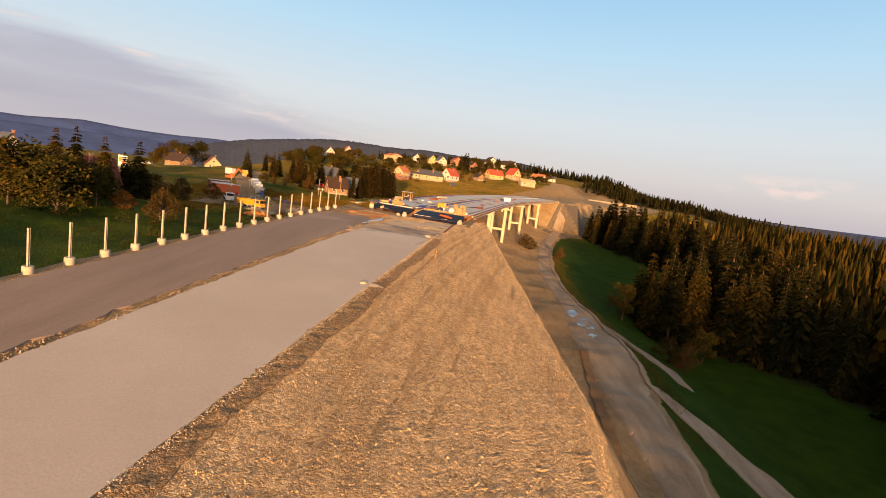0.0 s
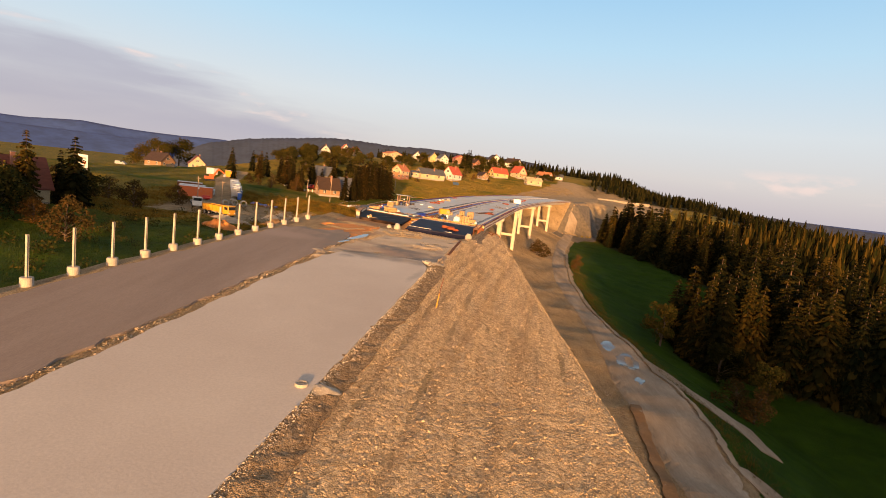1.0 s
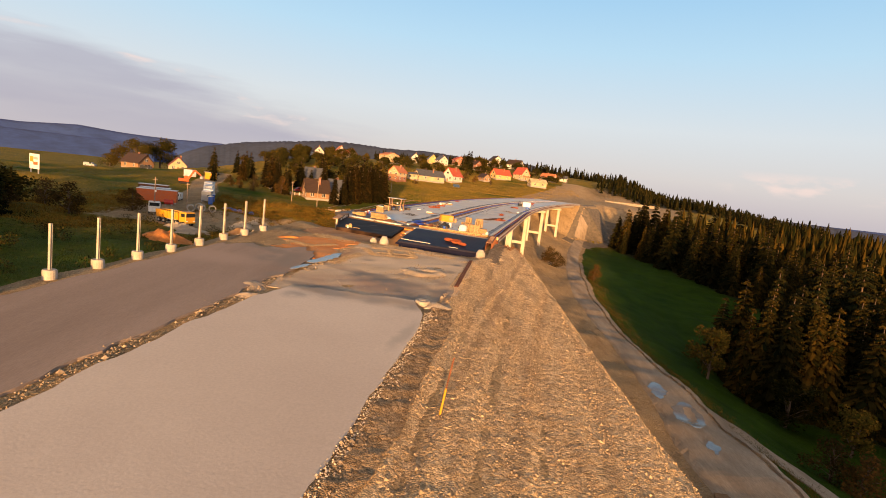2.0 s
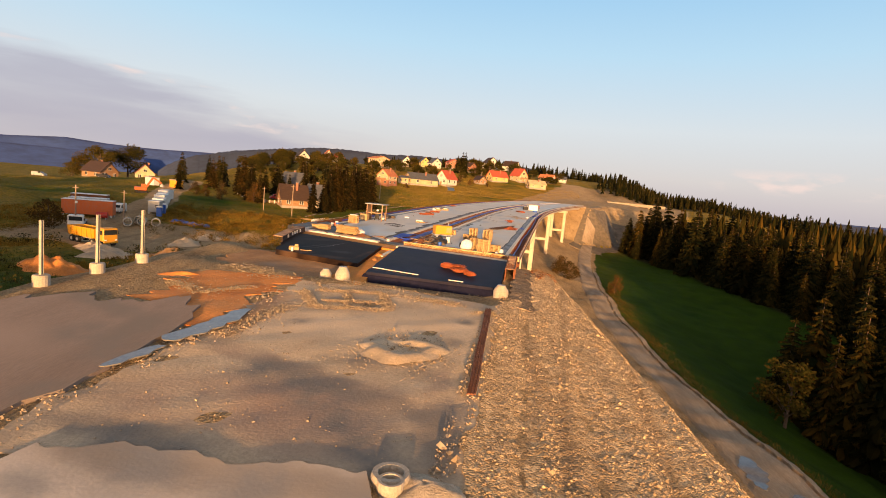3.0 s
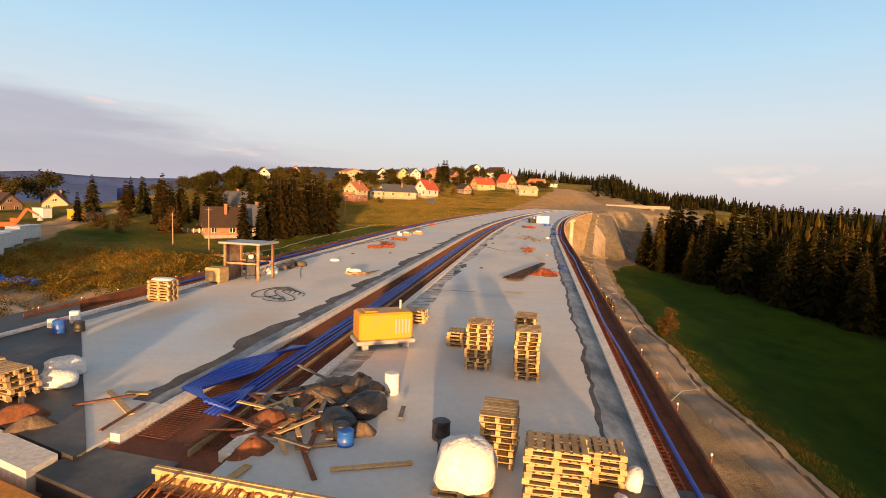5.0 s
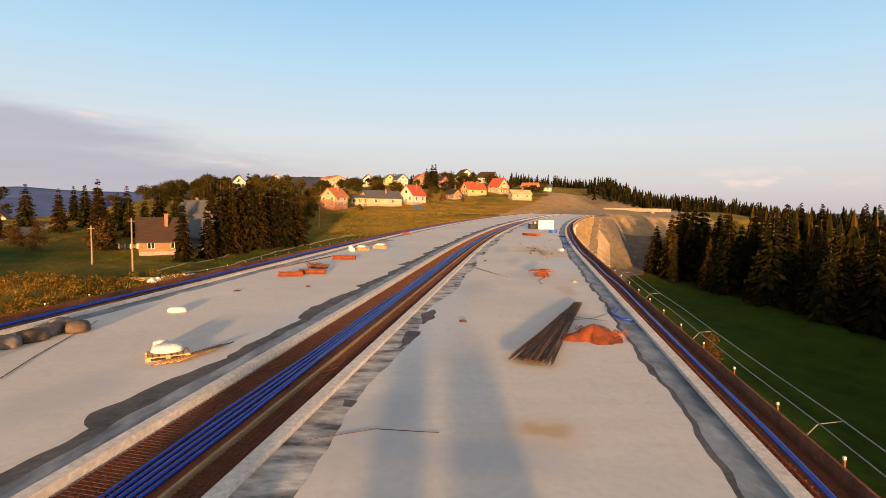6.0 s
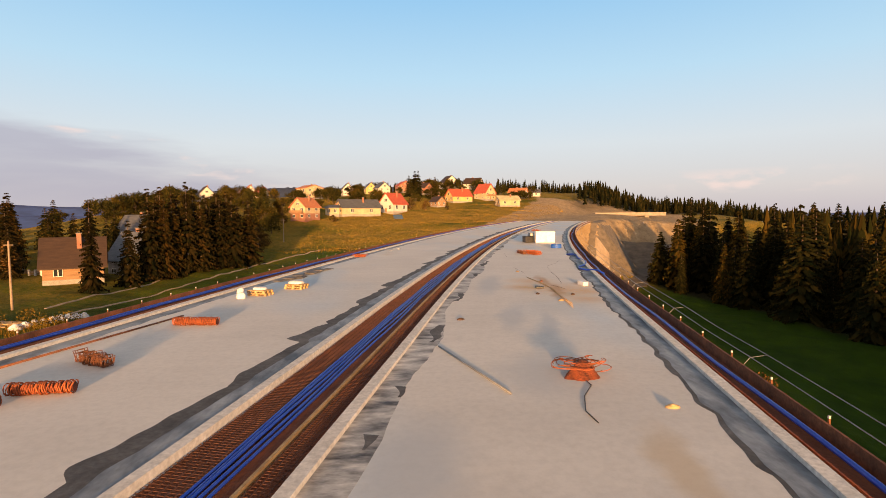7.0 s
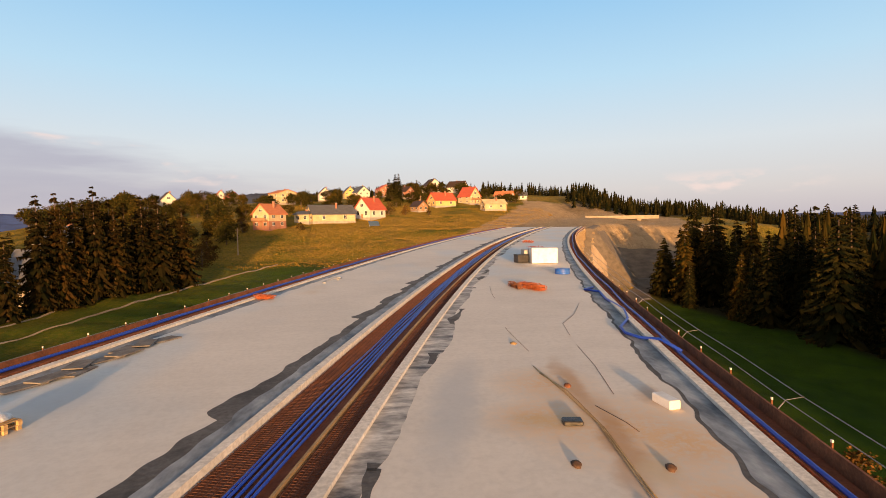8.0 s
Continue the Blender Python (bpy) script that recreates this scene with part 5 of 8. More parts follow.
stirrups(-19.5, 165.5, 60, (0.4, 1.6, 0.3), 24, "brown tied roll of steel links on the deck", 14, mat=RUST)
stirrups(-5.0, 238, 60, (0.6, 2.0, 0.3), 24, "rust-red bundle of bars far along the deck", 15)
stirrups(-7.0, 252, 40, (0.6, 2.0, 0.3), 24, "rust-red bundle of bars far along the deck", 16)


def rod(name, pts, r, mat, label, category="rod"):
    return tagged(Geo().tube([road(u, y, z) for u, y, z in pts], r, 6).make(name, mat, None, "", True), label, category)


rod("steel_rod", [(-8.6, 166.6, 0.03), (-5.95, 161.7, 0.03)], 0.03, STEEL, "thin grey steel rod on the deck")
rod("steel_rod", [(-24.0 + 2.6, 173, 0.03), (-22.2, 165.0, 0.03)], 0.04, RUST, "thin rusty steel bar on the deck")
for k in range(3):
    rod("timber_batten", [(-5.2 + 0.09 * k, 184.4 - 0.4 * (k % 3), 0.03 + 0.02 * (k % 2)), (-4.4 + 0.07 * k, 181.8, 0.03), (-3.75 + 0.07 * k, 179.4 - 0.2 * k, 0.03), (-3.35 + 0.03 * k, 176.2 + 0.3 * (k % 2), 0.03), (-3.0 + 0.05 * k, 173.2 + 0.5 * k, 0.03)], 0.016, TIMBER, "thin tan batten lying on the deck", "batten")
rod("cable", [(-3.9, 163.0, 0.02), (-3.7, 162.2, 0.02), (-4.0, 161.4, 0.02), (-4.1, 160.4, 0.02), (-3.9, 159.7, 0.02)], 0.015, BLACKPLASTIC, "short black cable on the deck", "cable")
rod("blue_hose", [(-0.5, 201.4, 0.08), (-1.2, 200.6, 0.08), (-0.3, 199.6, 0.08), (-0.35, 197.0, 0.08), (0.1, 193.5, 0.08), (-0.2, 191.2, 0.08), (-0.9, 189.6, 0.08), (-0.95, 188.4, 0.08), (-0.5, 187.4, 0.1), (0.2, 186.8, 0.15), (0.58, 185.4, 0.05)], 0.07, BLUE, "looped blue hose on the deck", "hose")
rod("blue_hose", [(-0.6, 152.6, 0.05), (-1.0, 151.4, 0.06), (-0.8, 150.4, 0.06), (-0.3, 150.2, 0.05)], 0.06, BLUE, "short looped blue hose on the deck", "hose")
for k in range(6):
    rod("blue_hose", [(-12.2 + 0.1 * k, 128.0, 0.0), (-12.0 - 0.15 * k, 125.0, 0.08 + 0.05 * k), (-12.6 - 0.1 * k, 123.2, 0.16), (-12.0 + 0.2 * k, 122.4 - 0.1 * k, 0.1), (-11.3, 123.6, 0.05)], 0.055, BLUE, "looped end of a blue conduit in the median", "hose")
rod("cable", [(-21.3 + 0.4 * math.cos(a), 209.6 + 1.6 * math.sin(a), 0.03) for a in np.linspace(0, 5, 12)], 0.05, GREYP, "loose grey hoop of pipe on the deck", "pipe")
for u, y, w, d, h, rz, mt, lab in ((-3.7, 219.0, 2.6, 2.2, 1.5, 10, WHITEP, "white site container on the deck"), (-5.0, 220.8, 1.8, 1.6, 1.2, 15, GREYP, "grey site cabin on the deck"), (-6.0, 219.6, 1.2, 1.0, 0.8, 30, BLACKPLASTIC, "dark machine on the deck"), (-1.6, 180.4, 0.35, 0.8, 0.25, 20, WHITEP, "small white block on the deck"), (-4.4, 179.5, 0.5, 0.35, 0.12, 5, BLACKPLASTIC, "small black rubble piece on the deck")):
    t = thing("site_box", pose(*road(u, y, 0.0), 0, 0, rz + along(y)), lab, "box")
    Geo().block(0, 0, 0.05 if w > 1 else 0, w, d, h, 0.04 if w > 1 else 0.02).make("body", mt, t)
    if w > 1:
        Geo().block(0, 0, h + 0.05, w + 0.06, d + 0.06, 0.05, 0.02).make("lid", mt, t)
        Geo().box(0.2 * w, -d / 2 - 0.015, 0.1, 0.3 * w, 0.03, 0.7 * h).make("door", mt, t)
for u, y, l, rz in ((-9.3, 105.3, 0.9, 76), (-7.5, 104.7, 3.0, 68), (-3.1, 103.35, 1.1, 74)):
    ob = Geo().block(0, 0, 0, l, 0.16, 0.06, 0.01).make("plank", KERB)
    ob.matrix_basis = pose(*road(u, y, 0.056), 0, 0, rz - 90)
    tagged(ob, "pale plank lying on the black membrane", "plank", "planks on the membrane")
mats = surface("grey_mats", (0.10, 0.09, 0.085), (0.22, 0.20, 0.18), 2, 6, 0.9, 0.02)
for k in range(9):
    ob = Geo().block(0, 0, 0, 1.3, 0.7, 0.05, 0.01).make("board", mats)
    ob.matrix_basis = pose(*road(-22.1 + 0.25 * (k % 3), 184.6 + 0.75 * k, 0.01 + 0.05 * (k % 2)), 0, 0, 60 + 13 * (k % 4))
    tagged(ob, "dark weathered board lying on the deck", "board", "boards beside the kerb")
cubes = thing("measuring_stand", pose(*road(-17.6, 109.4, 0.02), 0, 0, 10), "small pale timber stand on the membrane", "stand")
Geo().block(0, 0, 0.1, 0.8, 0.5, 0.32, 0.03).make("body", TIMBER, cubes)
Geo().block(0.2, 0, 0.42, 0.3, 0.35, 0.16, 0.03).make("lid", TIMBER, cubes)
Geo().lathe([(0.1, 0.0), (0.1, 0.3), (0.08, 0.34)], -0.1, -0.4, 0.02, 10).make("can", PLASTIC, cubes)
Geo().beam((0.5, 0.2, 0.1), (1.4, 0.4, 0.05), 0.06).make("handle", TIMBER, cubes)

# concrete pads, posts on the embankment
POSTC = surface("post_concrete", (0.33, 0.29, 0.24), (0.47, 0.42, 0.35), 1.5, 10, 0.85, 0.01)
post = thing("barrier_post", Matrix.Translation((0, 0, 0)), "slender steel barrier post in a concrete footing", "post", "barrier posts")
Geo().lathe([(0.42, -0.4), (0.42, 0.55), (0.38, 0.62), (0.0, 0.62)], n=18).make("footing", POSTC, post)
g = Geo()
g.box(0, -0.07, 0.6, 0.16, 0.02, 3.0).box(0, 0.07, 0.6, 0.16, 0.02, 3.0).box(0, 0, 0.6, 0.02, 0.14, 3.0)
g.make("shaft", POSTC, post)
POSTS = [(float(rc(y)) - 24.6, y) for y in (101.7 - 3.74 * k for k in range(26))]
for k, (x, y) in enumerate(POSTS):
    m = pose(x, y, float(height(x, y)), 0, 0, along(y))
    if k == 0:
        post.matrix_basis = m
    else:
        copy_thing(post, m)
stake = thing("marker_stake", pose(*road(2.6, 64.2, 0.0), 4, 6, 0), "thin yellow marker stake on the gravel shoulder", "stake")
stake.location.z = float(height(stake.location.x, stake.location.y))
Geo().tube([(0, 0, -0.2), (0, 0, 1.3)], 0.05, 6).make("shaft", YELLOW, stake)
Geo().tube([(0, 0, 1.3), (0.05, 0.3, 2.6)], 0.035, 6).make("tip", RUST, stake)
for u, y, r, h, lab in ((-10.8, 101.9, 0.52, 0.8, "bottle-shaped pale concrete well head beside the membrane"), (0.3, 101.6, 0.52, 0.6, "bottle-shaped pale concrete well head at the membrane corner"), (-12.2, 102.5, 0.40, 0.4, "low grey concrete shaft beside the membrane")):
    t = thing("manhole_shaft", pose(*road(u, y, -0.15)), lab, "manhole")
    Geo().lathe([(r, -0.3), (r * 1.02, h * 0.3), (r * 0.9, h * 0.55), (r * 0.6, h * 0.9), (r * 0.56, h), (r * 0.42, h)], n=26).make("cone", POSTC, t)
    Geo().lathe([(r * 0.5, h - 0.05), (r * 0.52, h + 0.03)], n=16).make("cover", GREYP, t)
well = thing("well_ring", pose(*road(-1.3, 79.2, 0.0)), "open pale concrete well ring half buried in stones", "manhole")
Geo().lathe([(0.52, -0.3), (0.54, 0.30), (0.50, 0.42), (0.36, 0.42), (0.36, -0.1), (0.0, -0.1)], n=26).make("ring", POSTC, well)
Geo().lathe([(0.0, -0.05), (0.35, -0.05), (0.35, -0.02), (0.0, -0.02)], n=20).make("mud", BLACKPLASTIC, well, "dark water")
well.location.z -= 0.26
for k, (u, y, rx, ry, h, rz) in enumerate(((-11.25, 112.4, 0.55, 0.4, 0.22, 20), (-11.1, 110.6, 0.4, 0.7, 0.1, 0))):
    ob = Geo().mound(rx, ry, h, 200 + k).make("earth_mound", SOIL, None, "", True)
    ob.matrix_basis = pose(*road(u, y, -0.3), 0, 0, rz)
    tagged(ob, "crumbled orange earth in the trench", "heap", "trench heaps")
bar_strip = thing("steel_bar_strip", Matrix.Translation((0, 0, 0)), "long rusty steel bars laid side by side in the fill", "steel bars")
for k, u in enumerate((-0.30, -0.24, -0.18, -0.12, -0.06, 0.0)):
    path = [road(u + 0.012 * math.sin(0.9 * s + k) + 0.03 * (97.0 - s), s, 0.06 + 0.03 * (k % 2)) for s in np.arange(84.6, 97.0 + 0.1 * k, 1.2)]
    Geo().tube(path, 0.035, 5).make("bar", RUST, bar_strip)
rnd = random.Random(77)
for k in range(26):
    u, y = ((-17.5 + rnd.gauss(0, 1.9), 121.6 + rnd.gauss(0, 0.9)) if k < 14 else (-8.4 + rnd.gauss(0, 1.0), 120.6 + rnd.gauss(0, 1.1)))
    ob = Geo().block(0, 0, 0, rnd.uniform(0.6, 2.2), rnd.uniform(0.08, 0.2), 0.04, 0.008).make("loose_board", (TIMBER, RUST, mats)[k % 3])
    ob.matrix_basis = pose(*road(u, y, 0.02 + 0.05 * (k % 3)), 0, 0, rnd.uniform(0, 180))
    tagged(ob, ("short raw timber board lying on the deck", "rusty steel strip lying on the deck", "grey weathered board lying on the deck")[k % 3], "board", "loose boards on the deck")
for k, (u, y, r, mt) in enumerate(((-16.0, 121.4, 0.6, RUST), (-15.2, 120.9, 0.45, BROWNFILM), (-9.4, 120.0, 0.5, RUST), (-7.2, 121.0, 0.4, BROWNFILM), (-9.6, 123.0, 0.5, BLACKPLASTIC))):
    ob = Geo().mound(r * 1.3, r, r * 0.6, 60 + k).make("debris_mound", mt, None, "", True)
    ob.matrix_basis = pose(*road(u, y, 0.0), 0, 0, 40 * k)
    tagged(ob, "low brown heap of site debris on the deck", "heap", "debris mounds")
for u, y, r in ((-8.0, 123.4, 0.25), (-7.6, 120.6, 0.2), (-9.0, 121.2, 0.22)):
    drum(u, y, r, 2 * r, (BLACKPLASTIC, BROWNFILM)[int(r * 100) % 2], "small site drum among the debris", "bucket")
for k in range(4):
    rod("cable", [(-18.0 + 0.4 * k + 0.9 * math.cos(a * (1 + 0.2 * k)), 138.0 + 1.5 * math.sin(a) - 0.3 * k, 0.02) for a in np.linspace(0, 5.6, 16)], 0.02, BLACKPLASTIC, "thin dark cable looped on the deck", "cable")

for k in range(30):
    a, b = rnd.gauss(-8.9, 0.9), rnd.gauss(122.2, 1.2)
    d = rnd.uniform(0, 3.14)
    l = rnd.uniform(0.4, 1.1)
    lift = rnd.uniform(0.06, 0.45)
    ob = Geo().beam((-l, 0, 0), (l, 0, 0.18 * rnd.random()), 0.11, 0.03).make("loose_board", (TIMBER, mats, RUST)[k % 3])
    ob.matrix_basis = pose(*road(a, b, lift * max(0.1, 1 - 0.5 * math.hypot(a + 8.9, (b - 122.2) * 0.7))), 0, 0, math.degrees(d))
    tagged(ob, ("short raw timber board thrown on the debris heap", "grey weathered board thrown on the debris heap", "rusty steel strip thrown on the debris heap")[k % 3], "board", "boards on the heap")
for k, (u, y, rx, ry, h, mt) in enumerate(((-8.8, 122.6, 1.1, 0.9, 0.55, BROWNFILM), (-8.0, 123.2, 0.7, 0.6, 0.6, BLACKPLASTIC), (-9.6, 121.4, 1.0, 0.7, 0.35, RUST))):
    ob = Geo().mound(rx, ry, h, 300 + k).make("debris_mound", mt, None, "", True)
    ob.matrix_basis = pose(*road(u, y, 0.0), 0, 0, 50 * k)
    tagged(ob, "dark tangled heap of site debris beside the compressor", "heap", "debris mounds")
strip("tarp", 117.0, 118.7, -1.7, 0.9, 0.016, DARKWET, 0.02, 0.3, (0.12, 0.05), "dark damp sheet at the deck corner", skew=SK)

strip("concrete_path", 128.9, 131.6, -52.0, -27.5, 0.1, PALE, 0.4, 0.5, (0.3, 0.3), "pale concrete path from the wing wall to the yard", 26, True, skew=0.34)
for k in range(44):
    v = rnd.uniform(127, 150)
    d = rnd.uniform(0, 180)
    l = rnd.uniform(1.0, 3.4)
    x = float(rc(v)) - 26.3 - abs(rnd.gauss(0, 2.2))
    ob = Geo().block(0, 0, 0, l, rnd.uniform(0.1, 0.25), 0.05, 0.008).make("loose_board", (mats, TIMBER, RUST, mats)[k % 4])
    ob.matrix_basis = pose(x, v, float(height(x, v)) + 0.05 + 0.03 * (k % 3), 0, 0, d)
    tagged(ob, ("grey weathered board lying in the dirt", "raw timber board lying in the dirt", "rusty steel strip lying in the dirt", "grey weathered board lying in the dirt")[k % 4], "board", "boards beside the viaduct")

# sacks and film along the second deck
stack(-15.8, 145.2, 30, 1, 51)
bag(-15.9, 145.3, 30, (0.9, 0.7, 0.24), PLASTIC, "crumpled white film on a broken pallet", 52, 0.15)
bag(-16.5, 145.9, 70, (0.5, 0.4, 0.35), PLASTIC, "crumpled white film beside a pallet", 53)
for k in range(9):
    rod("timber_batten", [(-15.6 + 0.07 * k, 144.2 + 0.05 * k, 0.05), (-14.9 + 0.05 * k, 146.4 - 0.1 * (k % 4), 0.06 + 0.01 * k)], 0.018, (RUST, TIMBER)[k % 2], "thin broken batten beside the film", "batten")
for k, (u, y) in enumerate(((-21.7, 145.2), (-21.5, 146.1), (-21.4, 146.9), (-21.6, 147.7), (-21.0, 148.2), (-21.9, 148.6), (-21.3, 144.3))):
    bag(u, y, 30 * k, (0.95, 0.75, 0.38), (PLASTIC, mats, BROWNFILM, mats, BROWNFILM, mats, PLASTIC)[k], ("white film-wrapped sack at the deck edge", "grey bulging sack at the deck edge", "brown sack at the deck edge", "grey bulging sack at the deck edge", "brown sack at the deck edge", "grey bulging sack at the deck edge", "white film-wrapped sack at the deck edge")[k], 70 + k, 0.02, "sack")
bag(-19.7, 151.5, 15, (0.75, 0.4, 0.22), PLASTIC, "small white bundle on the deck", 81)
rod("cable", [(-18.7, 143.0, 0.02), (-19.8, 145.4, 0.02), (-20.6, 147.4, 0.02), (-21.6, 149.8, 0.02)], 0.012, BLACKPLASTIC, "long thin dark cable on the deck", "cable")
for pts in (((-6.3, 190.5), (-5.7, 188.0), (-5.3, 186.4)), ((-3.3, 187.0), (-3.0, 184.2), (-2.9, 181.4)), ((-2.1, 196.0), (-2.7, 193.0), (-3.5, 191.0), (-3.4, 188.6)), ((-3.6, 180.6), (-3.0, 179.4), (-2.8, 178.8)), ((-7.9, 204.0), (-7.6, 201.0), (-7.2, 198.6)), ((-9.2, 139.6), (-8.0, 140.1), (-6.6, 139.9)), ((-3.4, 151.8), (-2.6, 150.9), (-1.4, 150.2)), ((-3.0, 150.4), (-2.0, 150.7), (-1.2, 151.6))):
    rod("wire", [(u, y, 0.008) for u, y in pts], 0.007, BARS, "thin curled wire lying on the deck", "wire")
for u, y in ((-3.4, 175.2), (-4.6, 177.4), (-2.6, 177.0), (-5.9, 187.6), (-4.2, 182.3), (-7.4, 150.0), (-1.9, 160.5), (-8.3, 171.0), (-17.0, 158.0), (-20.0, 156.5)):
    ob = Geo().heap(0, 0, 0, 0.2, 0.14, 0.08, int(y)).make("rubble_piece", (BARS, TIMBER, RUST)[int(y) % 3], None, "", True)
    ob.matrix_basis = pose(*road(u, y, 0.01), 0, 0, y * 37)
    tagged(ob, "small piece of site rubble on the deck", "rubble", "rubble on the deck")

# ---- spoil, puddles and heaps on the embankment ----
def on_land(x, y, rz=0.0, dz=0.0):
    return pose(x, y, float(height(x, y)) + dz, 0, 0, rz)


strip("orange_spoil", 89.6, 101.0, lambda v: -16.2 - 0.42 * min(v - 89.6, 8.0), lambda v: -12.7 - 0.06 * (v - 90), lambda y, u: 0.03 + 0.025 * wobble(u, y, 2.6), SOIL, 0.4, 0.25, (1.1, 1.0), "rough orange soil spread over the fill", 14, True)
DAMP_TONE, MAUVE_TONE, PALE_TONE = (0.20, 0.17, 0.145), (0.31, 0.215, 0.165), (0.64, 0.51, 0.37)
stains(FILL, [(float(rc(y)) + u, y, w, l, a, c, k) for u, y, w, l, a, c, k in ((-8.0, 91.2, 3.6, 1.7, 0, PALE_TONE, 0.7), (-3.0, 93.5, 3.0, 2.0, 0, PALE_TONE, 0.5), (-6.6, 83.0, 5.0, 2.1, -6, MAUVE_TONE, 0.85), (-4.2, 81.0, 2.4, 1.6, 0, MAUVE_TONE, 0.6), (-6.0, 85.3, 5.8, 0.75, 28, DAMP_TONE, 0.85), (-0.4, 81.6, 0.9, 2.6, 6, DAMP_TONE, 0.8), (-10.2, 80.6, 2.2, 0.6, 8, DAMP_TONE, 0.7), (-9.4, 87.0, 1.4, 0.8, 20, MAUVE_TONE, 0.6), (-8.5, 96.4, 1.3, 0.8, 0, DAMP_TONE, 0.5), (-11.9, 92.5, 0.8, 4.0, 0, (0.36, 0.18, 0.07), 0.6), (-1.2, 86.0, 0.5, 1.4, 10, MAUVE_TONE, 0.5))], 0.6, 0.8)
stains(BROWN, [(float(rc(y)) + u, y, w, l, a, c, k) for u, y, w, l, a, c, k in ((-19.0, 91.6, 4.2, 0.8, 33, DAMP_TONE, 0.75), (-15.0, 88.5, 0.9, 2.4, 0, DAMP_TONE, 0.7), (-20.0, 86.0, 3.5, 2.0, 20, (0.36, 0.27, 0.22), 0.6))], 0.6, 0.8)
stains(SLAB, [(float(rc(78.6)) - 6.0, 78.9, 6.5, 1.3, 12, (0.42, 0.32, 0.23), 0.8)] + [(float(rc(y)) + u, y, w, l, a, c, k) for u, y, w, l, a, c, k in ((-8.6, 79.0, 2.6, 0.7, 16, (0.22, 0.195, 0.17), 0.75), (-2.4, 78.6, 1.6, 0.7, 0, (0.32, 0.27, 0.22), 0.6), (-0.9, 72.0, 0.4, 2.5, 12, (0.36, 0.33, 0.29), 0.6))], 0.6, 0.8)
strip("fill_patch", 78.9, 100.0, lambda v: -12.6, lambda v: 1.3, lambda y, u: 0.03 + 0.03 * wobble(u, y, 3.1, 2), FILL, 0.3, 0.5, (0.3, 0.3), "trampled pale fill before the membrane", 34, True)
strip("puddle", 84.2, 86.6, lambda v: -13.5 + 0.2 * (v - 84.2) + 0.2 * ((v - 85.4) / 1.2) ** 2, lambda v: -12.8 + 0.2 * (v - 84.2) - 0.2 * ((v - 85.4) / 1.2) ** 2, 0.19, WATER, 0.05, 0.12, (0.16, 0.16), "shallow muddy puddle at the end of the subbase", 2, True)
strip("puddle", 87.2, 92.4, lambda v: -13.3 + 0.1 * (v - 87) + 0.35 * ((v - 89.8) / 2.6) ** 2, lambda v: -12.2 + 0.1 * (v - 87) - 0.35 * ((v - 89.8) / 2.6) ** 2, 0.19, WATER, 0.05, 0.12, (0.22, 0.2), "shallow muddy puddle in the fill", 2, True)
for y0, y1, a, b in ((111.5, 117.5, 25.4, 27.6), (104.0, 111.0, 27.0, 31.0), (97.8, 101.0, 29.0, 30.2)):
    strip("puddle", y0, y1, lambda v, a=a, b=b, y0=y0, y1=y1: a + 0.4 * (b - a) * (2 * (v - y0) / (y1 - y0) - 1) ** 2, lambda v, a=a, b=b, y0=y0, y1=y1: b - 0.4 * (b - a) * (2 * (v - y0) / (y1 - y0) - 1) ** 2, 0.215, WATER, 0.05, 0.15, (0.3, 0.3), "bright puddle in the ruts of the haul road", 2, True)
strip("wheel_rut", 20, 90, 26.3, 27.7, lambda y, u: 0.19 + 0.02 * wobble(u, y, 1.3), EARTH, 0.1, 0.7, (0.15, 0.15), "dark wet wheel rut in the haul road", 3, True)
strip("gravel_path", 88, 112, lambda v: np.interp(v, (88, 96, 104, 112), (44.5, 39.5, 34, 32)), lambda v: np.interp(v, (88, 96, 104, 112), (47.5, 46.5, 41, 33)), 0.14, HAUL, 0.3, 0.7, (0.2, 0.2), "pale gravel lobe beside the meadow", 6, True)
strip("side_track", -20, 78, lambda v: np.interp(v, (-20, 30, 50, 66, 78), (67, 53, 46.5, 40.5, 36.0)), lambda v: np.interp(v, (-20, 30, 50, 66, 78), (82, 66, 57, 47.5, 38.0)), 0.14, HAUL, 0.3, 1.0, (0.2, 0.2), "dirt track that leaves the haul road downhill", 8, True)
strip("verge_berm", 78, 235, lambda v: np.interp(v, HAUL_Y, HAUL_OUT) - 0.1, lambda v: np.interp(v, HAUL_Y, HAUL_OUT) + 0.9, lambda y, u: 0.20 + 0.05 * wobble(u, y, 3.3), HAUL, 0.9, 0.4, (0.2, 0.2), "low gravel berm along the haul road", 3, True)

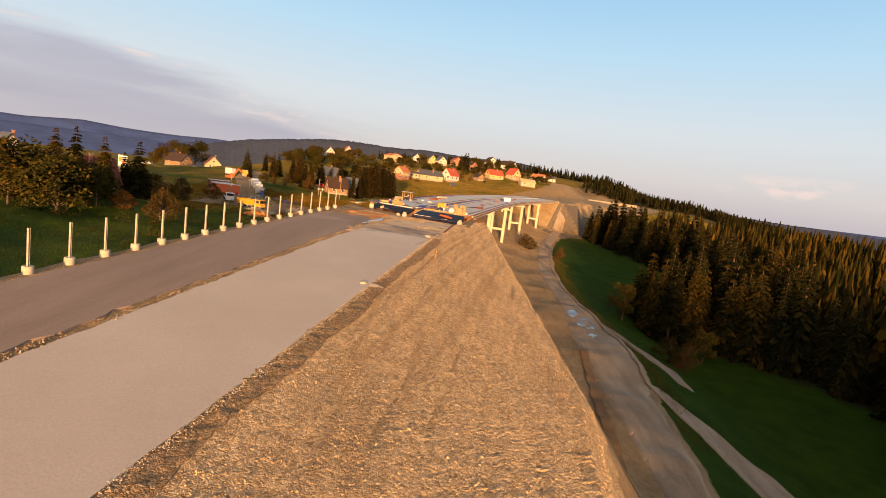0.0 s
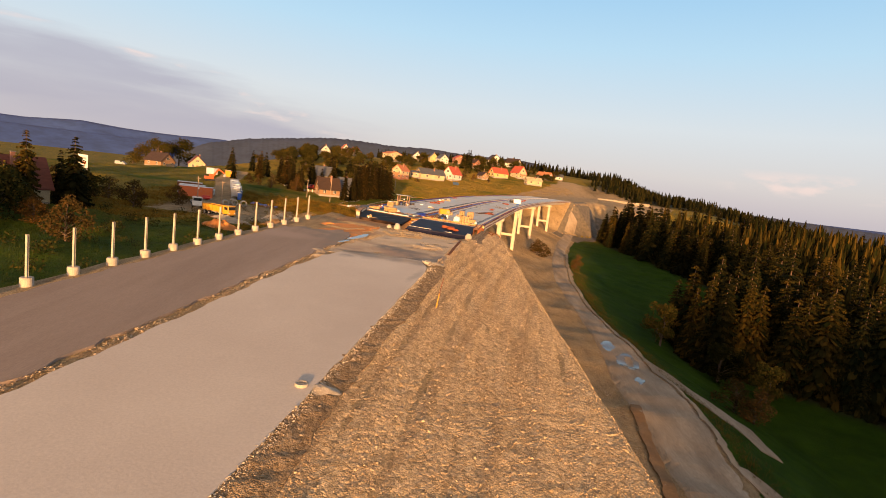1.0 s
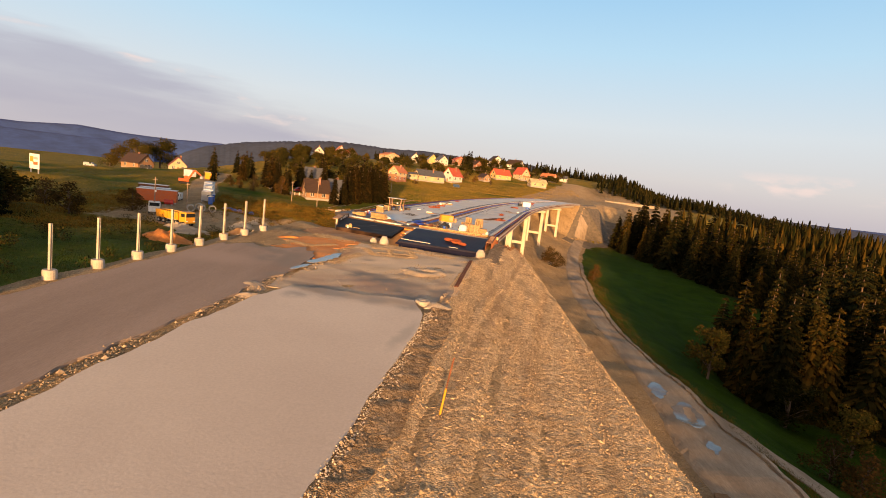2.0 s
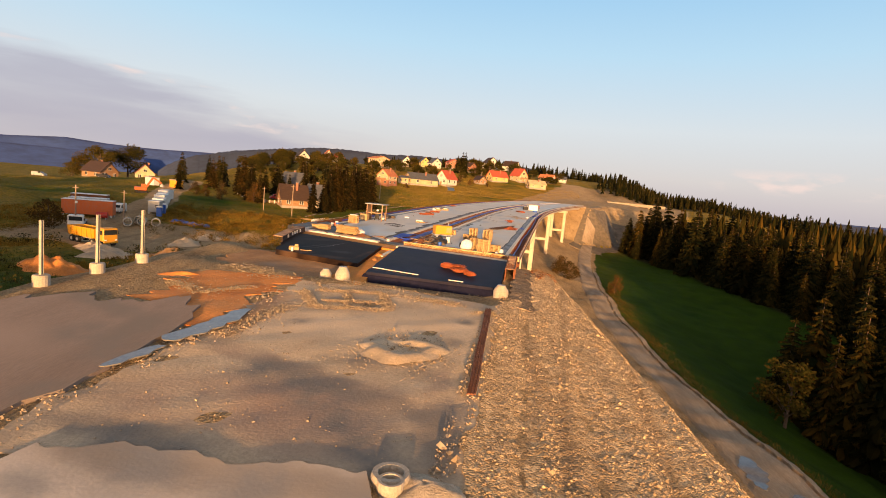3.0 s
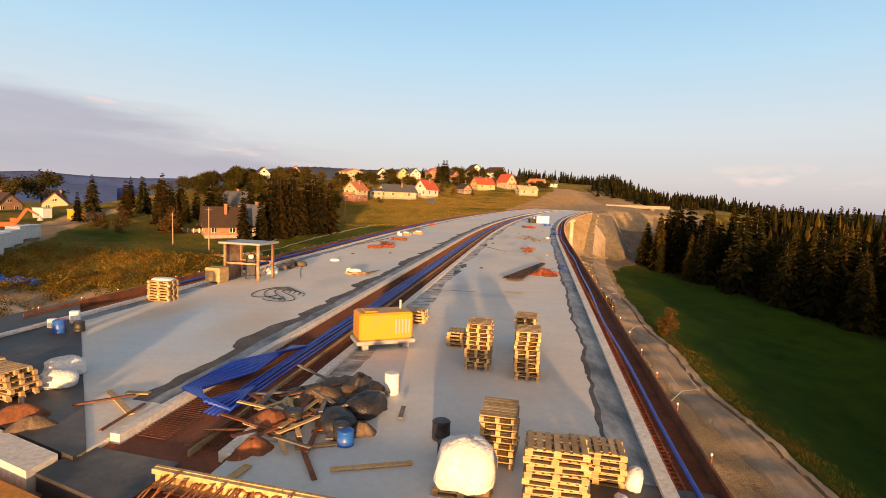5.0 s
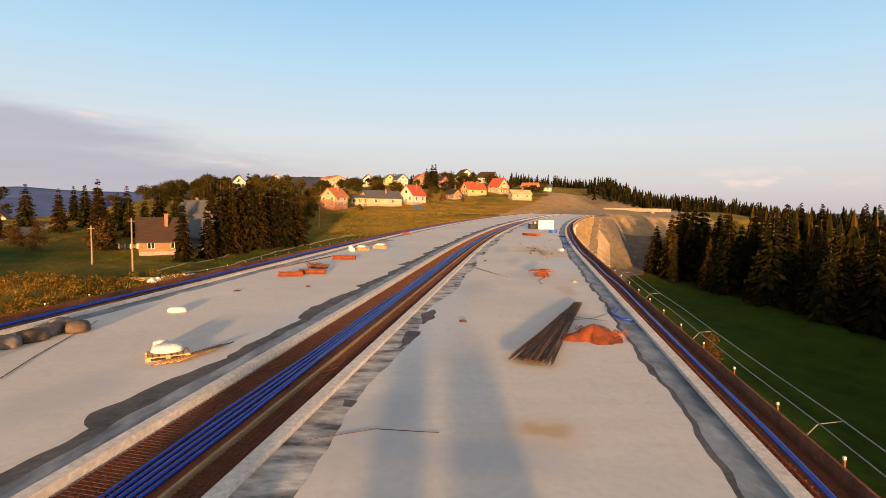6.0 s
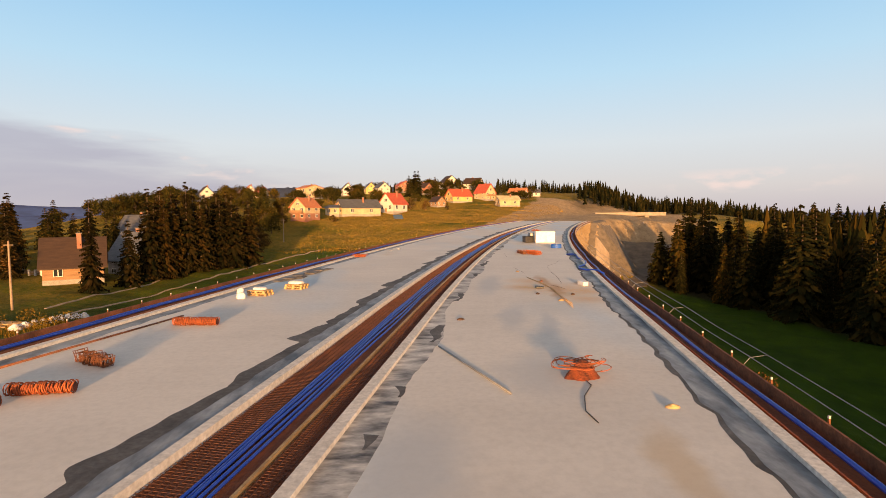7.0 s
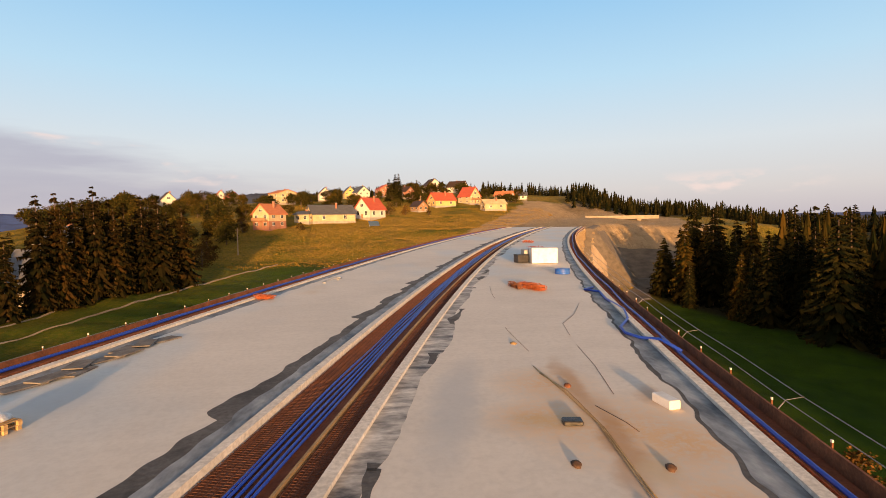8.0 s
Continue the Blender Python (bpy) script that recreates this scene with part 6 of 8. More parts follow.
# dark earth tone that paints the shade on the slope beside the deck end
SHADED_EARTH = surface("shaded_earth", (0.10, 0.082, 0.062), (0.19, 0.155, 0.115), 0.25, 20, 0.95, 0.03, stretch=(1, 1, 3))
strip("cut_slope", 286, 352, 1.6, lambda v: 15 + 0.3 * (v - 286), 0.12, SHADED_EARTH, 0.5, 1.0, (0.3, 1.2), "earth slope below the end of the viaduct, darkened as shade", 16, True)
heaps = [(-13.4, 79.0, 1.8, 1.0, 0.4), (-12.2, 76.5, 1.2, 0.7, 0.35), (-20.2, 99.3, 1.3, 0.6, 0.35)]
for k, (u, y, rx, ry, h) in enumerate(heaps):
    x = float(rc(y)) + u
    ob = Geo().mound(rx * 1.25, ry * 1.2, h * 0.55, 40 + k).make("earth_mound", SOIL if u < -15 and y > 95 else FILL, None, "", True)
    ob.matrix_basis = on_land(x, y, 20 * (k % 5) - 30, -0.02)
    tagged(ob, "small rough heap of spoil on the fill" if u > -15 else "orange-brown heap of soil on the fill", "heap", "spoil heaps")
for k, (x, y, rx, ry, h, mt) in enumerate(((-43.0, 124.0, 4.5, 3.5, 2.0, SOIL), (-34.5, 124.0, 2.4, 1.8, 1.0, SOIL), (-45.0, 136.0, 5.0, 3.0, 1.2, FILL), (-44.0, 157.5, 4.0, 3.0, 1.3, FILL), (-37.0, 140.0, 5.0, 3.0, 1.5, EARTH), (-50.0, 142.0, 4.5, 3.0, 1.2, FILL), (-44.0, 166.0, 3.5, 2.5, 1.2, FILL), (-27.0, 119.5, 7.0, 3.6, 3.4, FILL), (-29.5, 113.0, 4.5, 3.0, 2.2, FILL), (-30.0, 136.0, 5.0, 4.0, 1.6, EARTH))):
    ob = Geo().mound(rx * 1.2, ry * 1.2, h * 0.8, 80 + k, 34, 14).make("earth_mound", mt, None, "", True)
    ob.matrix_basis = on_land(x, y, 30 * k, -0.1)
    tagged(ob, "large rough heap of broken stone in the yard" if mt is FILL else "large heap of sandy orange soil in the yard", "heap", "yard heaps")


# ---- works yard ----
def wheel(parent, x, y, r, w):
    t = Geo().tube([(x, y - w / 2, r), (x, y + w / 2, r)], r, 16).make("wheel", TYRE, parent)
    Geo().tube([(x, y - w / 2 - 0.015, r), (x, y + w / 2 + 0.015, r)], r * 0.5, 12).make("rim", GREYP, t)


def dump_truck(m, cab_mat, body_mat, label, tipper=True):
    t = thing("dump_truck", m, label, "truck")
    Geo().block(0, 0, 0.75, 8.2, 0.9, 0.3, 0.05).make("chassis", GREYP, t)
    g = Geo().block(3.3, 0, 0.75, 1.9, 2.35, 2.1, 0.14)
    cab = g.make("cab", cab_mat, t)
    Geo().box(4.262, 0, 1.85, 0.03, 2.0, 0.75).make("windscreen", GLASS, cab)
    for s in (-1, 1):
        Geo().box(3.5, s * 1.185, 1.85, 1.0, 0.03, 0.65).make("side_window", GLASS, cab)
        Geo().block(4.3, s * 0.8, 0.95, 0.06, 0.35, 0.2, 0.02).make("headlight", WHITEP, cab)
        Geo().block(4.1, s * 1.35, 1.9, 0.1, 0.12, 0.45, 0.03).make("mirror", TYRE, cab)
    Geo().block(4.25, 0, 0.55, 0.2, 2.3, 0.35, 0.05).make("bumper", cab_mat, t)
    if tipper:
        g = Geo()
        g.add([(-4.1, -1.15, 1.1), (2.1, -1.15, 1.1), (2.1, 1.15, 1.1), (-4.1, 1.15, 1.1), (-4.3, -1.28, 2.55), (2.2, -1.28, 2.55), (2.2, 1.28, 2.55), (-4.3, 1.28, 2.55), (-4.0, -1.1, 1.5), (2.0, -1.1, 1.5), (2.0, 1.1, 1.5), (-4.0, 1.1, 1.5), (-4.2, -1.2, 2.55), (2.1, -1.2, 2.55), (2.1, 1.2, 2.55), (-4.2, 1.2, 2.55)], [(3, 2, 1, 0), (0, 1, 5, 4), (1, 2, 6, 5), (2, 3, 7, 6), (3, 0, 4, 7), (8, 9, 10, 11), (9, 8, 12, 13), (10, 9, 13, 14), (11, 10, 14, 15), (8, 11, 15, 12), (4, 5, 13, 12), (5, 6, 14, 13), (6, 7, 15, 14), (7, 4, 12, 15)])
        bed = g.make("tipper_body", body_mat, t)
        for x in (-3.2, -2.0, -0.8, 0.4, 1.5):
            for s in (-1, 1):
                Geo().beam((x, s * 1.2, 1.15), (x, s * 1.31, 2.5), 0.12).make("rib", body_mat, bed)
    else:
        Geo().block(-1.1, 0, 1.1, 6.2, 2.4, 0.25, 0.04).make("flatbed", body_mat, t)
    for x in (3.3, 1.6, -2.0, -3.4):
        for s in (-1, 1):
            wheel(t, x, s * 1.0, 0.52, 0.34)
    return t


dump_truck(on_land(-53.4, 147.0, -24, 0.12), YELLOW, YELLOW, "yellow four-axle dump truck parked on the gravel yard")
dump_truck(on_land(-66.5, 162.5, -60), WHITEP, GREYP, "white flatbed truck parked in the yard", False)


def van(m, mat, label, length=5.2, high=2.1):
    t = thing("van", m, label, "van")
    prof = [(-length / 2, 0.35), (length / 2, 0.35), (length / 2, 0.95), (length / 2 - 0.75, 1.2), (length / 2 - 1.45, high - 0.05), (length / 2 - 1.8, high), (-length / 2 + 0.1, high), (-length / 2, high - 0.2)]
    n = len(prof)
    g = Geo()
    g.add([(x, s, z) for s in (-0.95, 0.95) for x, z in prof], [tuple(range(n)), tuple(range(2 * n - 1, n - 1, -1))] + [((k + 1) % n, k, n + k, n + (k + 1) % n) for k in range(n)])
    g.make("body", mat, t)
    a, b = prof[3], prof[4]
    g = Geo().add([(a[0] + 0.02, -0.8, a[1] + 0.08), (a[0] + 0.02, 0.8, a[1] + 0.08), (b[0] + 0.06, 0.75, b[1] - 0.1), (b[0] + 0.06, -0.75, b[1] - 0.1)], [(0, 1, 2, 3)])
    g.make("windscreen", GLASS, t)
    for s in (-1, 1):
        Geo().box(length / 2 - 1.75, s * 0.955, 1.2, 0.8, 0.02, 0.6).make("side_window", GLASS, t)
        Geo().block(length / 2 - 0.02, s * 0.7, 0.75, 0.06, 0.35, 0.18, 0.02).make("headlight", WHITEP, t)
        for x in (length / 2 - 0.95, -length / 2 + 0.95):
            wheel(t, x, s * 0.85, 0.34, 0.22)
    Geo().block(length / 2, 0, 0.35, 0.14, 1.85, 0.25, 0.04).make("bumper", GREYP, t)
    return t


van(on_land(-73.5, 186.0, -75), WHITEP, "white panel van parked on the yard track")
van(on_land(-61.5, 262.0, -150), REDP, "red panel van parked beside the house", 5.0, 2.0)
van(on_land(-150.0, 262.0, 0), GREYP, "dark van on the far road", 4.6, 1.7)
van(on_land(-130.0, 268.0, 0), BLACKPLASTIC, "dark car on the far road", 4.4, 1.5)


def container(m, mat, label, l=6.0, w=2.4, h=2.6, roof=None, group="site containers"):
    """A site container with corrugated sides, a door and a roof."""
    t = thing("site_container", m, label, "container", group)
    Geo().block(0, 0, 0.12, l, w, h - 0.12, 0.05).make("body", mat, t)
    Geo().block(0, 0, h, l + 0.1, w + 0.1, 0.12, 0.03).make("roof", roof or WHITEP, t)
    n = int(l / 0.55)
    for s in (-1, 1):
        g = Geo()
        for k in range(n):
            g.box(-l / 2 + 0.35 + k * 0.55, s * (w / 2 + 0.015), 0.25, 0.22, 0.04, h - 0.45)
        g.make("corrugation", mat, t)
    Geo().box(-l / 2 - 0.02, 0.4, 0.2, 0.04, 0.9, 2.0).make("door", GREYP, t)
    win = Geo().box(-l / 2 - 0.02, -0.65, 1.1, 0.05, 0.8, 0.8).make("window", WHITEP, t)
    Geo().box(-l / 2 - 0.045, -0.65, 1.16, 0.02, 0.68, 0.68).make("pane", GLASS, win)
    for x in (-l / 2 + 0.3, l / 2 - 0.3):
        for y in (-w / 2 + 0.2, w / 2 - 0.2):
            Geo().box(x, y, -0.3, 0.3, 0.3, 0.42).make("foot", PALE, t)
    return t


for k, (x, y) in enumerate(((-66.8, 189.5), (-68.6, 194.5), (-71.5, 200.5), (-74.0, 206.0), (-77.0, 212.5), (-79.0, 217.5))):
    container(on_land(x, y, 108, 0.3), WHITEP if k else GREYP, "white corrugated site container with a pale roof" if k else "grey site container with a pale roof")
for x, y, mt, lab in ((-72.5, 174.5, ORANGE, "rusty orange shipping container under a pale sheet"), (-76.5, 180.5, GREYP, "grey shipping container under a pale sheet"), (-80.0, 186.0, RUST, "brown shipping container in the yard")):
    container(on_land(x, y, 20, 0.3), mt, lab, 9.0 if mt is ORANGE else 7.0, 2.8, 3.0, PLASTIC if mt is not RUST else None)
tank = thing("oil_tank", on_land(-68.5, 172.5, 20), "small red tank beside the orange container", "tank")
Geo().tube([(-1.0, 0, 0.9), (1.0, 0, 0.9)], 0.6, 14).make("shell", REDP, tank)
for x in (-0.7, 0.7):
    Geo().box(x, 0, 0, 0.2, 1.0, 0.4).make("saddle", GREYP, tank)
for x, y in ((-64.6, 186.8), (-66.0, 191.0)):
    t = thing("portable_toilet", on_land(x, y, 20), "bright blue portable toilet with a white roof", "toilet", "portable toilets")
    Geo().block(0, 0, 0, 1.1, 1.1, 2.1, 0.05).make("cabin", BLUEP, t)
    Geo().lathe([(0.78, 2.1), (0.7, 2.25), (0.3, 2.38), (0.0, 2.4)], n=8).make("roof", WHITEP, t)
    Geo().box(0, -0.565, 0.15, 0.75, 0.03, 1.8).make("door", BLUEP, t)
for k, (x, y, rz) in enumerate(((-61.5, 169.5, 30), (-59.5, 171.0, 25), (-57.6, 172.6, 28), (-60.6, 172.0, 20))):
    t = thing("concrete_pipe", on_land(x, y, rz), "short grey concrete drain pipe lying in the yard", "pipe", "drain pipes")
    g = Geo()
    n, l, r0, r1 = 18, 2.4, 0.85, 0.68
    for yy, r in ((-l / 2, r0), (l / 2, r0), (l / 2, r1), (-l / 2, r1)):
        g.v += [(r * math.cos(2 * math.pi * i / n), yy, r0 + r * math.sin(2 * math.pi * i / n)) for i in range(n)]
    g.f += [(j * n + i, ((j + 1) % 4) * n + i, ((j + 1) % 4) * n + (i + 1) % n, j * n + (i + 1) % n) for j in range(4) for i in range(n)]
    g.make("barrel", POSTC, t, "", True)
exc = thing("excavator", on_land(-97.0, 236.0, 40), "orange excavator with its arm raised in the yard", "excavator")
for s in (-1, 1):
    Geo().block(0, s * 1.05, 0, 3.6, 0.55, 0.85, 0.25).make("track", TYRE, exc)
Geo().block(-0.3, 0, 0.95, 3.2, 2.4, 1.1, 0.12).make("body", ORANGE, exc)
cab = Geo().block(0.7, 0.65, 1.9, 1.3, 1.0, 1.1, 0.1).make("cab", ORANGE, exc)
Geo().box(1.37, 0.65, 2.1, 0.03, 0.8, 0.7).make("windscreen", GLASS, cab)
Geo().beam((1.0, -0.2, 1.6), (3.2, -0.2, 5.2), 0.5, 0.6).make("boom", ORANGE, exc)
Geo().beam((3.2, -0.2, 5.3), (5.6, -0.2, 3.6), 0.4, 0.5).make("stick", ORANGE, exc)
Geo().heap(5.8, -0.2, 2.6, 0.7, 0.6, 0.9, 5, 10, 4, 0.1).make("bucket", GREYP, exc)
for k in range(7):
    x, y = -57.5 + 2.2 * (k % 4) + 0.5 * (k // 4), 180.2 + 2.0 * (k // 4) + 0.6 * (k % 2)
    ob = Geo().heap(0, 0, 0, 1.2, 0.9, 0.7, 120 + k, 10, 4, 0.3).make("tarpaulin", BLUEP)
    ob.matrix_basis = on_land(x, y, 40 * k)
    tagged(ob, "crumpled bright blue tarpaulin in the yard", "tarpaulin", "blue tarpaulins")
rnd = random.Random(5)
for k in range(46):
    y = rnd.uniform(128, 180)
    u = -27.4 - abs(rnd.gauss(0, 3.0)) - (0 if y < 150 else 2)
    x = float(rc(y)) + u
    mt, lab = ((TIMBER, "loose weathered timber beside the viaduct"), (RUST, "rusty scrap steel beside the viaduct"), (PLASTIC, "white sack lying beside the viaduct"), (GREYP, "grey site debris beside the viaduct"), (ORANGE, "orange site box beside the viaduct"))[min(4, int(rnd.random() * 5.0))]
    g = Geo()
    if mt is PLASTIC:
        g.heap(0, 0, 0, 0.6, 0.4, 0.4, k, 9, 3, 0.2)
    else:
        for j in range(6):
            g.block(rnd.uniform(-0.4, 0.4), rnd.uniform(-0.5, 0.5), 0.12 * j, rnd.uniform(0.8, 2.4), 0.2, 0.11, 0.01, rnd.uniform(-30, 30))
    ob = g.make("site_debris", mt)
    ob.matrix_basis = on_land(x, y, rnd.uniform(0, 180))
    tagged(ob, lab, "debris", "debris beside the viaduct")
WOODPOLE = surface("pole_wood", (0.22, 0.15, 0.10), (0.36, 0.27, 0.19), 2, 8, 0.9, 0.01)
for k, (x, y, h, lamp) in enumerate(((-64.5, 159.0, 8.5, True), (-63.5, 171.5, 6.5, False), (-43.4, 219.5, 9.0, False), (-28.6, 307.0, 7.0, False), (-54.0, 226.0, 7.0, False), (27.0, 452.0, 8.0, False))):
    t = thing("utility_pole", on_land(x, y), "slender weathered utility pole standing in the grass", "pole", "utility poles")
    Geo().tube([(0, 0, -0.5), (0, 0, h)], 0.16, 8, 0.10).make("shaft", WOODPOLE, t)
    Geo().beam((-0.6, 0, h - 0.5), (0.6, 0, h - 0.5), 0.1).make("crossarm", WOODPOLE, t)
    if lamp:
        Geo().block(0.2, -0.1, h * 0.62, 0.35, 0.25, 0.4, 0.03).make("meter_box", WHITEP, t)
board = thing("billboard", on_land(-121.8, 197.0, -30), "large white roadside billboard on posts", "billboard")
Geo().block(0, 0, 1.2, 6.0, 0.25, 4.4, 0.04).make("panel", WHITEP, board)
for x, z, w, h, mt in ((-1.4, 3.2, 2.2, 1.6, YELLOW), (1.2, 4.0, 2.6, 0.7, GREYP), (1.0, 2.4, 2.8, 0.9, ORANGE)):
    Geo().box(x, -0.14, z, w, 0.02, h).make("print", mt, board)
for x in (-2.4, 2.4):
    Geo().box(x, 0.1, -0.3, 0.25, 0.25, 1.6).make("leg", GREYP, board)
for x, y, mt in ((-108.0, 262.0, WHITEP), (-101.0, 266.0, YELLOW)):
    t = thing("kiosk", on_land(x, y, -20), "small plain roadside kiosk" if mt is WHITEP else "small yellow roadside kiosk", "kiosk")
    Geo().block(0, 0, 0, 4.2, 2.6, 2.8, 0.05).make("cabin", mt, t)
    Geo().block(0, 0, 2.8, 4.6, 3.0, 0.2, 0.04).make("roof", GREYP, t)

# drains in the grass, garden fence and stores beside the second viaduct
strip("grass_drain", 213, 292, lambda v: np.interp(v, (213, 226, 236, 264, 292), (-62.8, -64.6, -65.2, -71, -71.8)), lambda v: np.interp(v, (213, 226, 236, 264, 292), (-62.4, -64.2, -64.8, -70.6, -71.4)), 0.12, HAUL, 0.3, 1.5, (0.06, 0.06), "narrow concrete drain in the grass", 2, True)
strip("grass_drain", 220, 275, lambda v: np.interp(v, (220, 247, 275), (-70.6, -75.8, -77.6)), lambda v: np.interp(v, (220, 247, 275), (-70.25, -75.45, -77.25)), 0.12, HAUL, 0.3, 1.5, (0.06, 0.06), "narrow concrete drain in the grass", 2, True)
fence = thing("garden_fence", Matrix.Translation((0, 0, 0)), "brown timber garden fence with white posts", "fence")
run = [(-76 + 27.0 * k / 12, 262 - 19.5 * k / 12) for k in range(13)]
for (xa, ya), (xb, yb) in zip(run, run[1:]):
    za, zb = float(height(xa, ya)), float(height(xb, yb))
    for h in (0.35, 0.62, 0.9):
        Geo().beam((xa, ya, za + h), (xb, yb, zb + h), 0.05, 0.2).make("rail", WOODPOLE, fence)
    Geo().box(xa, ya, za - 0.2, 0.28, 0.28, 1.4).make("post", KERB, fence, "white post")
for k in range(9):
    x, y = -33.6 + 0.35 * k, 206.2 + 0.9 * k
    ob = Geo().heap(0, 0, 0, 0.75, 0.55, 0.6, 90 + k).make("film_sack", PLASTIC, None, "", True)
    ob.matrix_basis = on_land(x, y, 37 * k, 0.05)
    tagged(ob, "white film-wrapped sack in the grass beside the viaduct", "sack", "sacks in the grass")
for k in range(7):
    ob = Geo().block(0, 0, 0, 3.6, 0.3, 0.12, 0.01).make("timber_beam", TIMBER)
    ob.matrix_basis = on_land(-36.6 + 0.1 * k, 208.0 + 0.45 * (k % 4), -40 + 5 * k, 0.08 + 0.13 * (k // 4))
    tagged(ob, "loose timber beam in a pile beside the viaduct", "beam", "timber pile")

# wet and pale patches of the fill, a sump ring and pipe mouths
blotches(FILL, [(*road(u, y, 0.0), r) for u, y, r in ((-8.3, 85.6, 1.6), (-6.7, 84.6, 1.8), (-5.0, 83.6, 1.8), (-3.3, 82.0, 1.8), (-2.4, 80.6, 1.6), (-1.6, 79.6, 1.2), (-7.2, 79.2, 1.8), (-9.0, 79.8, 1.6), (-1.4, 90.5, 0.9), (-1.2, 94.0, 0.9), (-4.5, 87.3, 1.3), (-2.0, 86.4, 1.0), (-9.5, 92.0, 1.2))], (0.15, 0.145, 0.14), 0.85)
blotches(FILL, [(*road(u, y, 0.0), r) for u, y, r in ((-6.8, 89.5, 3.2), (-4.0, 93.6, 2.6), (-8.6, 82.6, 2.2), (-9.6, 87.5, 1.8))], (0.50, 0.40, 0.28), 0.6)
blotches(SLAB, [(*road(u, y, 0.0), r) for u, y, r in ((-7.5, 78.6, 2.4), (-4.6, 78.4, 1.8), (-9.6, 77.4, 1.4), (-2.0, 77.6, 1.4))], (0.27, 0.26, 0.25), 0.75)
blotches(BROWN, [(*road(u, y, 0.0), r) for u, y, r in ((-14.0, 86.0, 2.0), (-13.0, 88.4, 1.6), (-16.5, 87.5, 2.2), (-13.2, 82.0, 1.5))], (0.20, 0.175, 0.155), 0.7)
sump = Geo()
rings = [(1.9, -0.12), (1.5, 0.05), (1.15, 0.13), (0.9, 0.07), (0.6, -0.02), (0.0, -0.02)]
for r, h in rings:
    for k in range(40):
        a = 2 * math.pi * k / 40
        w = 1 + 0.10 * math.sin(3 * a + 1) + 0.06 * math.sin(7 * a + r)
        px, py = 1.15 * r * w * math.cos(a), 0.85 * r * w * math.sin(a)
        sump.v.append((px, py, h * (1 + 0.45 * math.sin(2 * a + 0.6)) + 0.07 * noise.noise((px * 4, py * 4, 1.0))))
sump.f += [(i * 40 + k, i * 40 + (k + 1) % 40, (i + 1) * 40 + (k + 1) % 40, (i + 1) * 40 + k) for i in range(5) for k in range(40)]
ob = sump.make("sump_ring", FILL, None, "", True)
ob.matrix_basis = pose(*road(-3.4, 88.9, -0.02), 0, 0, 12)
tagged(ob, "low oval ring of dug-out gravel round a sump", "heap")


def pipe_mouth(u, y, r, label):
    x = float(rc(y)) + u
    t = thing("drain_shaft", on_land(x, y, 0, 0.12), label, "manhole", "drain shafts")
    Geo().lathe([(r, -0.3), (r, 0.16), (r * 0.96, 0.2), (r * 0.74, 0.2), (r * 0.72, 0.15), (r * 0.72, -0.25), (0.01, -0.25)], n=20).make("ring", POSTC, t)
    Geo().lathe([(r * 0.70, -0.22), (r * 0.70, -0.2)], n=16).make("water", WATER, t)
    ob = Geo().mound(1.2, 0.8, 0.16, 17, 34, 12).make("gravel_mound", RIMGRAVEL, None, "", True)
    ob.matrix_basis = on_land(x + 0.9, y + 0.1, 20, 0.08)
    tagged(ob, "pale gravel spread beside the drain shaft", "heap", "shaft mounds")


RIMGRAVEL = surface("pale_rim_gravel", (0.36, 0.29, 0.21), (0.56, 0.47, 0.36), 2.0, 9, 0.95, 0.03)
pipe_mouth(-1.2, 78.8, 0.36, "open concrete drain shaft ringed with pale gravel")
pipe_mouth(-1.0, 46.6, 0.34, "open concrete drain shaft at the slab edge")

# ---- houses ----
ROOF_RED = surface("red_tiles", (0.33, 0.055, 0.03), (0.46, 0.10, 0.045), 0.6, 14, 0.75, 0.03, stretch=(1, 1, 6))
ROOF_BROWN = surface("brown_tiles", (0.032, 0.017, 0.011), (0.055, 0.030, 0.018), 0.6, 14, 0.7, 0.03, stretch=(1, 1, 6))
ROOF_DARKRED = surface("dark_red_tiles", (0.11, 0.03, 0.02), (0.17, 0.05, 0.03), 0.6, 14, 0.75, 0.03, stretch=(1, 1, 6))
ROOF_ORANGE = surface("orange_tiles", (0.36, 0.12, 0.05), (0.50, 0.19, 0.08), 0.6, 14, 0.75, 0.03, stretch=(1, 1, 6))
ROOF_GREY = surface("grey_tiles", (0.055, 0.058, 0.07), (0.10, 0.105, 0.12), 0.6, 14, 0.6, 0.03, stretch=(1, 1, 6))
WALL_WHITE = surface("white_render", (0.46, 0.43, 0.38), (0.60, 0.57, 0.51), 0.4, 20, 0.9, 0.004)
WALL_CREAM = surface("cream_render", (0.38, 0.30, 0.18), (0.52, 0.42, 0.26), 0.4, 20, 0.9, 0.004)
WALL_YELLOW = surface("yellow_render", (0.44, 0.32, 0.12), (0.56, 0.42, 0.17), 0.4, 20, 0.9, 0.004)
WALL_WOOD = surface("timber_cladding", (0.22, 0.12, 0.06), (0.32, 0.19, 0.10), 0.6, 14, 0.85, 0.01, stretch=(1, 1, 8))
WALL_BRICK = surface("red_brickwork", (0.26, 0.11, 0.07), (0.36, 0.17, 0.11), 0.6, 18, 0.9, 0.02)
PLINTH = surface("stone_plinth", (0.22, 0.20, 0.18), (0.34, 0.31, 0.28), 1, 8, 0.9, 0.02)


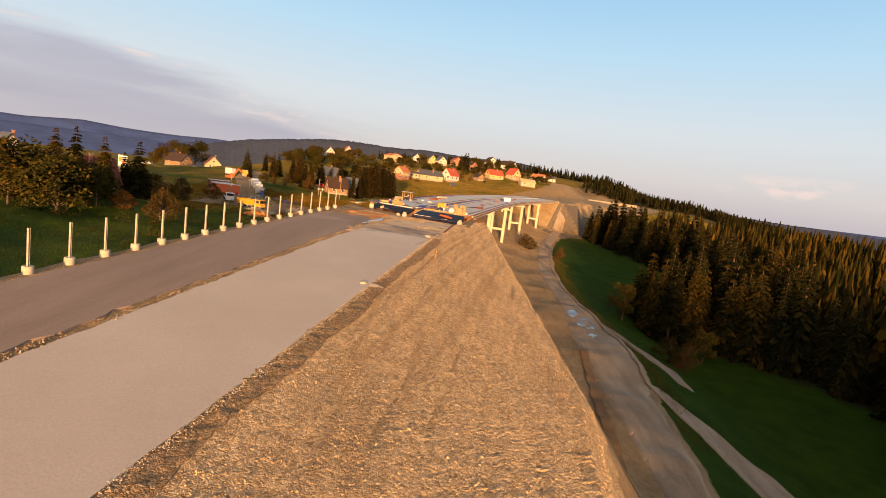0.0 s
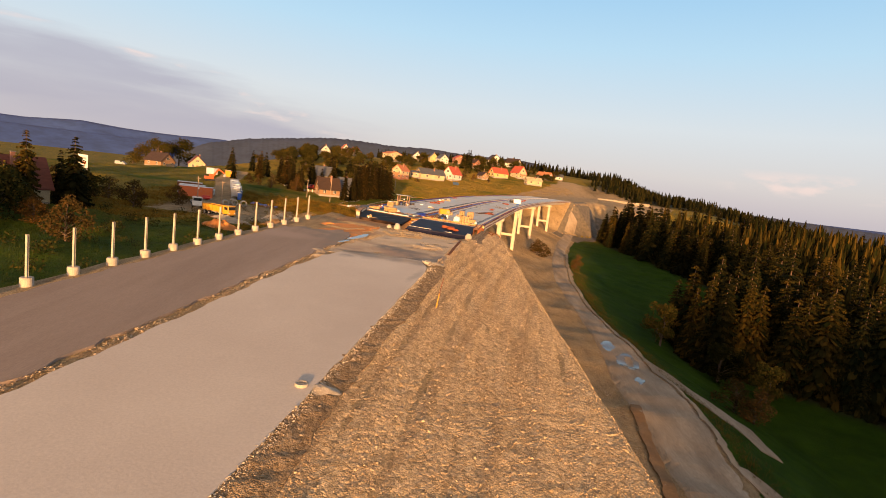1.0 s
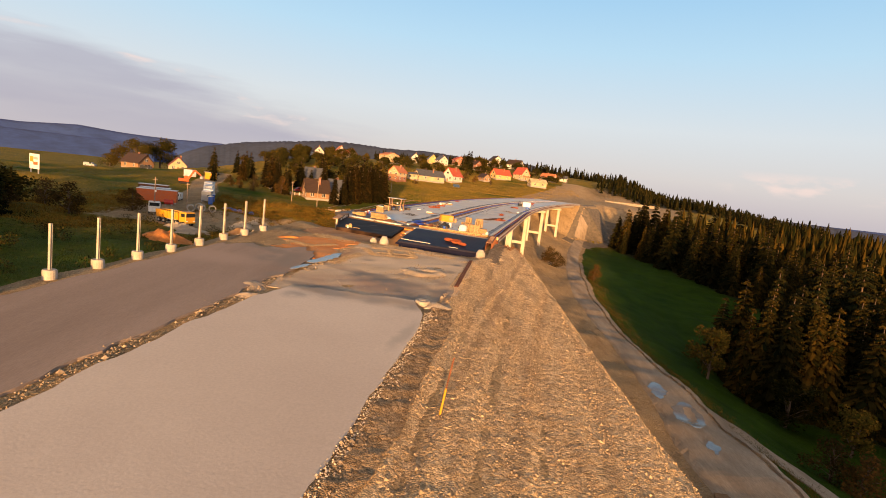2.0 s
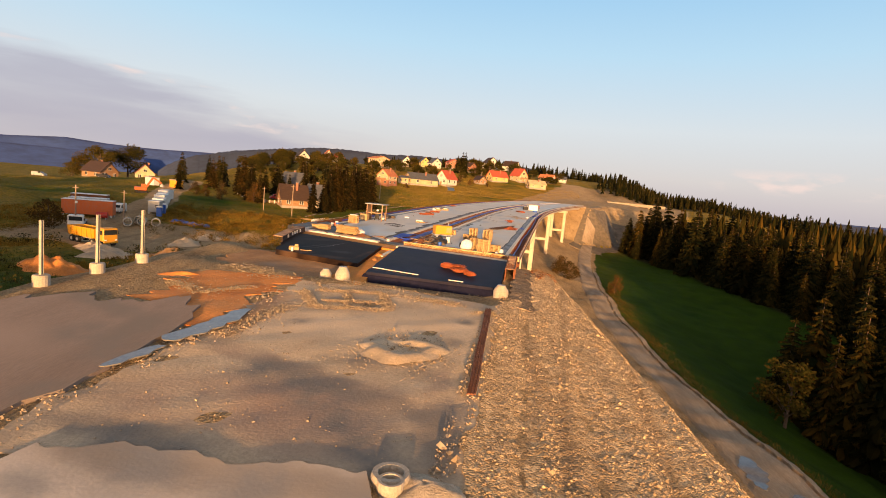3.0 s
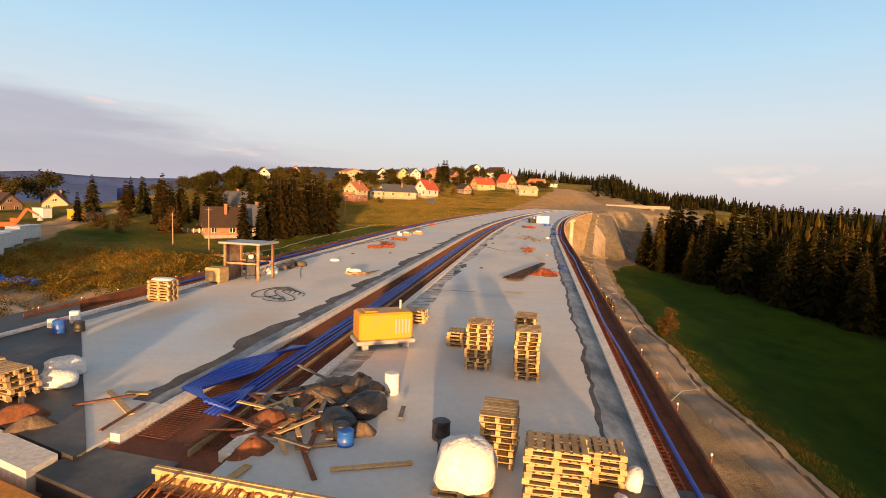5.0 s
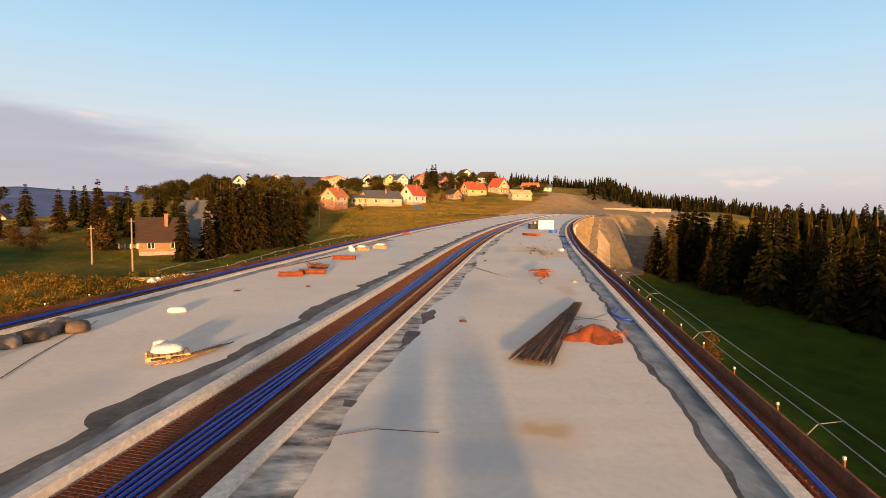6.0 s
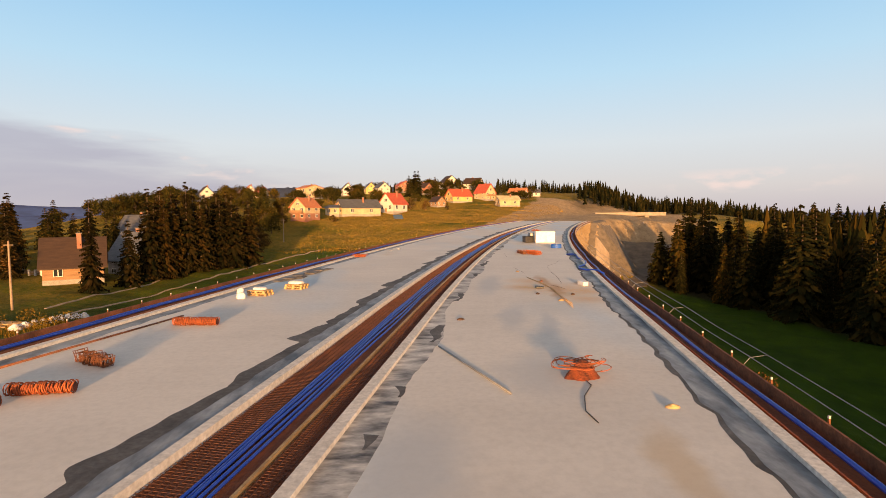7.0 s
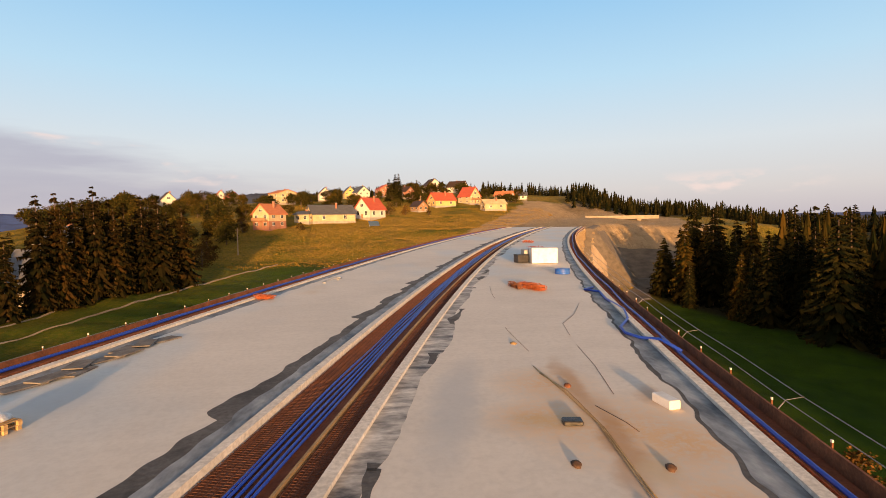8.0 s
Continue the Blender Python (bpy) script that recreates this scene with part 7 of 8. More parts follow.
def house(m, w, d, h, rh, wall, roof, label, storeys=1, chimney=True, lower=None, balcony=False, over=0.6):
    """A gabled house: ridge along its local y, gables to the front (-y) and back."""
    t = thing("house", m, label, "house", "village houses")
    body = Geo()
    body.add([(-w / 2, -d / 2, -1.5), (w / 2, -d / 2, -1.5), (w / 2, d / 2, -1.5), (-w / 2, d / 2, -1.5), (-w / 2, -d / 2, h), (w / 2, -d / 2, h), (w / 2, d / 2, h), (-w / 2, d / 2, h), (0, -d / 2, h + rh), (0, d / 2, h + rh)], [(3, 2, 1, 0), (0, 1, 5, 8, 4), (2, 3, 7, 9, 6), (1, 2, 6, 5), (3, 0, 4, 7), (5, 6, 9, 8), (7, 4, 8, 9)])
    walls = body.make("wall", wall, t)
    if lower:
        Geo().block(0, 0, -1.4, w + 0.08, d + 0.08, 1.4 + h * 0.48, 0.02).make("lower_wall", lower, t)
    else:
        Geo().block(0, 0, -1.4, w + 0.08, d + 0.08, 1.8, 0.02).make("plinth", PLINTH, t)
    k = rh / (w / 2)
    for s in (-1, 1):
        e, th = w / 2 + over, 0.22
        g = Geo()
        g.add([(0, y, h + rh + dz) for y in (-d / 2 - over, d / 2 + over) for dz in (0.06, 0.06 + th)] + [(s * e, y, h + rh - k * e + dz) for y in (-d / 2 - over, d / 2 + over) for dz in (0.06, 0.06 + th)], [(0, 1, 3, 2), (4, 6, 7, 5), (1, 5, 7, 3), (0, 2, 6, 4), (0, 4, 5, 1), (2, 3, 7, 6)])
        g.make("roof", roof, t)
    if chimney:
        c = Geo().block(w * 0.18, d * 0.1, h + rh * 0.4, 0.7, 0.7, rh * 0.6 + 0.9, 0.03).make("chimney", WALL_BRICK, t)
        Geo().block(w * 0.18, d * 0.1, h + rh + 1.0 - 0.1, 0.9, 0.9, 0.14, 0.02).make("cap", PLINTH, c)

    def window(x, y, z, ww, hh, side):
        if side in ("f", "b"):
            sy = -1 if side == "f" else 1
            fr = Geo().box(x, y + sy * 0.03, z, ww, 0.1, hh).make("window", WHITEP, t)
            for dx in (-ww / 4, ww / 4):
                Geo().box(x + dx, y + sy * 0.075, z + 0.08, ww / 2 - 0.12, 0.03, hh - 0.16).make("pane", GLASS, fr)
        else:
            sx = -1 if side == "l" else 1
            fr = Geo().box(x + sx * 0.03, y, z, 0.1, ww, hh).make("window", WHITEP, t)
            for dy in (-ww / 4, ww / 4):
                Geo().box(x + sx * 0.075, y + dy, z + 0.08, 0.03, ww / 2 - 0.12, hh - 0.16).make("pane", GLASS, fr)

    step = h / storeys
    for st in range(storeys):
        z = st * step + step * 0.34
        for x in (-w * 0.27, w * 0.27):
            window(x, -d / 2, z, 1.3, step * 0.48, "f")
        for y in (-d * 0.25, d * 0.25):
            window(-w / 2, y, z, 1.3, step * 0.48, "l")
            window(w / 2, y, z, 1.3, step * 0.48, "r")
    window(0, -d / 2, h + rh * 0.18, min(1.6, w * 0.18), rh * 0.3, "f")
    Geo().box(0, -d / 2 - 0.04, 0, 1.0, 0.1, 2.1).make("door", WALL_WOOD, t)
    if balcony:
        b = Geo().block(0, -d / 2 - 0.7, h * 0.5, w * 0.9, 1.4, 0.18, 0.02).make("balcony", WALL_WOOD, t)
        Geo().box(0, -d / 2 - 1.35, h * 0.5 + 0.18, w * 0.9, 0.06, 0.9).make("balustrade", WALL_WOOD, b)
    return t


H = [
    # x, y, turn, width, depth, eaves, roof height, wall, roof, storeys, lower wall, balcony, label
    (-31.0, 354, -30, 7.2, 8.4, 5.0, 3.2, WALL_CREAM, ROOF_ORANGE, 2, WALL_BRICK, True, "two-storey house with an orange roof and brick base"),
    (-13.5, 384, -62, 8.5, 18, 3.4, 3.4, WALL_CREAM, ROOF_GREY, 1, None, False, "long low cream house under a dark grey roof"),
    (-22.5, 380, 62, 6.5, 7, 3.2, 1.0, WALL_CREAM, ROOF_GREY, 1, None, False, "low cream annex with a shallow grey roof"),
    (1.5, 408, -38, 9, 11, 4.2, 5.0, WALL_WHITE, ROOF_RED, 1, None, False, "white gabled house with a bright red roof"),
    (41, 478, -65, 10, 14, 3.6, 4.4, WALL_YELLOW, ROOF_RED, 1, None, False, "yellow house under a long red roof"),
    (60, 494, 35, 9, 11, 4.6, 5.6, WALL_CREAM, ROOF_RED, 2, None, True, "cream gabled house with a red roof"),
    (69, 462, -78, 8, 13, 3.2, 2.6, WALL_CREAM, WALL_CREAM, 1, None, False, "low pale yellow farm building with a pale roof"),
    (44, 590, 20, 13, 12, 5.5, 5.5, WALL_WHITE, ROOF_BROWN, 2, None, True, "large white chalet under a dark brown roof"),
    (66, 600, 60, 13, 14, 5.0, 5.0, WALL_WHITE, ROOF_BROWN, 2, None, True, "wide white chalet under a dark brown roof"),
    (26, 448, 30, 6, 8, 2.8, 2.6, WALL_WOOD, ROOF_BROWN, 1, None, False, "small brown timber barn"),
    (-53, 486, 40, 12, 12, 6.0, 2.0, WALL_CREAM, ROOF_ORANGE, 2, None, False, "square cream villa under a flat orange roof"),
    (-125, 538, 20, 7, 9, 4.0, 4.5, WALL_YELLOW, ROOF_BROWN, 2, None, False, "tall yellow gabled house on the hill"),
    (-106, 540, 25, 8, 9, 4.6, 5.0, WALL_WHITE, ROOF_ORANGE, 2, None, False, "white gabled house with an orange roof on the hill"),
    (-92, 520, 40, 8, 9, 3.6, 4.0, WALL_CREAM, ROOF_RED, 1, None, False, "cream house with a red roof among trees"),
    (-10, 540, 30, 9, 9, 5.0, 4.0, WALL_WHITE, ROOF_GREY, 2, None, False, "white house with a grey roof on the hilltop"),
    (6, 548, 20, 10, 10, 5.0, 3.0, WALL_BRICK, ROOF_RED, 2, None, False, "red brick house on the hilltop"),
    (20, 520, 45, 9, 11, 4.0, 3.4, WALL_BRICK, ROOF_BROWN, 1, None, False, "brown brick house among trees"),
    (-20, 560, 15, 8, 9, 5.0, 4.0, WALL_YELLOW, ROOF_GREY, 2, None, False, "yellow gabled house on the hilltop"),
    (-36, 545, 15, 8, 9, 5.0, 4.0, WALL_WHITE, ROOF_BROWN, 2, None, False, "white gabled house on the hilltop"),
    (88, 520, 60, 8, 12, 3.2, 3.0, WALL_WHITE, ROOF_ORANGE, 1, None, False, "white farm house with an orange roof"),
    (104, 540, 70, 7, 10, 3.0, 2.4, WALL_WHITE, ROOF_GREY, 1, None, False, "low white house beside the cutting"),
    (-50.5, 244.5, -62, 8.0, 8.6, 2.8, 4.4, WALL_WOOD, ROOF_BROWN, 1, None, False, "timber-clad house under a steep brown roof"),
    # grey wall colour stands in for the hedge's shade on the gable
    (-45.0, 254.5, 60, 6.5, 7.5, 3.6, 4.6, PLINTH, ROOF_GREY, 2, None, False, "house with walls greyed as if shaded under a steep dark roof"),
    (-66, 300, 70, 8, 10, 3.6, 4.4, WALL_YELLOW, ROOF_GREY, 1, None, False, "yellow gabled house under a dark roof"),
    (-153, 414, 20, 9, 10, 3.8, 4.6, WALL_WHITE, ROOF_RED, 1, None, False, "white gabled house with a red roof in the field"),
    (-142, 317, 30, 8, 12, 3.0, 4.0, WALL_CREAM, ROOF_DARKRED, 1, None, False, "low house with a dark red roof beside the road"),
    (-160, 312, 70, 9, 12, 3.2, 4.2, WALL_WOOD, ROOF_BROWN, 1, None, False, "timber house with a brown roof beside the road"),
    (-138, 432, 60, 8, 10, 3.4, 4.2, WALL_WHITE, ROOF_RED, 1, None, False, "white house with a red roof behind the trees"),
    (-84, 121, -35, 9, 13, 3.4, 5.2, WALL_CREAM, ROOF_DARKRED, 1, None, False, "cream house with a steep red-brown roof behind trees"),
    (-133, 158, 50, 10, 12, 5.0, 6.0, PLINTH, ROOF_GREY, 2, None, False, "large house with a dark roof at the field edge"),
    (-104, 450, 30, 8, 9, 3.6, 4.2, WALL_WHITE, ROOF_BROWN, 1, None, False, "white house with a brown roof among trees"),
]
for x, y, rz, w, d, e, rh, wall, roof, st, lower, bal, label in H:
    house(on_land(x, y, rz), w, d, e, rh, wall, roof, label, st, True, lower, bal)
solar = thing("solar_panel", on_land(4.5, 369, 20), "tilted blue solar panel in the meadow", "solar panel")
Geo().add([(-2, -1, 0.5), (2, -1, 0.5), (2, 1, 2.2), (-2, 1, 2.2), (-2, -1, 0.4), (2, -1, 0.4), (2, 1, 2.1), (-2, 1, 2.1)], [(0, 1, 2, 3), (7, 6, 5, 4), (0, 4, 5, 1), (2, 6, 7, 3), (1, 5, 6, 2), (3, 7, 4, 0)]).make("panel", paint("solar_glass", (0.05, 0.09, 0.16), 0.1), solar)
for x in (-1.6, 1.6):
    Geo().box(x, 0.8, -0.2, 0.1, 0.1, 2.2).make("strut", GREYP, solar)

# overpass beyond the viaduct
OVERC = surface("overpass_concrete", (0.24, 0.20, 0.155), (0.34, 0.29, 0.23), 0.5, 12, 0.9, 0.005)
over = thing("overpass", pose(146, 474, -2.8, 0, 0, -20), "far concrete overpass across the cutting", "bridge")
Geo().block(4, 0, 9.6, 42, 9, 1.2, 0.1).make("deck", OVERC, over)
for x in (-8, 14):
    Geo().block(x, 0, -6, 2.6, 6, 15.6, 0.2).make("pier", OVERC, over)
for s in (-4.4, 4.4):
    Geo().box(4, s, 10.8, 42, 0.15, 0.9).make("parapet", OVERC, over)


# ---- trees ----
def spruce_parts(h, r, seed, whorls=26, arms=9, bare=0.06):
    """Trunk and crown of a spruce: whorls of drooping boughs with hanging twigs."""
    rnd = random.Random(seed)
    trunk = Geo().tube([(0, 0, -2.5), (0, 0, h * 0.5), (0, 0, h * 0.97)], 0.022 * h * 0.8, 6, 0.02)
    crown = Geo()
    for i in range(whorls):
        f = (i + rnd.random() * 0.5) / whorls
        z = h * (bare + (0.985 - bare) * f) + rnd.uniform(-0.012, 0.012) * h
        reach = r * (1 - f) ** 0.8 * (0.9 + 0.1 * math.sin(i * 2.1)) + 0.22
        turn = rnd.random() * 6.28
        for k in range(arms if f < 0.75 else max(6, arms - 2)):
            a = turn + 6.283 * k / arms + rnd.uniform(-0.35, 0.35)
            l = reach * rnd.uniform(0.55, 1.2)
            z += rnd.uniform(-0.006, 0.006) * h
            ca, sa_ = math.cos(a), math.sin(a)
            droop = l * rnd.uniform(0.45, 0.95) * (1 - 0.55 * f)
            wide = 0.30 * l + 0.16
            p = []
            for t, ww, dz in ((0.05, 0.1, 0.12), (0.45, 1.0, 0.0), (0.8, 0.7, -0.55), (1.0, 0.05, -0.75)):
                cx, cy, cz = ca * l * t, sa_ * l * t, z + dz * droop + 0.03 * l
                p.append(((cx - sa_ * wide * ww * 0.5, cy + ca * wide * ww * 0.5, cz - 0.18 * wide * ww), (cx, cy, cz + 0.10 * wide), (cx + sa_ * wide * ww * 0.5, cy - ca * wide * ww * 0.5, cz - 0.18 * wide * ww)))
            verts = [q for row in p for q in row]
            crown.add(verts, [(3 * j + c, 3 * j + c + 1, 3 * j + c + 4, 3 * j + c + 3) for j in range(3) for c in range(2)])
            for _ in range(8):
                t = rnd.uniform(0.25, 0.98)
                bx, by, bz = ca * l * t, sa_ * l * t, z - droop * t * 0.6
                ln = rnd.uniform(0.25, 0.6) * (0.35 * l + 0.3)
                off = rnd.uniform(-0.35, 0.35) * wide
                bx, by = bx - sa_ * off, by + ca * off
                crown.add([(bx - ca * 0.2 * ln, by - sa_ * 0.2 * ln, bz), (bx + ca * 0.5 * ln, by + sa_ * 0.5 * ln, bz + 0.1 * ln), (bx + ca * 0.25 * ln, by + sa_ * 0.25 * ln, bz - ln)], [(0, 1, 2)])
    return trunk, crown


def spruce(m, h, r, seed, label, whorls=26, arms=9, group="spruces", name="spruce_tree", mat=None):
    t = thing(name, m, label, "tree", group)
    trunk, crown = spruce_parts(h, r, seed, whorls, arms)
    trunk.make("trunk", BARK, t)
    crown.make("crown", mat or SPRUCE, t)
    return t


def broadleaf(m, h, r, seed, label, count=1500, group="broadleaf trees", mat=None, name="broadleaf_tree", low=0.3, leaf=0.34):
    """Trunk with limbs; leaves in uneven clumps round their ends."""
    rnd = random.Random(seed)
    t = thing(name, m, label, "tree", group)
    g = Geo().tube([(0, 0, -1.0), (0.05 * h * rnd.uniform(-1, 1), 0.03 * h, h * 0.45), (0.03 * h, 0, h * 0.8)], 0.024 * h, 7, 0.008 * h)
    clumps = []
    for k in range(16):
        a, f = rnd.random() * 6.28, rnd.uniform(low, 0.95)
        reach = r * rnd.uniform(0.35, 0.85) * math.sin(math.pi * min(0.95, 0.25 + 0.72 * (f - low) / (1 - low)))
        c = (reach * math.cos(a), reach * math.sin(a), h * f)
        g.tube([(0, 0, h * max(0.15, f - 0.25)), (c[0] * 0.6, c[1] * 0.6, h * (f - 0.06)), c], 0.009 * h, 5, 0.003 * h)
        clumps.append((c, r * rnd.uniform(0.28, 0.5)))
    g.make("trunk", BARK, t)
    leafs = Geo()
    for k in range(count):
        c, s = clumps[int(rnd.random() * len(clumps))]
        d = Vector((rnd.gauss(0, 1), rnd.gauss(0, 1), rnd.gauss(0, 0.8))).normalized() * s * rnd.random() ** 0.4
        p = Vector(c) + d
        n1 = Vector((rnd.gauss(0, 1), rnd.gauss(0, 1), rnd.gauss(0, 1))).normalized()
        n2 = n1.orthogonal().normalized()
        w = leaf * rnd.uniform(0.6, 1.4)
        leafs.add([p - n1 * w, p - n2 * w * 0.6, p + n1 * w, p + n2 * w * 0.6], [(0, 1, 2, 3)])
    leafs.make("crown", mat or LEAF, t)
    return t


def spread(source, spots, scales=None, seed=0):
    """Copies of a tree at spots on the land, each turned and sized a little differently."""
    rnd = random.Random(seed)
    for k, (x, y) in enumerate(spots):
        c = copy_thing(source, pose(x, y, float(height(x, y)), 0, 0, rnd.uniform(0, 360)))
        s = (scales[k] if scales else rnd.choice((0.5, 0.7, 0.85, 0.95, 1.0, 1.12))) * rnd.uniform(0.88, 1.12)
        w = s * rnd.uniform(0.95, 1.45)
        c.scale = (w, w, s)


rnd = random.Random(11)
wood_spots = []
for i, y in enumerate(np.arange(20, 322, 5.2)):
    for j, x in enumerate(np.arange(25, 330, 5.2)):
        px, py = x + rnd.uniform(-2.9, 2.9), y + rnd.uniform(-2.9, 2.9)
        if forest_at(px, py) > 0.5 and rnd.random() < 0.9:
            wood_spots.append((px, py))


def depth_in(p):
    """Roughly how far a spot lies behind the wood's border."""
    for d in (4, 8, 12, 16, 22, 30):
        if forest_at(p[0] - d * 0.95, p[1] - d * 0.1) < 0.5 or forest_at(p[0] - d * 0.7, p[1] + d * 0.7) < 0.5:
            return d
    return 99


near_wood = sorted((p for p in wood_spots if p[1] > 60 and depth_in(p) <= 22), key=lambda p: (depth_in(p), p[0]))[:270]
near_set = set(near_wood)
kinds = []
for k, (h, r) in enumerate(((23, 3.9), (20, 3.6), (25, 4.1), (18, 3.5), (21, 3.3))):
    p = near_wood[k]
    kinds.append(spruce(on_land(*p), h, r, 200 + k, "tall dark spruce at the edge of the wood", 44, 13, "spruces of the wood"))
for k in range(5):
    spread(kinds[k], near_wood[5 + k::5], seed=k)


def far_tree(g, x, y, z, h, r, rnd, rows=8, arms=7):
    for i in range(rows):
        f = i / rows
        zz, rr = z + h * (0.05 + 0.9 * f), r * (1 - f) ** 0.85 + 0.15
        turn = rnd.random() * 6.28
        for k in range(arms):
            a = turn + 6.283 * k / arms
            l = rr * rnd.uniform(0.7, 1.15)
            s = 0.55
            g.add([(x, y, zz + h * 0.16), (x + l * math.cos(a - s), y + l * math.sin(a - s), zz - 0.02 * h), (x + l * 1.05 * math.cos(a), y + l * 1.05 * math.sin(a), zz - 0.05 * h), (x + l * math.cos(a + s), y + l * math.sin(a + s), zz)], [(0, 1, 2), (0, 2, 3)])


def far_wood(name, spots, label, lo=16, hi=25, rows=8, arms=7, seed=3):
    rnd = random.Random(seed)
    g = Geo()
    zs = height(np.array([p[0] for p in spots]), np.array([p[1] for p in spots]))
    for (x, y), z in zip(spots, zs):
        h = rnd.uniform(lo, hi)
        far_tree(g, x, y, float(z), h, h * rnd.uniform(0.13, 0.18), rnd, rows, arms)
    stuff(g.make(name, SPRUCE), label, "wood")


far_wood("spruce_wood", [p for p in wood_spots if p not in near_set], "dense dark spruce wood behind the meadow", 12, 25)
rnd = random.Random(12)
far_spots = [(x, y) for x, y in ((rnd.uniform(-150, 560), rnd.uniform(330, 980)) for _ in range(9000)) if forest_at(x, y) > 0.5 and not (x - float(rc(y)) < 118 and y < 500)]
far_wood("hill_wood", far_spots[:4300], "far spruce wood on the hill behind the village", 8, 15, 6, 6, 4)

# added trees behind the first camera, never in view, to shade slope and meadow
rnd = random.Random(13)
back_spots = [(x, y) for x, y in ((rnd.uniform(10, 330), rnd.uniform(-330, -30)) for _ in range(1500)) if forest_at(x, y) > 0.5]
far_wood("valley_wood", back_spots, "added unseen spruces that shade the slope and meadow", 27, 35, 7, 6, 6)

# garden conifers, village trees, shrubs
hedge = spruce(on_land(-37.0, 247.5), 17, 2.6, 301, "tall narrow conifer in the garden row", 36, 12, "garden conifers", "conifer_tree", HEDGE)
row = [(-38.0 + 11.0 * k / 9 + 0.5 * math.sin(k * 2.1), 245.0 + 22.0 * k / 9) for k in range(10)]
back_row = [(x - 3.4 + 0.6 * math.sin(y), y + 2.6) for x, y in row[1:]]
spread(hedge, row + back_row + [(-40.6, 232), (-39.0, 240), (-62.5, 246), (-68.0, 253), (-74.0, 262), (-80.0, 272), (-90.0, 272), (-60, 296), (-64, 306)], [1.08, 0.98, 0.9, 1.0, 0.86, 0.95, 0.9, 0.96, 0.85, 0.78, 0.9, 0.95, 0.85, 0.9, 1.0, 0.8, 0.9, 0.85, 0.75, 0.72, 0.6, 0.6, 0.75, 0.9, 0.7, 0.75, 0.9, 0.8], 31)
lone = spruce(on_land(-79.0, 112), 15, 3.0, 302, "tall dark spruce beside the field", 26, 9, "field spruces")
spread(lone, [(-76, 117), (-73.5, 126), (-112, 150), (-74, 104), (-100, 128), (-95, 118), (-70, 96), (-98, 262), (-70, 268), (-75.5, 129), (-80, 131)], [1.0, 0.95, 1.0, 0.6, 0.7, 0.8, 0.55, 0.65, 0.7, 0.85, 0.8], 32)
oak = broadleaf(on_land(-167, 322), 15, 7.0, 401, "large dark broadleaf tree beside the road", 3200, leaf=0.33)
spread(oak, [(-164, 340), (-176, 326), (-186, 330)], [1.05, 0.8, 0.6], 33)
ash = broadleaf(on_land(54, 140), 11, 4.2, 402, "yellow-green broadleaf tree before the spruce wood", 2600, mat=leaves("young_leaves", (0.022, 0.03, 0.006), (0.10, 0.075, 0.016)), low=0.15, leaf=0.28)
spread(ash, [(62, 128), (68, 121)], [0.8, 0.7], 34)
spread(kinds[0], [(x + 6.5, y) for x, y in ((55, 142), (59, 137), (63, 141), (57, 149), (62, 147), (66, 135), (68, 144), (71, 131), (73, 139), (55, 152), (76, 128), (78, 136), (80, 124))], [0.85, 1.0, 1.1, 0.9, 1.15, 0.9, 1.2, 1.0, 1.1, 0.8, 1.0, 1.1, 1.0], 41)
garden = broadleaf(on_land(-42, 300), 6.6, 3.4, 403, "round garden tree in early autumn leaf", 2200, leaf=0.24)
rnd = random.Random(21)
spots = [(-46, 318), (-52, 330), (-40, 330), (-36, 322), (-60, 345), (-48, 352), (-44, 372), (-55, 385), (-66, 392), (-40, 395), (-35, 408), (-18, 430), (-8, 440), (14, 470), (24, 485), (32, 500), (12, 500), (3, 520), (-28, 505), (-44, 470), (30, 540), (22, 560), (50, 540), (78, 490), (84, 500), (92, 505), (98, 525), (-95, 380), (-104, 372), (-112, 390), (-70, 440), (-84, 445), (-20, 470), (0, 455), (-62, 318), (-70, 310), (-80, 320), (-86, 335), (-50, 292), (-44, 284), (-66, 405), (-76, 408)]
spread(garden, spots, [rnd.uniform(0.7, 1.25) for _ in spots], 35)
spread(lone, [(10, 505), (14, 508), (16, 500), (28, 515), (-52, 310), (-57, 322), (-47, 340)], [0.9, 1.1, 1.2, 0.9, 0.8, 0.9, 0.8], 36)
rnd = random.Random(23)
more = [(rnd.uniform(-190, -62), rnd.uniform(380, 560)) for _ in range(34)] + [(rnd.uniform(-60, -8), rnd.uniform(410, 600)) for _ in range(18)] + [(rnd.uniform(-5, 95), rnd.uniform(500, 640)) for _ in range(18)] + [(rnd.uniform(-125, -66), rnd.uniform(330, 420)) for _ in range(26)]
spread(garden, more, [rnd.uniform(0.7, 1.35) for _ in more], 38)
spread(lone, [(-60, 272), (-66, 276), (-72, 280), (-79, 284), (-85, 290), (-92, 286), (-70, 294), (-98, 296), (-104, 300), (-110, 288)], [0.7, 0.8, 0.75, 0.95, 0.8, 0.9, 0.7, 0.85, 0.8, 0.8], 42)
dark = [(-66, 92), (-72, 99), (-64, 97), (-78, 108), (-72, 106), (-84, 104), (-90, 112), (-96, 122), (-104, 132), (-80, 138), (-62, 84), (-70, 84), (-88, 98)]
spread(garden, dark, [rnd.uniform(0.75, 1.4) for _ in dark], 43)
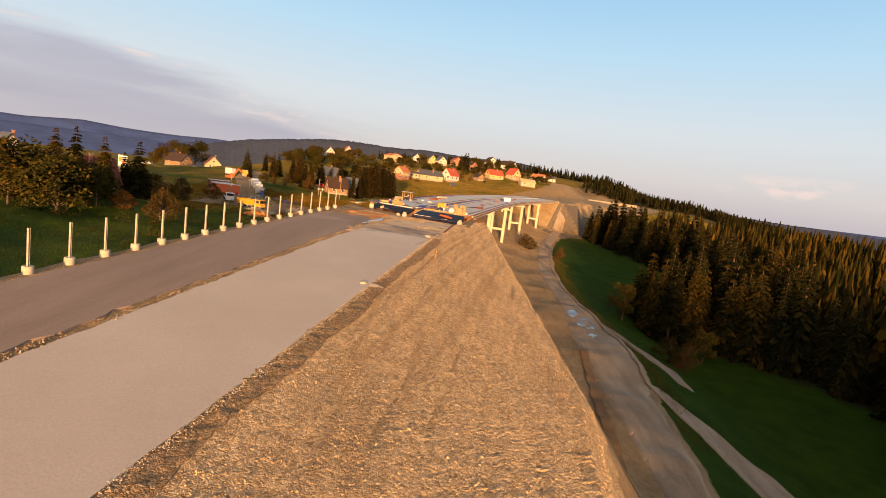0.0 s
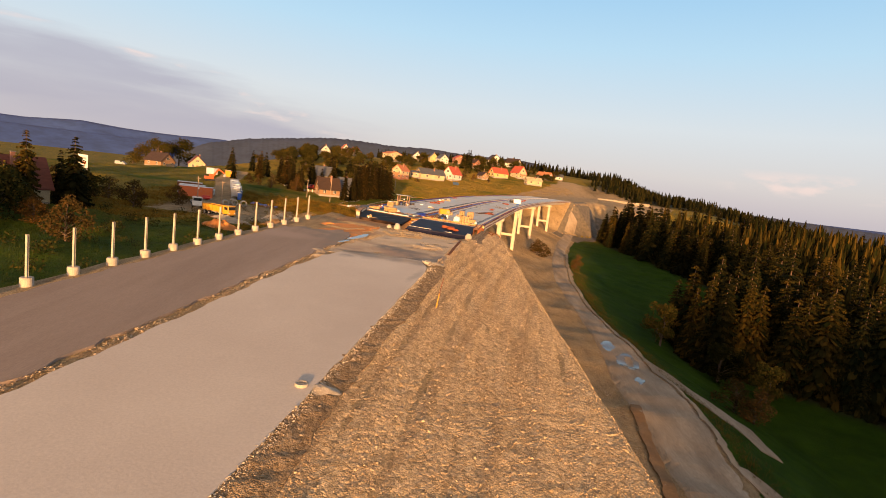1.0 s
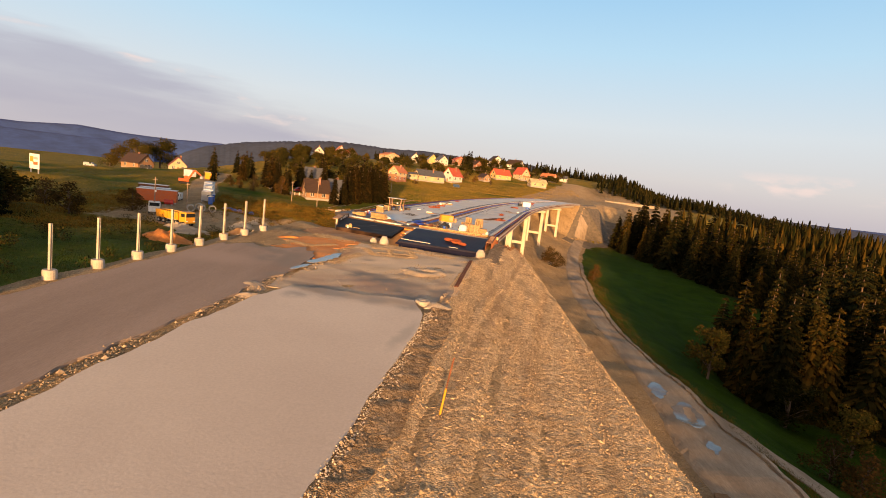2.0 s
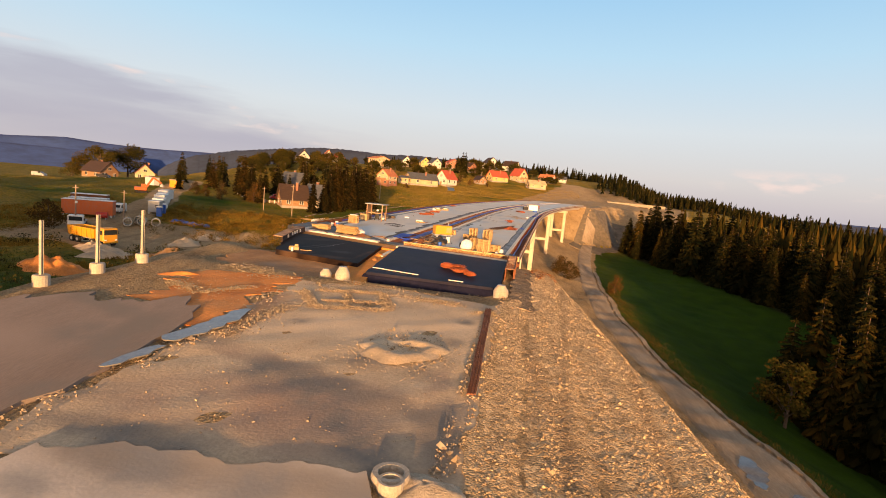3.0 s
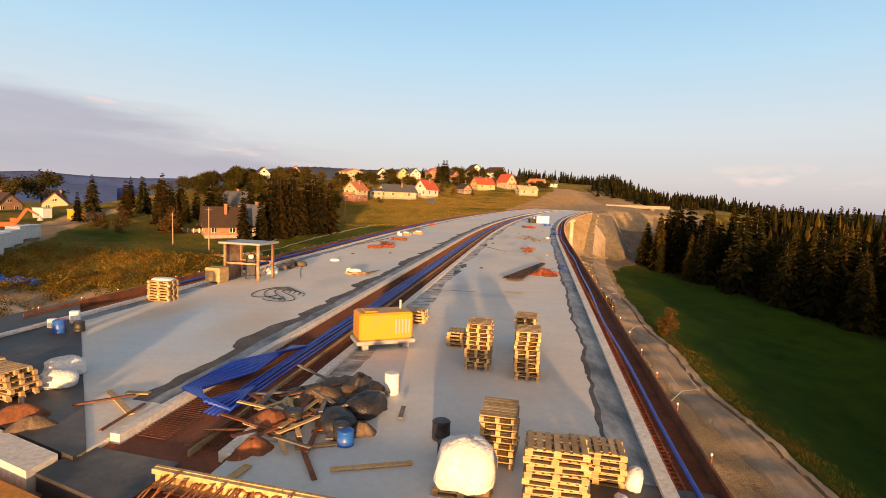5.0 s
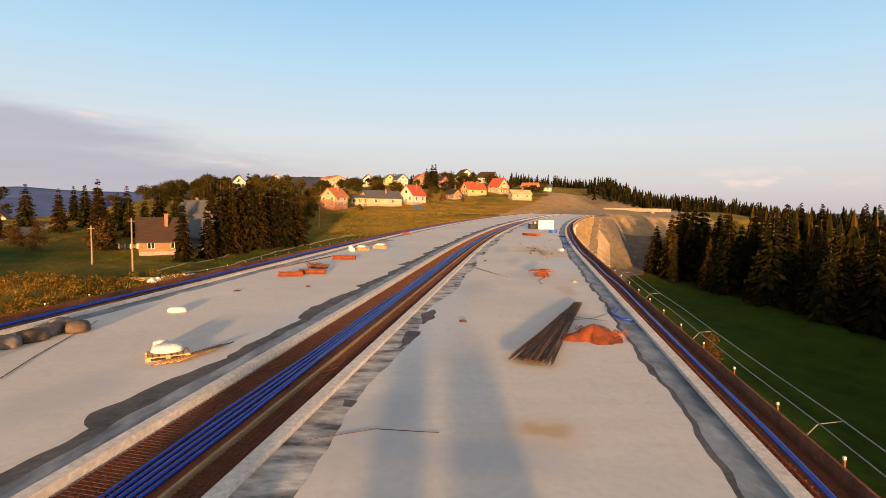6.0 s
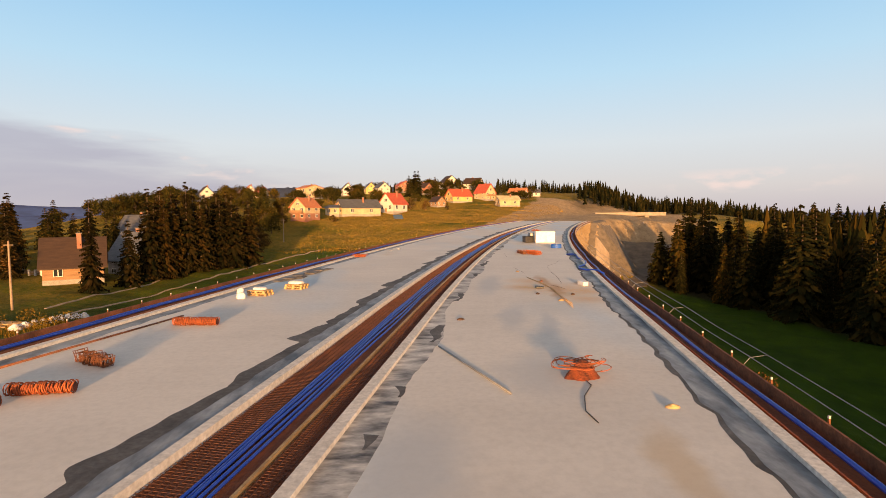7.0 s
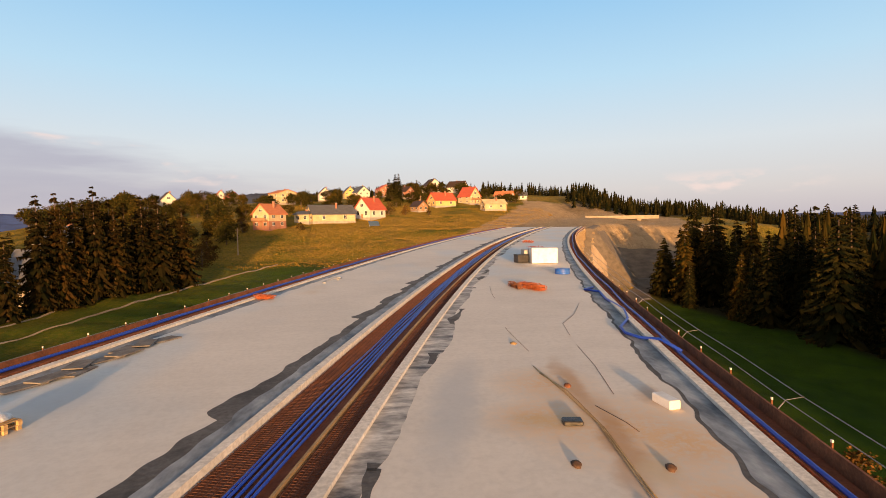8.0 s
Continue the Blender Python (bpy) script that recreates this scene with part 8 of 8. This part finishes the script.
shrub = broadleaf(on_land(-46, 86.5), 5.5, 2.6, 404, "rusty-leaved shrub in the rough grass", 1900, "shrubs", leaves("rusty_leaves", (0.035, 0.03, 0.010), (0.11, 0.06, 0.018)), "shrub", 0.1, 0.15)
rnd = random.Random(22)
spots = [(-76, 100), (-66, 96), (-82, 104), (-90, 108), (-64, 104), (-60, 99), (-94, 128), (-78, 136), (-70, 140), (-86, 96), (-72, 238), (-80, 244), (-86, 250), (-64, 246), (-30, 285), (-34, 300), (-38, 345), (-20, 352), (10, 420), (18, 425), (30, 432), (-98, 150), (-106, 164), (-70, 160), (-82, 150), (53, 106), (55, 103), (49, 205), (38, 212), (36, 216)]
spread(shrub, spots, [rnd.uniform(0.5, 1.1) for _ in spots], 37)

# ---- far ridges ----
# the blue of the distance haze is mixed into these base colours
HAZED_FAR = surface("hazed_far_ridge", (0.030, 0.068, 0.22), (0.038, 0.080, 0.25), 0.002, 8, 1.0, 0.0)
HAZED_MID = surface("hazed_wooded_ridge", (0.022, 0.036, 0.075), (0.036, 0.052, 0.10), 0.006, 9, 1.0, 0.0)


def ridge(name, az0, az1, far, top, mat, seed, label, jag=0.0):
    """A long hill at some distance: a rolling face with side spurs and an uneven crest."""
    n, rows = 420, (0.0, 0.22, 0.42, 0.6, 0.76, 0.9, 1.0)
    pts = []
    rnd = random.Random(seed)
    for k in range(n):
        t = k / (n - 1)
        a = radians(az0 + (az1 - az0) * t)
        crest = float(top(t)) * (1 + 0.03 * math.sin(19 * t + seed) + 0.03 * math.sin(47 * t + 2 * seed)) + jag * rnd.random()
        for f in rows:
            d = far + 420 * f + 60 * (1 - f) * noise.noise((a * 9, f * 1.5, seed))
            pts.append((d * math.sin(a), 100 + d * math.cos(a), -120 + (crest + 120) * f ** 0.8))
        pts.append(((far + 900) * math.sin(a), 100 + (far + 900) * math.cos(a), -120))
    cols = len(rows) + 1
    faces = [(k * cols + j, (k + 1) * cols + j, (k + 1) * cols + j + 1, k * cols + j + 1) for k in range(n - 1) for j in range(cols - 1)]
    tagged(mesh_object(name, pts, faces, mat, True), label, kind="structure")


ridge("backdrop", -75, 5, 3300, lambda t: np.interp(-75 + 80 * t, (-75, -50, -40, -36, -33, -28, -24, -20, -10, 5), (70, 75, 72, 92, 82, 76, 84, 60, 50, 40)), HAZED_FAR, 2, "far mountain ridge with blue haze in its colour")
ridge("backdrop", -29, 45, 1500, lambda t: np.interp(-29 + 74 * t, (-29, -28, -26, -22, -18, -15, -9, -4, 8, 16, 21, 28, 45), (-30, 0, 34, 62, 86, 98, 112, 112, 104, 80, 45, 15, 0)), HAZED_MID, 5, "wooded ridge behind the village, tinted with haze", 3.0)
ridge("backdrop", 20, 330, 3000, lambda t: 6 + 20 * abs(math.sin(5 * t)), HAZED_FAR, 7, "far ridge on the horizon with blue haze in its colour")

# ---- loose stone and grass ----
def scatter_stones(name, spots, sizes, mat, label, seed):
    """Angular stones, each a squashed six-pointed lump, half sunk in the ground."""
    rs = np.random.RandomState(seed)
    n = len(spots)
    base = np.array([(1, 0, 0), (-1, 0, 0), (0, 1, 0), (0, -1, 0), (0, 0, 1), (0, 0, -1)], float)
    v = base[None] * rs.uniform(0.55, 1.25, (n, 6, 1)) + rs.uniform(-0.25, 0.25, (n, 6, 3))
    a = rs.uniform(0, 6.283, n)
    c, s = np.cos(a), np.sin(a)
    x = v[..., 0] * c[:, None] - v[..., 1] * s[:, None]
    y = v[..., 0] * s[:, None] + v[..., 1] * c[:, None]
    z = v[..., 2] * rs.uniform(0.5, 0.9, n)[:, None]
    v = np.stack([x, y, z], -1) * sizes[:, None, None] + spots[:, None, :]
    tri = np.array([(0, 2, 4), (2, 1, 4), (1, 3, 4), (3, 0, 4), (2, 0, 5), (1, 2, 5), (3, 1, 5), (0, 3, 5)])
    f = (tri[None] + 6 * np.arange(n)[:, None, None]).reshape(-1, 3)
    return stuff(mesh_object(name, v.reshape(-1, 3), f.tolist(), mat), label, "stones")


def stone_material(name, dark, light):
    m, nodes, links, bsdf = material(name)
    g = nodes.new("ShaderNodeNewGeometry")
    links.new(ramp(nodes, links, g.outputs["Random Per Island"], [(0.0, dark), (1.0, light)]), bsdf.inputs["Base Color"])
    bsdf.inputs["Roughness"].default_value = 0.95
    return m


STONE = stone_material("gravel_stone", (0.30, 0.21, 0.12), (0.62, 0.46, 0.28))
RUBBLE = stone_material("rubble_stone", (0.20, 0.15, 0.10), (0.44, 0.35, 0.24))
WINDROW = stone_material("windrow_stone", (0.22, 0.165, 0.11), (0.42, 0.33, 0.235))
PALESTONE = stone_material("pale_stone", (0.36, 0.29, 0.21), (0.62, 0.53, 0.42))
GREYSTONE = stone_material("grey_stone", (0.17, 0.155, 0.14), (0.36, 0.325, 0.28))
rs = np.random.RandomState(8)
n = 150000
y = 2 + 109 * rs.rand(n) ** 1.25
u = 0.2 + 20.5 * rs.rand(n)
clump = wobble(u * 1.3, y * 0.25, 1.7, 3)
keep = (clump + rs.uniform(-0.8, 0.8, n) > 0.0) & (u < berm_edge(y) + 0.3) & ((y < 101) | (u > 2.4))
u, y = u[keep], y[keep]
x = rc(y) + u
sizes = rs.uniform(0.02, 0.056, len(u)) * (0.7 + 1.5 * rs.rand(len(u)) ** 6)
scatter_stones("slope_stones", np.stack([x, y, height(x, y) + slope_relief(y, u) + 0.01], 1), sizes, STONE, "coarse broken stone on the embankment slope", 1)
n = 9000
y = 2 + 95 * rs.rand(n)
side = rs.rand(n) < 0.5
u = np.where(side, -0.35 + np.abs(rs.normal(0, 0.35, n)), -12.4 + rs.normal(0, 0.34, n) + 0.25 * wobble(y, 0 * y, 7.0, 2))
lumpy = wobble(y, 0 * y, 4.0, 5) + rs.uniform(-0.8, 0.8, n) > -0.15
u, y, n = u[lumpy], y[lumpy], int(lumpy.sum())
edge_n = 5000
edge_y = 5 + 72 * rs.rand(edge_n)
edge_u = -0.25 + rs.normal(0, 0.20, edge_n)
edge_x = rc(edge_y) + edge_u
scatter_stones("edge_gravel", np.stack([edge_x, edge_y, height(edge_x, edge_y) + 0.12 + 0.10 * np.maximum(0, 1 - np.abs(edge_u + 0.25) / 0.35) * rs.rand(edge_n)], 1), rs.uniform(0.02, 0.06, edge_n), PALESTONE, "pale crushed stone along the slab edge", 12)
x = rc(y) + u
scatter_stones("windrow_stones", np.stack([x, y, height(x, y) + 0.06 + 0.1 * rs.rand(n)], 1), rs.uniform(0.02, 0.075, n) * (1 + 1.4 * (rs.rand(n) > 0.96)), WINDROW, "loose stones along the edge of the subbase", 2)
n = 7000
y = 77 + 36 * rs.rand(n)
u = -23 + 24.5 * rs.rand(n)
inside = (y + 0.3 * u > 97.5) & (u > -22.5) & (u < 0.3)
lump = wobble(u, y, 4.1, 9) + rs.uniform(-0.7, 0.7, n) > 0.1
u, y = u[~inside & lump], y[~inside & lump]
x = rc(y) + u
scatter_stones("fill_stones", np.stack([x, y, height(x, y) + 0.04], 1), rs.uniform(0.012, 0.045, len(u)) * (1 + 0.8 * (rs.rand(len(u)) > 0.95)), RUBBLE, "scattered stones on the trampled fill", 3)
ridges = [((-11.5, 99.6), (-6.5, 100.6), 0.9), ((-6.5, 100.4), (-0.5, 100.9), 0.8), ((-19.0, 103.0), (-14.5, 100.6), 0.7), ((-11.6, 97.4), (-9.6, 94.3), 0.22), ((-9.6, 94.3), (-5.7, 94.9), 0.25), ((-5.7, 94.9), (-6.9, 98.4), 0.22), ((-7.9, 94.6), (-8.9, 97.6), 0.16), ((-10.8, 97.9), (-6.9, 98.4), 0.22), ((-9.6, 95.6), (-5.9, 96.3), 0.15), ((-10.9, 94.2), (-11.4, 88.6), 0.35), ((-0.9, 96.0), (0.5, 96.4), 0.22), ((-6.3, 98.3), (-2.0, 97.4), 0.35), ((-19.5, 97.2), (-16.4, 95.2), 0.3), ((-16.4, 95.2), (-14.6, 97.4), 0.25), ((-4.6, 88.3), (-4.0, 90.2), 0.8), ((-3.9, 90.0), (-2.0, 88.2), 0.8), ((-3.6, 87.6), (-2.4, 89.0), 1.0)]
spots, sizes = [], []
for (ua, ya), (ub, yb), w in ridges:
    m = int(170 * math.hypot(ub - ua, yb - ya))
    w *= 1.9
    t = rs.rand(m)
    off = rs.normal(0, w * 0.5, m)
    u, y = ua + (ub - ua) * t + off, ya + (yb - ya) * t + rs.normal(0, w * 0.5, m)
    x = rc(y) + u
    spots.append(np.stack([x, y, height(x, y) + 0.05 + np.maximum(0, 0.12 - 0.2 * np.abs(off)) * rs.rand(m)], 1))
    sizes.append(rs.uniform(0.018, 0.055, m) * (1 + 1.0 * (rs.rand(m) > 0.95)))
scatter_stones("ridge_stones", np.concatenate(spots), np.concatenate(sizes), RUBBLE, "low ridges of broken stone on the fill", 9)
n = 2600
y = 60 + 150 * rs.rand(n)
u = np.interp(y, HAUL_Y, HAUL_IN) + 1.5 + rs.normal(0, 2.6, n)
x = rc(y) + u
scatter_stones("haul_road_stones", np.stack([x, y, height(x, y) + 0.15], 1), rs.uniform(0.03, 0.09, n), GREYSTONE, "loose stones along the haul road", 4)


def scatter_tufts(name, spots, tall, mat, label, seed):
    rs = np.random.RandomState(seed)
    n = len(spots)
    blades = 5
    a = rs.uniform(0, 6.283, (n, blades))
    lean = rs.uniform(0.15, 0.6, (n, blades)) * tall[:, None]
    h = rs.uniform(0.6, 1.1, (n, blades)) * tall[:, None]
    w = 0.05 * tall[:, None] * np.ones((n, blades))
    bx, by = spots[:, 0:1] + rs.uniform(-0.25, 0.25, (n, blades)), spots[:, 1:2] + rs.uniform(-0.25, 0.25, (n, blades))
    z = spots[:, 2:3] + 0 * a
    p0 = np.stack([bx - w * np.sin(a), by + w * np.cos(a), z], -1)
    p1 = np.stack([bx + w * np.sin(a), by - w * np.cos(a), z], -1)
    p2 = np.stack([bx + lean * np.cos(a), by + lean * np.sin(a), z + h], -1)
    v = np.stack([p0, p1, p2], 2).reshape(-1, 3)
    f = np.arange(len(v)).reshape(-1, 3)
    return stuff(mesh_object(name, v, f.tolist(), mat), label, "grass")


DRYGRASS = leaves("dry_grass", (0.09, 0.062, 0.010), (0.40, 0.21, 0.03))
HILLGRASS = leaves("hill_grass_blades", (0.15, 0.105, 0.012), (0.48, 0.27, 0.04))
VERGE = leaves("verge_grass_blades", (0.045, 0.045, 0.012), (0.15, 0.11, 0.03))
GREENGRASS = leaves("green_grass", (0.012, 0.024, 0.004), (0.05, 0.065, 0.012))
n = 42000
x, y = -92 + 66 * rs.rand(n), 125 + 84 * rs.rand(n)
u = x - rc(y)
track_x = np.interp(y, (140, 160, 190, 215, 250, 300), (-50, -60, -72, -80, -96, -110))
ok = (u < -30) & (np.abs(x - track_x) > 7) & ~((np.abs(x + 52) < 20) & (np.abs(y - 160) < 17)) & (wobble(x, y, 9, 2) + rs.uniform(-0.8, 0.8, n) > -0.3)
x, y = x[ok], y[ok]
scatter_tufts("dry_grass", np.stack([x, y, height(x, y)], 1), rs.uniform(0.2, 0.65, len(x)), DRYGRASS, "tall dry yellow-green grass on the slope", 5)
n = 22000
x, y = -80 + 56 * rs.rand(n), 20 + 115 * rs.rand(n)
u = x - rc(y)
ok = (u < -26.0) & (wobble(x, y, 8, 4) + rs.uniform(-0.9, 0.9, n) > -0.1)
x, y = x[ok], y[ok]
scatter_tufts("green_grass", np.stack([x, y, height(x, y)], 1), rs.uniform(0.15, 0.45, len(x)), GREENGRASS, "rough green grass below the barrier posts", 6)
n = 3500
y = 60 + 150 * rs.rand(n)
u = np.interp(y, HAUL_Y, HAUL_OUT) + 1.6 + np.abs(rs.normal(0, 2.2, n))
x = rc(y) + u
scatter_tufts("verge_grass", np.stack([x, y, height(x, y)], 1), rs.uniform(0.2, 0.5, n), VERGE, "rough dry grass along the haul road verge", 7)
n = 60000
x, y = -60 + 170 * rs.rand(n), 285 + 190 * rs.rand(n)
u = x - rc(y)
ok = (u < -30) & (x > -60 + 0.1 * (y - 285)) & (wobble(x, y, 14, 6) + rs.uniform(-0.9, 0.9, n) > -0.3)
x, y = x[ok], y[ok]
scatter_tufts("hill_grass", np.stack([x, y, height(x, y)], 1), rs.uniform(0.2, 0.55, len(x)), HILLGRASS, "golden dry grass on the hillside below the houses", 8)


# scrub on the slope between the yard and the garden
def scatter_scrub(name, spots, sizes, mat, label, seed, leaves_each=80):
    rs = np.random.RandomState(seed)
    n = len(spots)
    d = rs.normal(0, 1, (n, leaves_each, 3))
    d /= np.linalg.norm(d, axis=2, keepdims=True)
    c = spots[:, None, :] + d * sizes[:, None, None] * np.array([1.0, 1.0, 0.7]) * rs.rand(n, leaves_each, 1) ** 0.4 + np.array([0, 0, 1.0]) * sizes[:, None, None] * 0.45
    a = rs.normal(0, 1, (n, leaves_each, 3))
    b = rs.normal(0, 1, (n, leaves_each, 3))
    a *= 0.12 * sizes[:, None, None] / np.linalg.norm(a, axis=2, keepdims=True)
    b *= 0.08 * sizes[:, None, None] / np.linalg.norm(b, axis=2, keepdims=True)
    v = np.stack([c - a, c - b, c + a, c + b], 2).reshape(-1, 3)
    return stuff(mesh_object(name, v, np.arange(len(v)).reshape(-1, 4).tolist(), mat), label, "scrub")


BANKSCRUB = leaves("bank_weeds", (0.03, 0.02, 0.006), (0.34, 0.13, 0.02))
SCRUB = leaves("scrub_leaves", (0.035, 0.034, 0.007), (0.21, 0.135, 0.022))
n = 1500
x, y = -100 + 72 * rs.rand(n), 160 + 52 * rs.rand(n)
u = x - rc(y)
track_x = np.interp(y, (140, 160, 190, 215, 250, 300), (-50, -60, -72, -80, -96, -110))
ok = (u < -36) & (x - track_x > 7) & (wobble(x, y, 13, 3) + rs.uniform(-0.8, 0.8, n) > -0.1)
x, y = x[ok], y[ok]
scatter_scrub("scrub", np.stack([x, y, height(x, y)], 1), rs.uniform(0.35, 1.25, len(x)), SCRUB, "rusty autumn scrub on the rough slope", 21)
n = 500
x, y = -110 + 80 * rs.rand(n), 60 + 85 * rs.rand(n)
ok = (x - rc(y) < -33) & (wobble(x, y, 15, 8) + rs.uniform(-0.6, 0.6, n) > 0.2)
x, y = x[ok], y[ok]
scatter_scrub("dark_scrub", np.stack([x, y, height(x, y)], 1), rs.uniform(0.5, 1.6, len(x)), LEAF, "dark green scrub in the field beside the embankment", 22)

n = 150
y = 110 + 16 * rs.rand(n)
u = 1.9 + 2.6 * rs.rand(n) + 0.12 * (y - 110)
x = rc(y) + u
scatter_scrub("bank_scrub", np.stack([x, y, height(x, y)], 1), rs.uniform(0.12, 0.4, n), BANKSCRUB, "rusty orange weeds on the rubble bank", 23, 50)
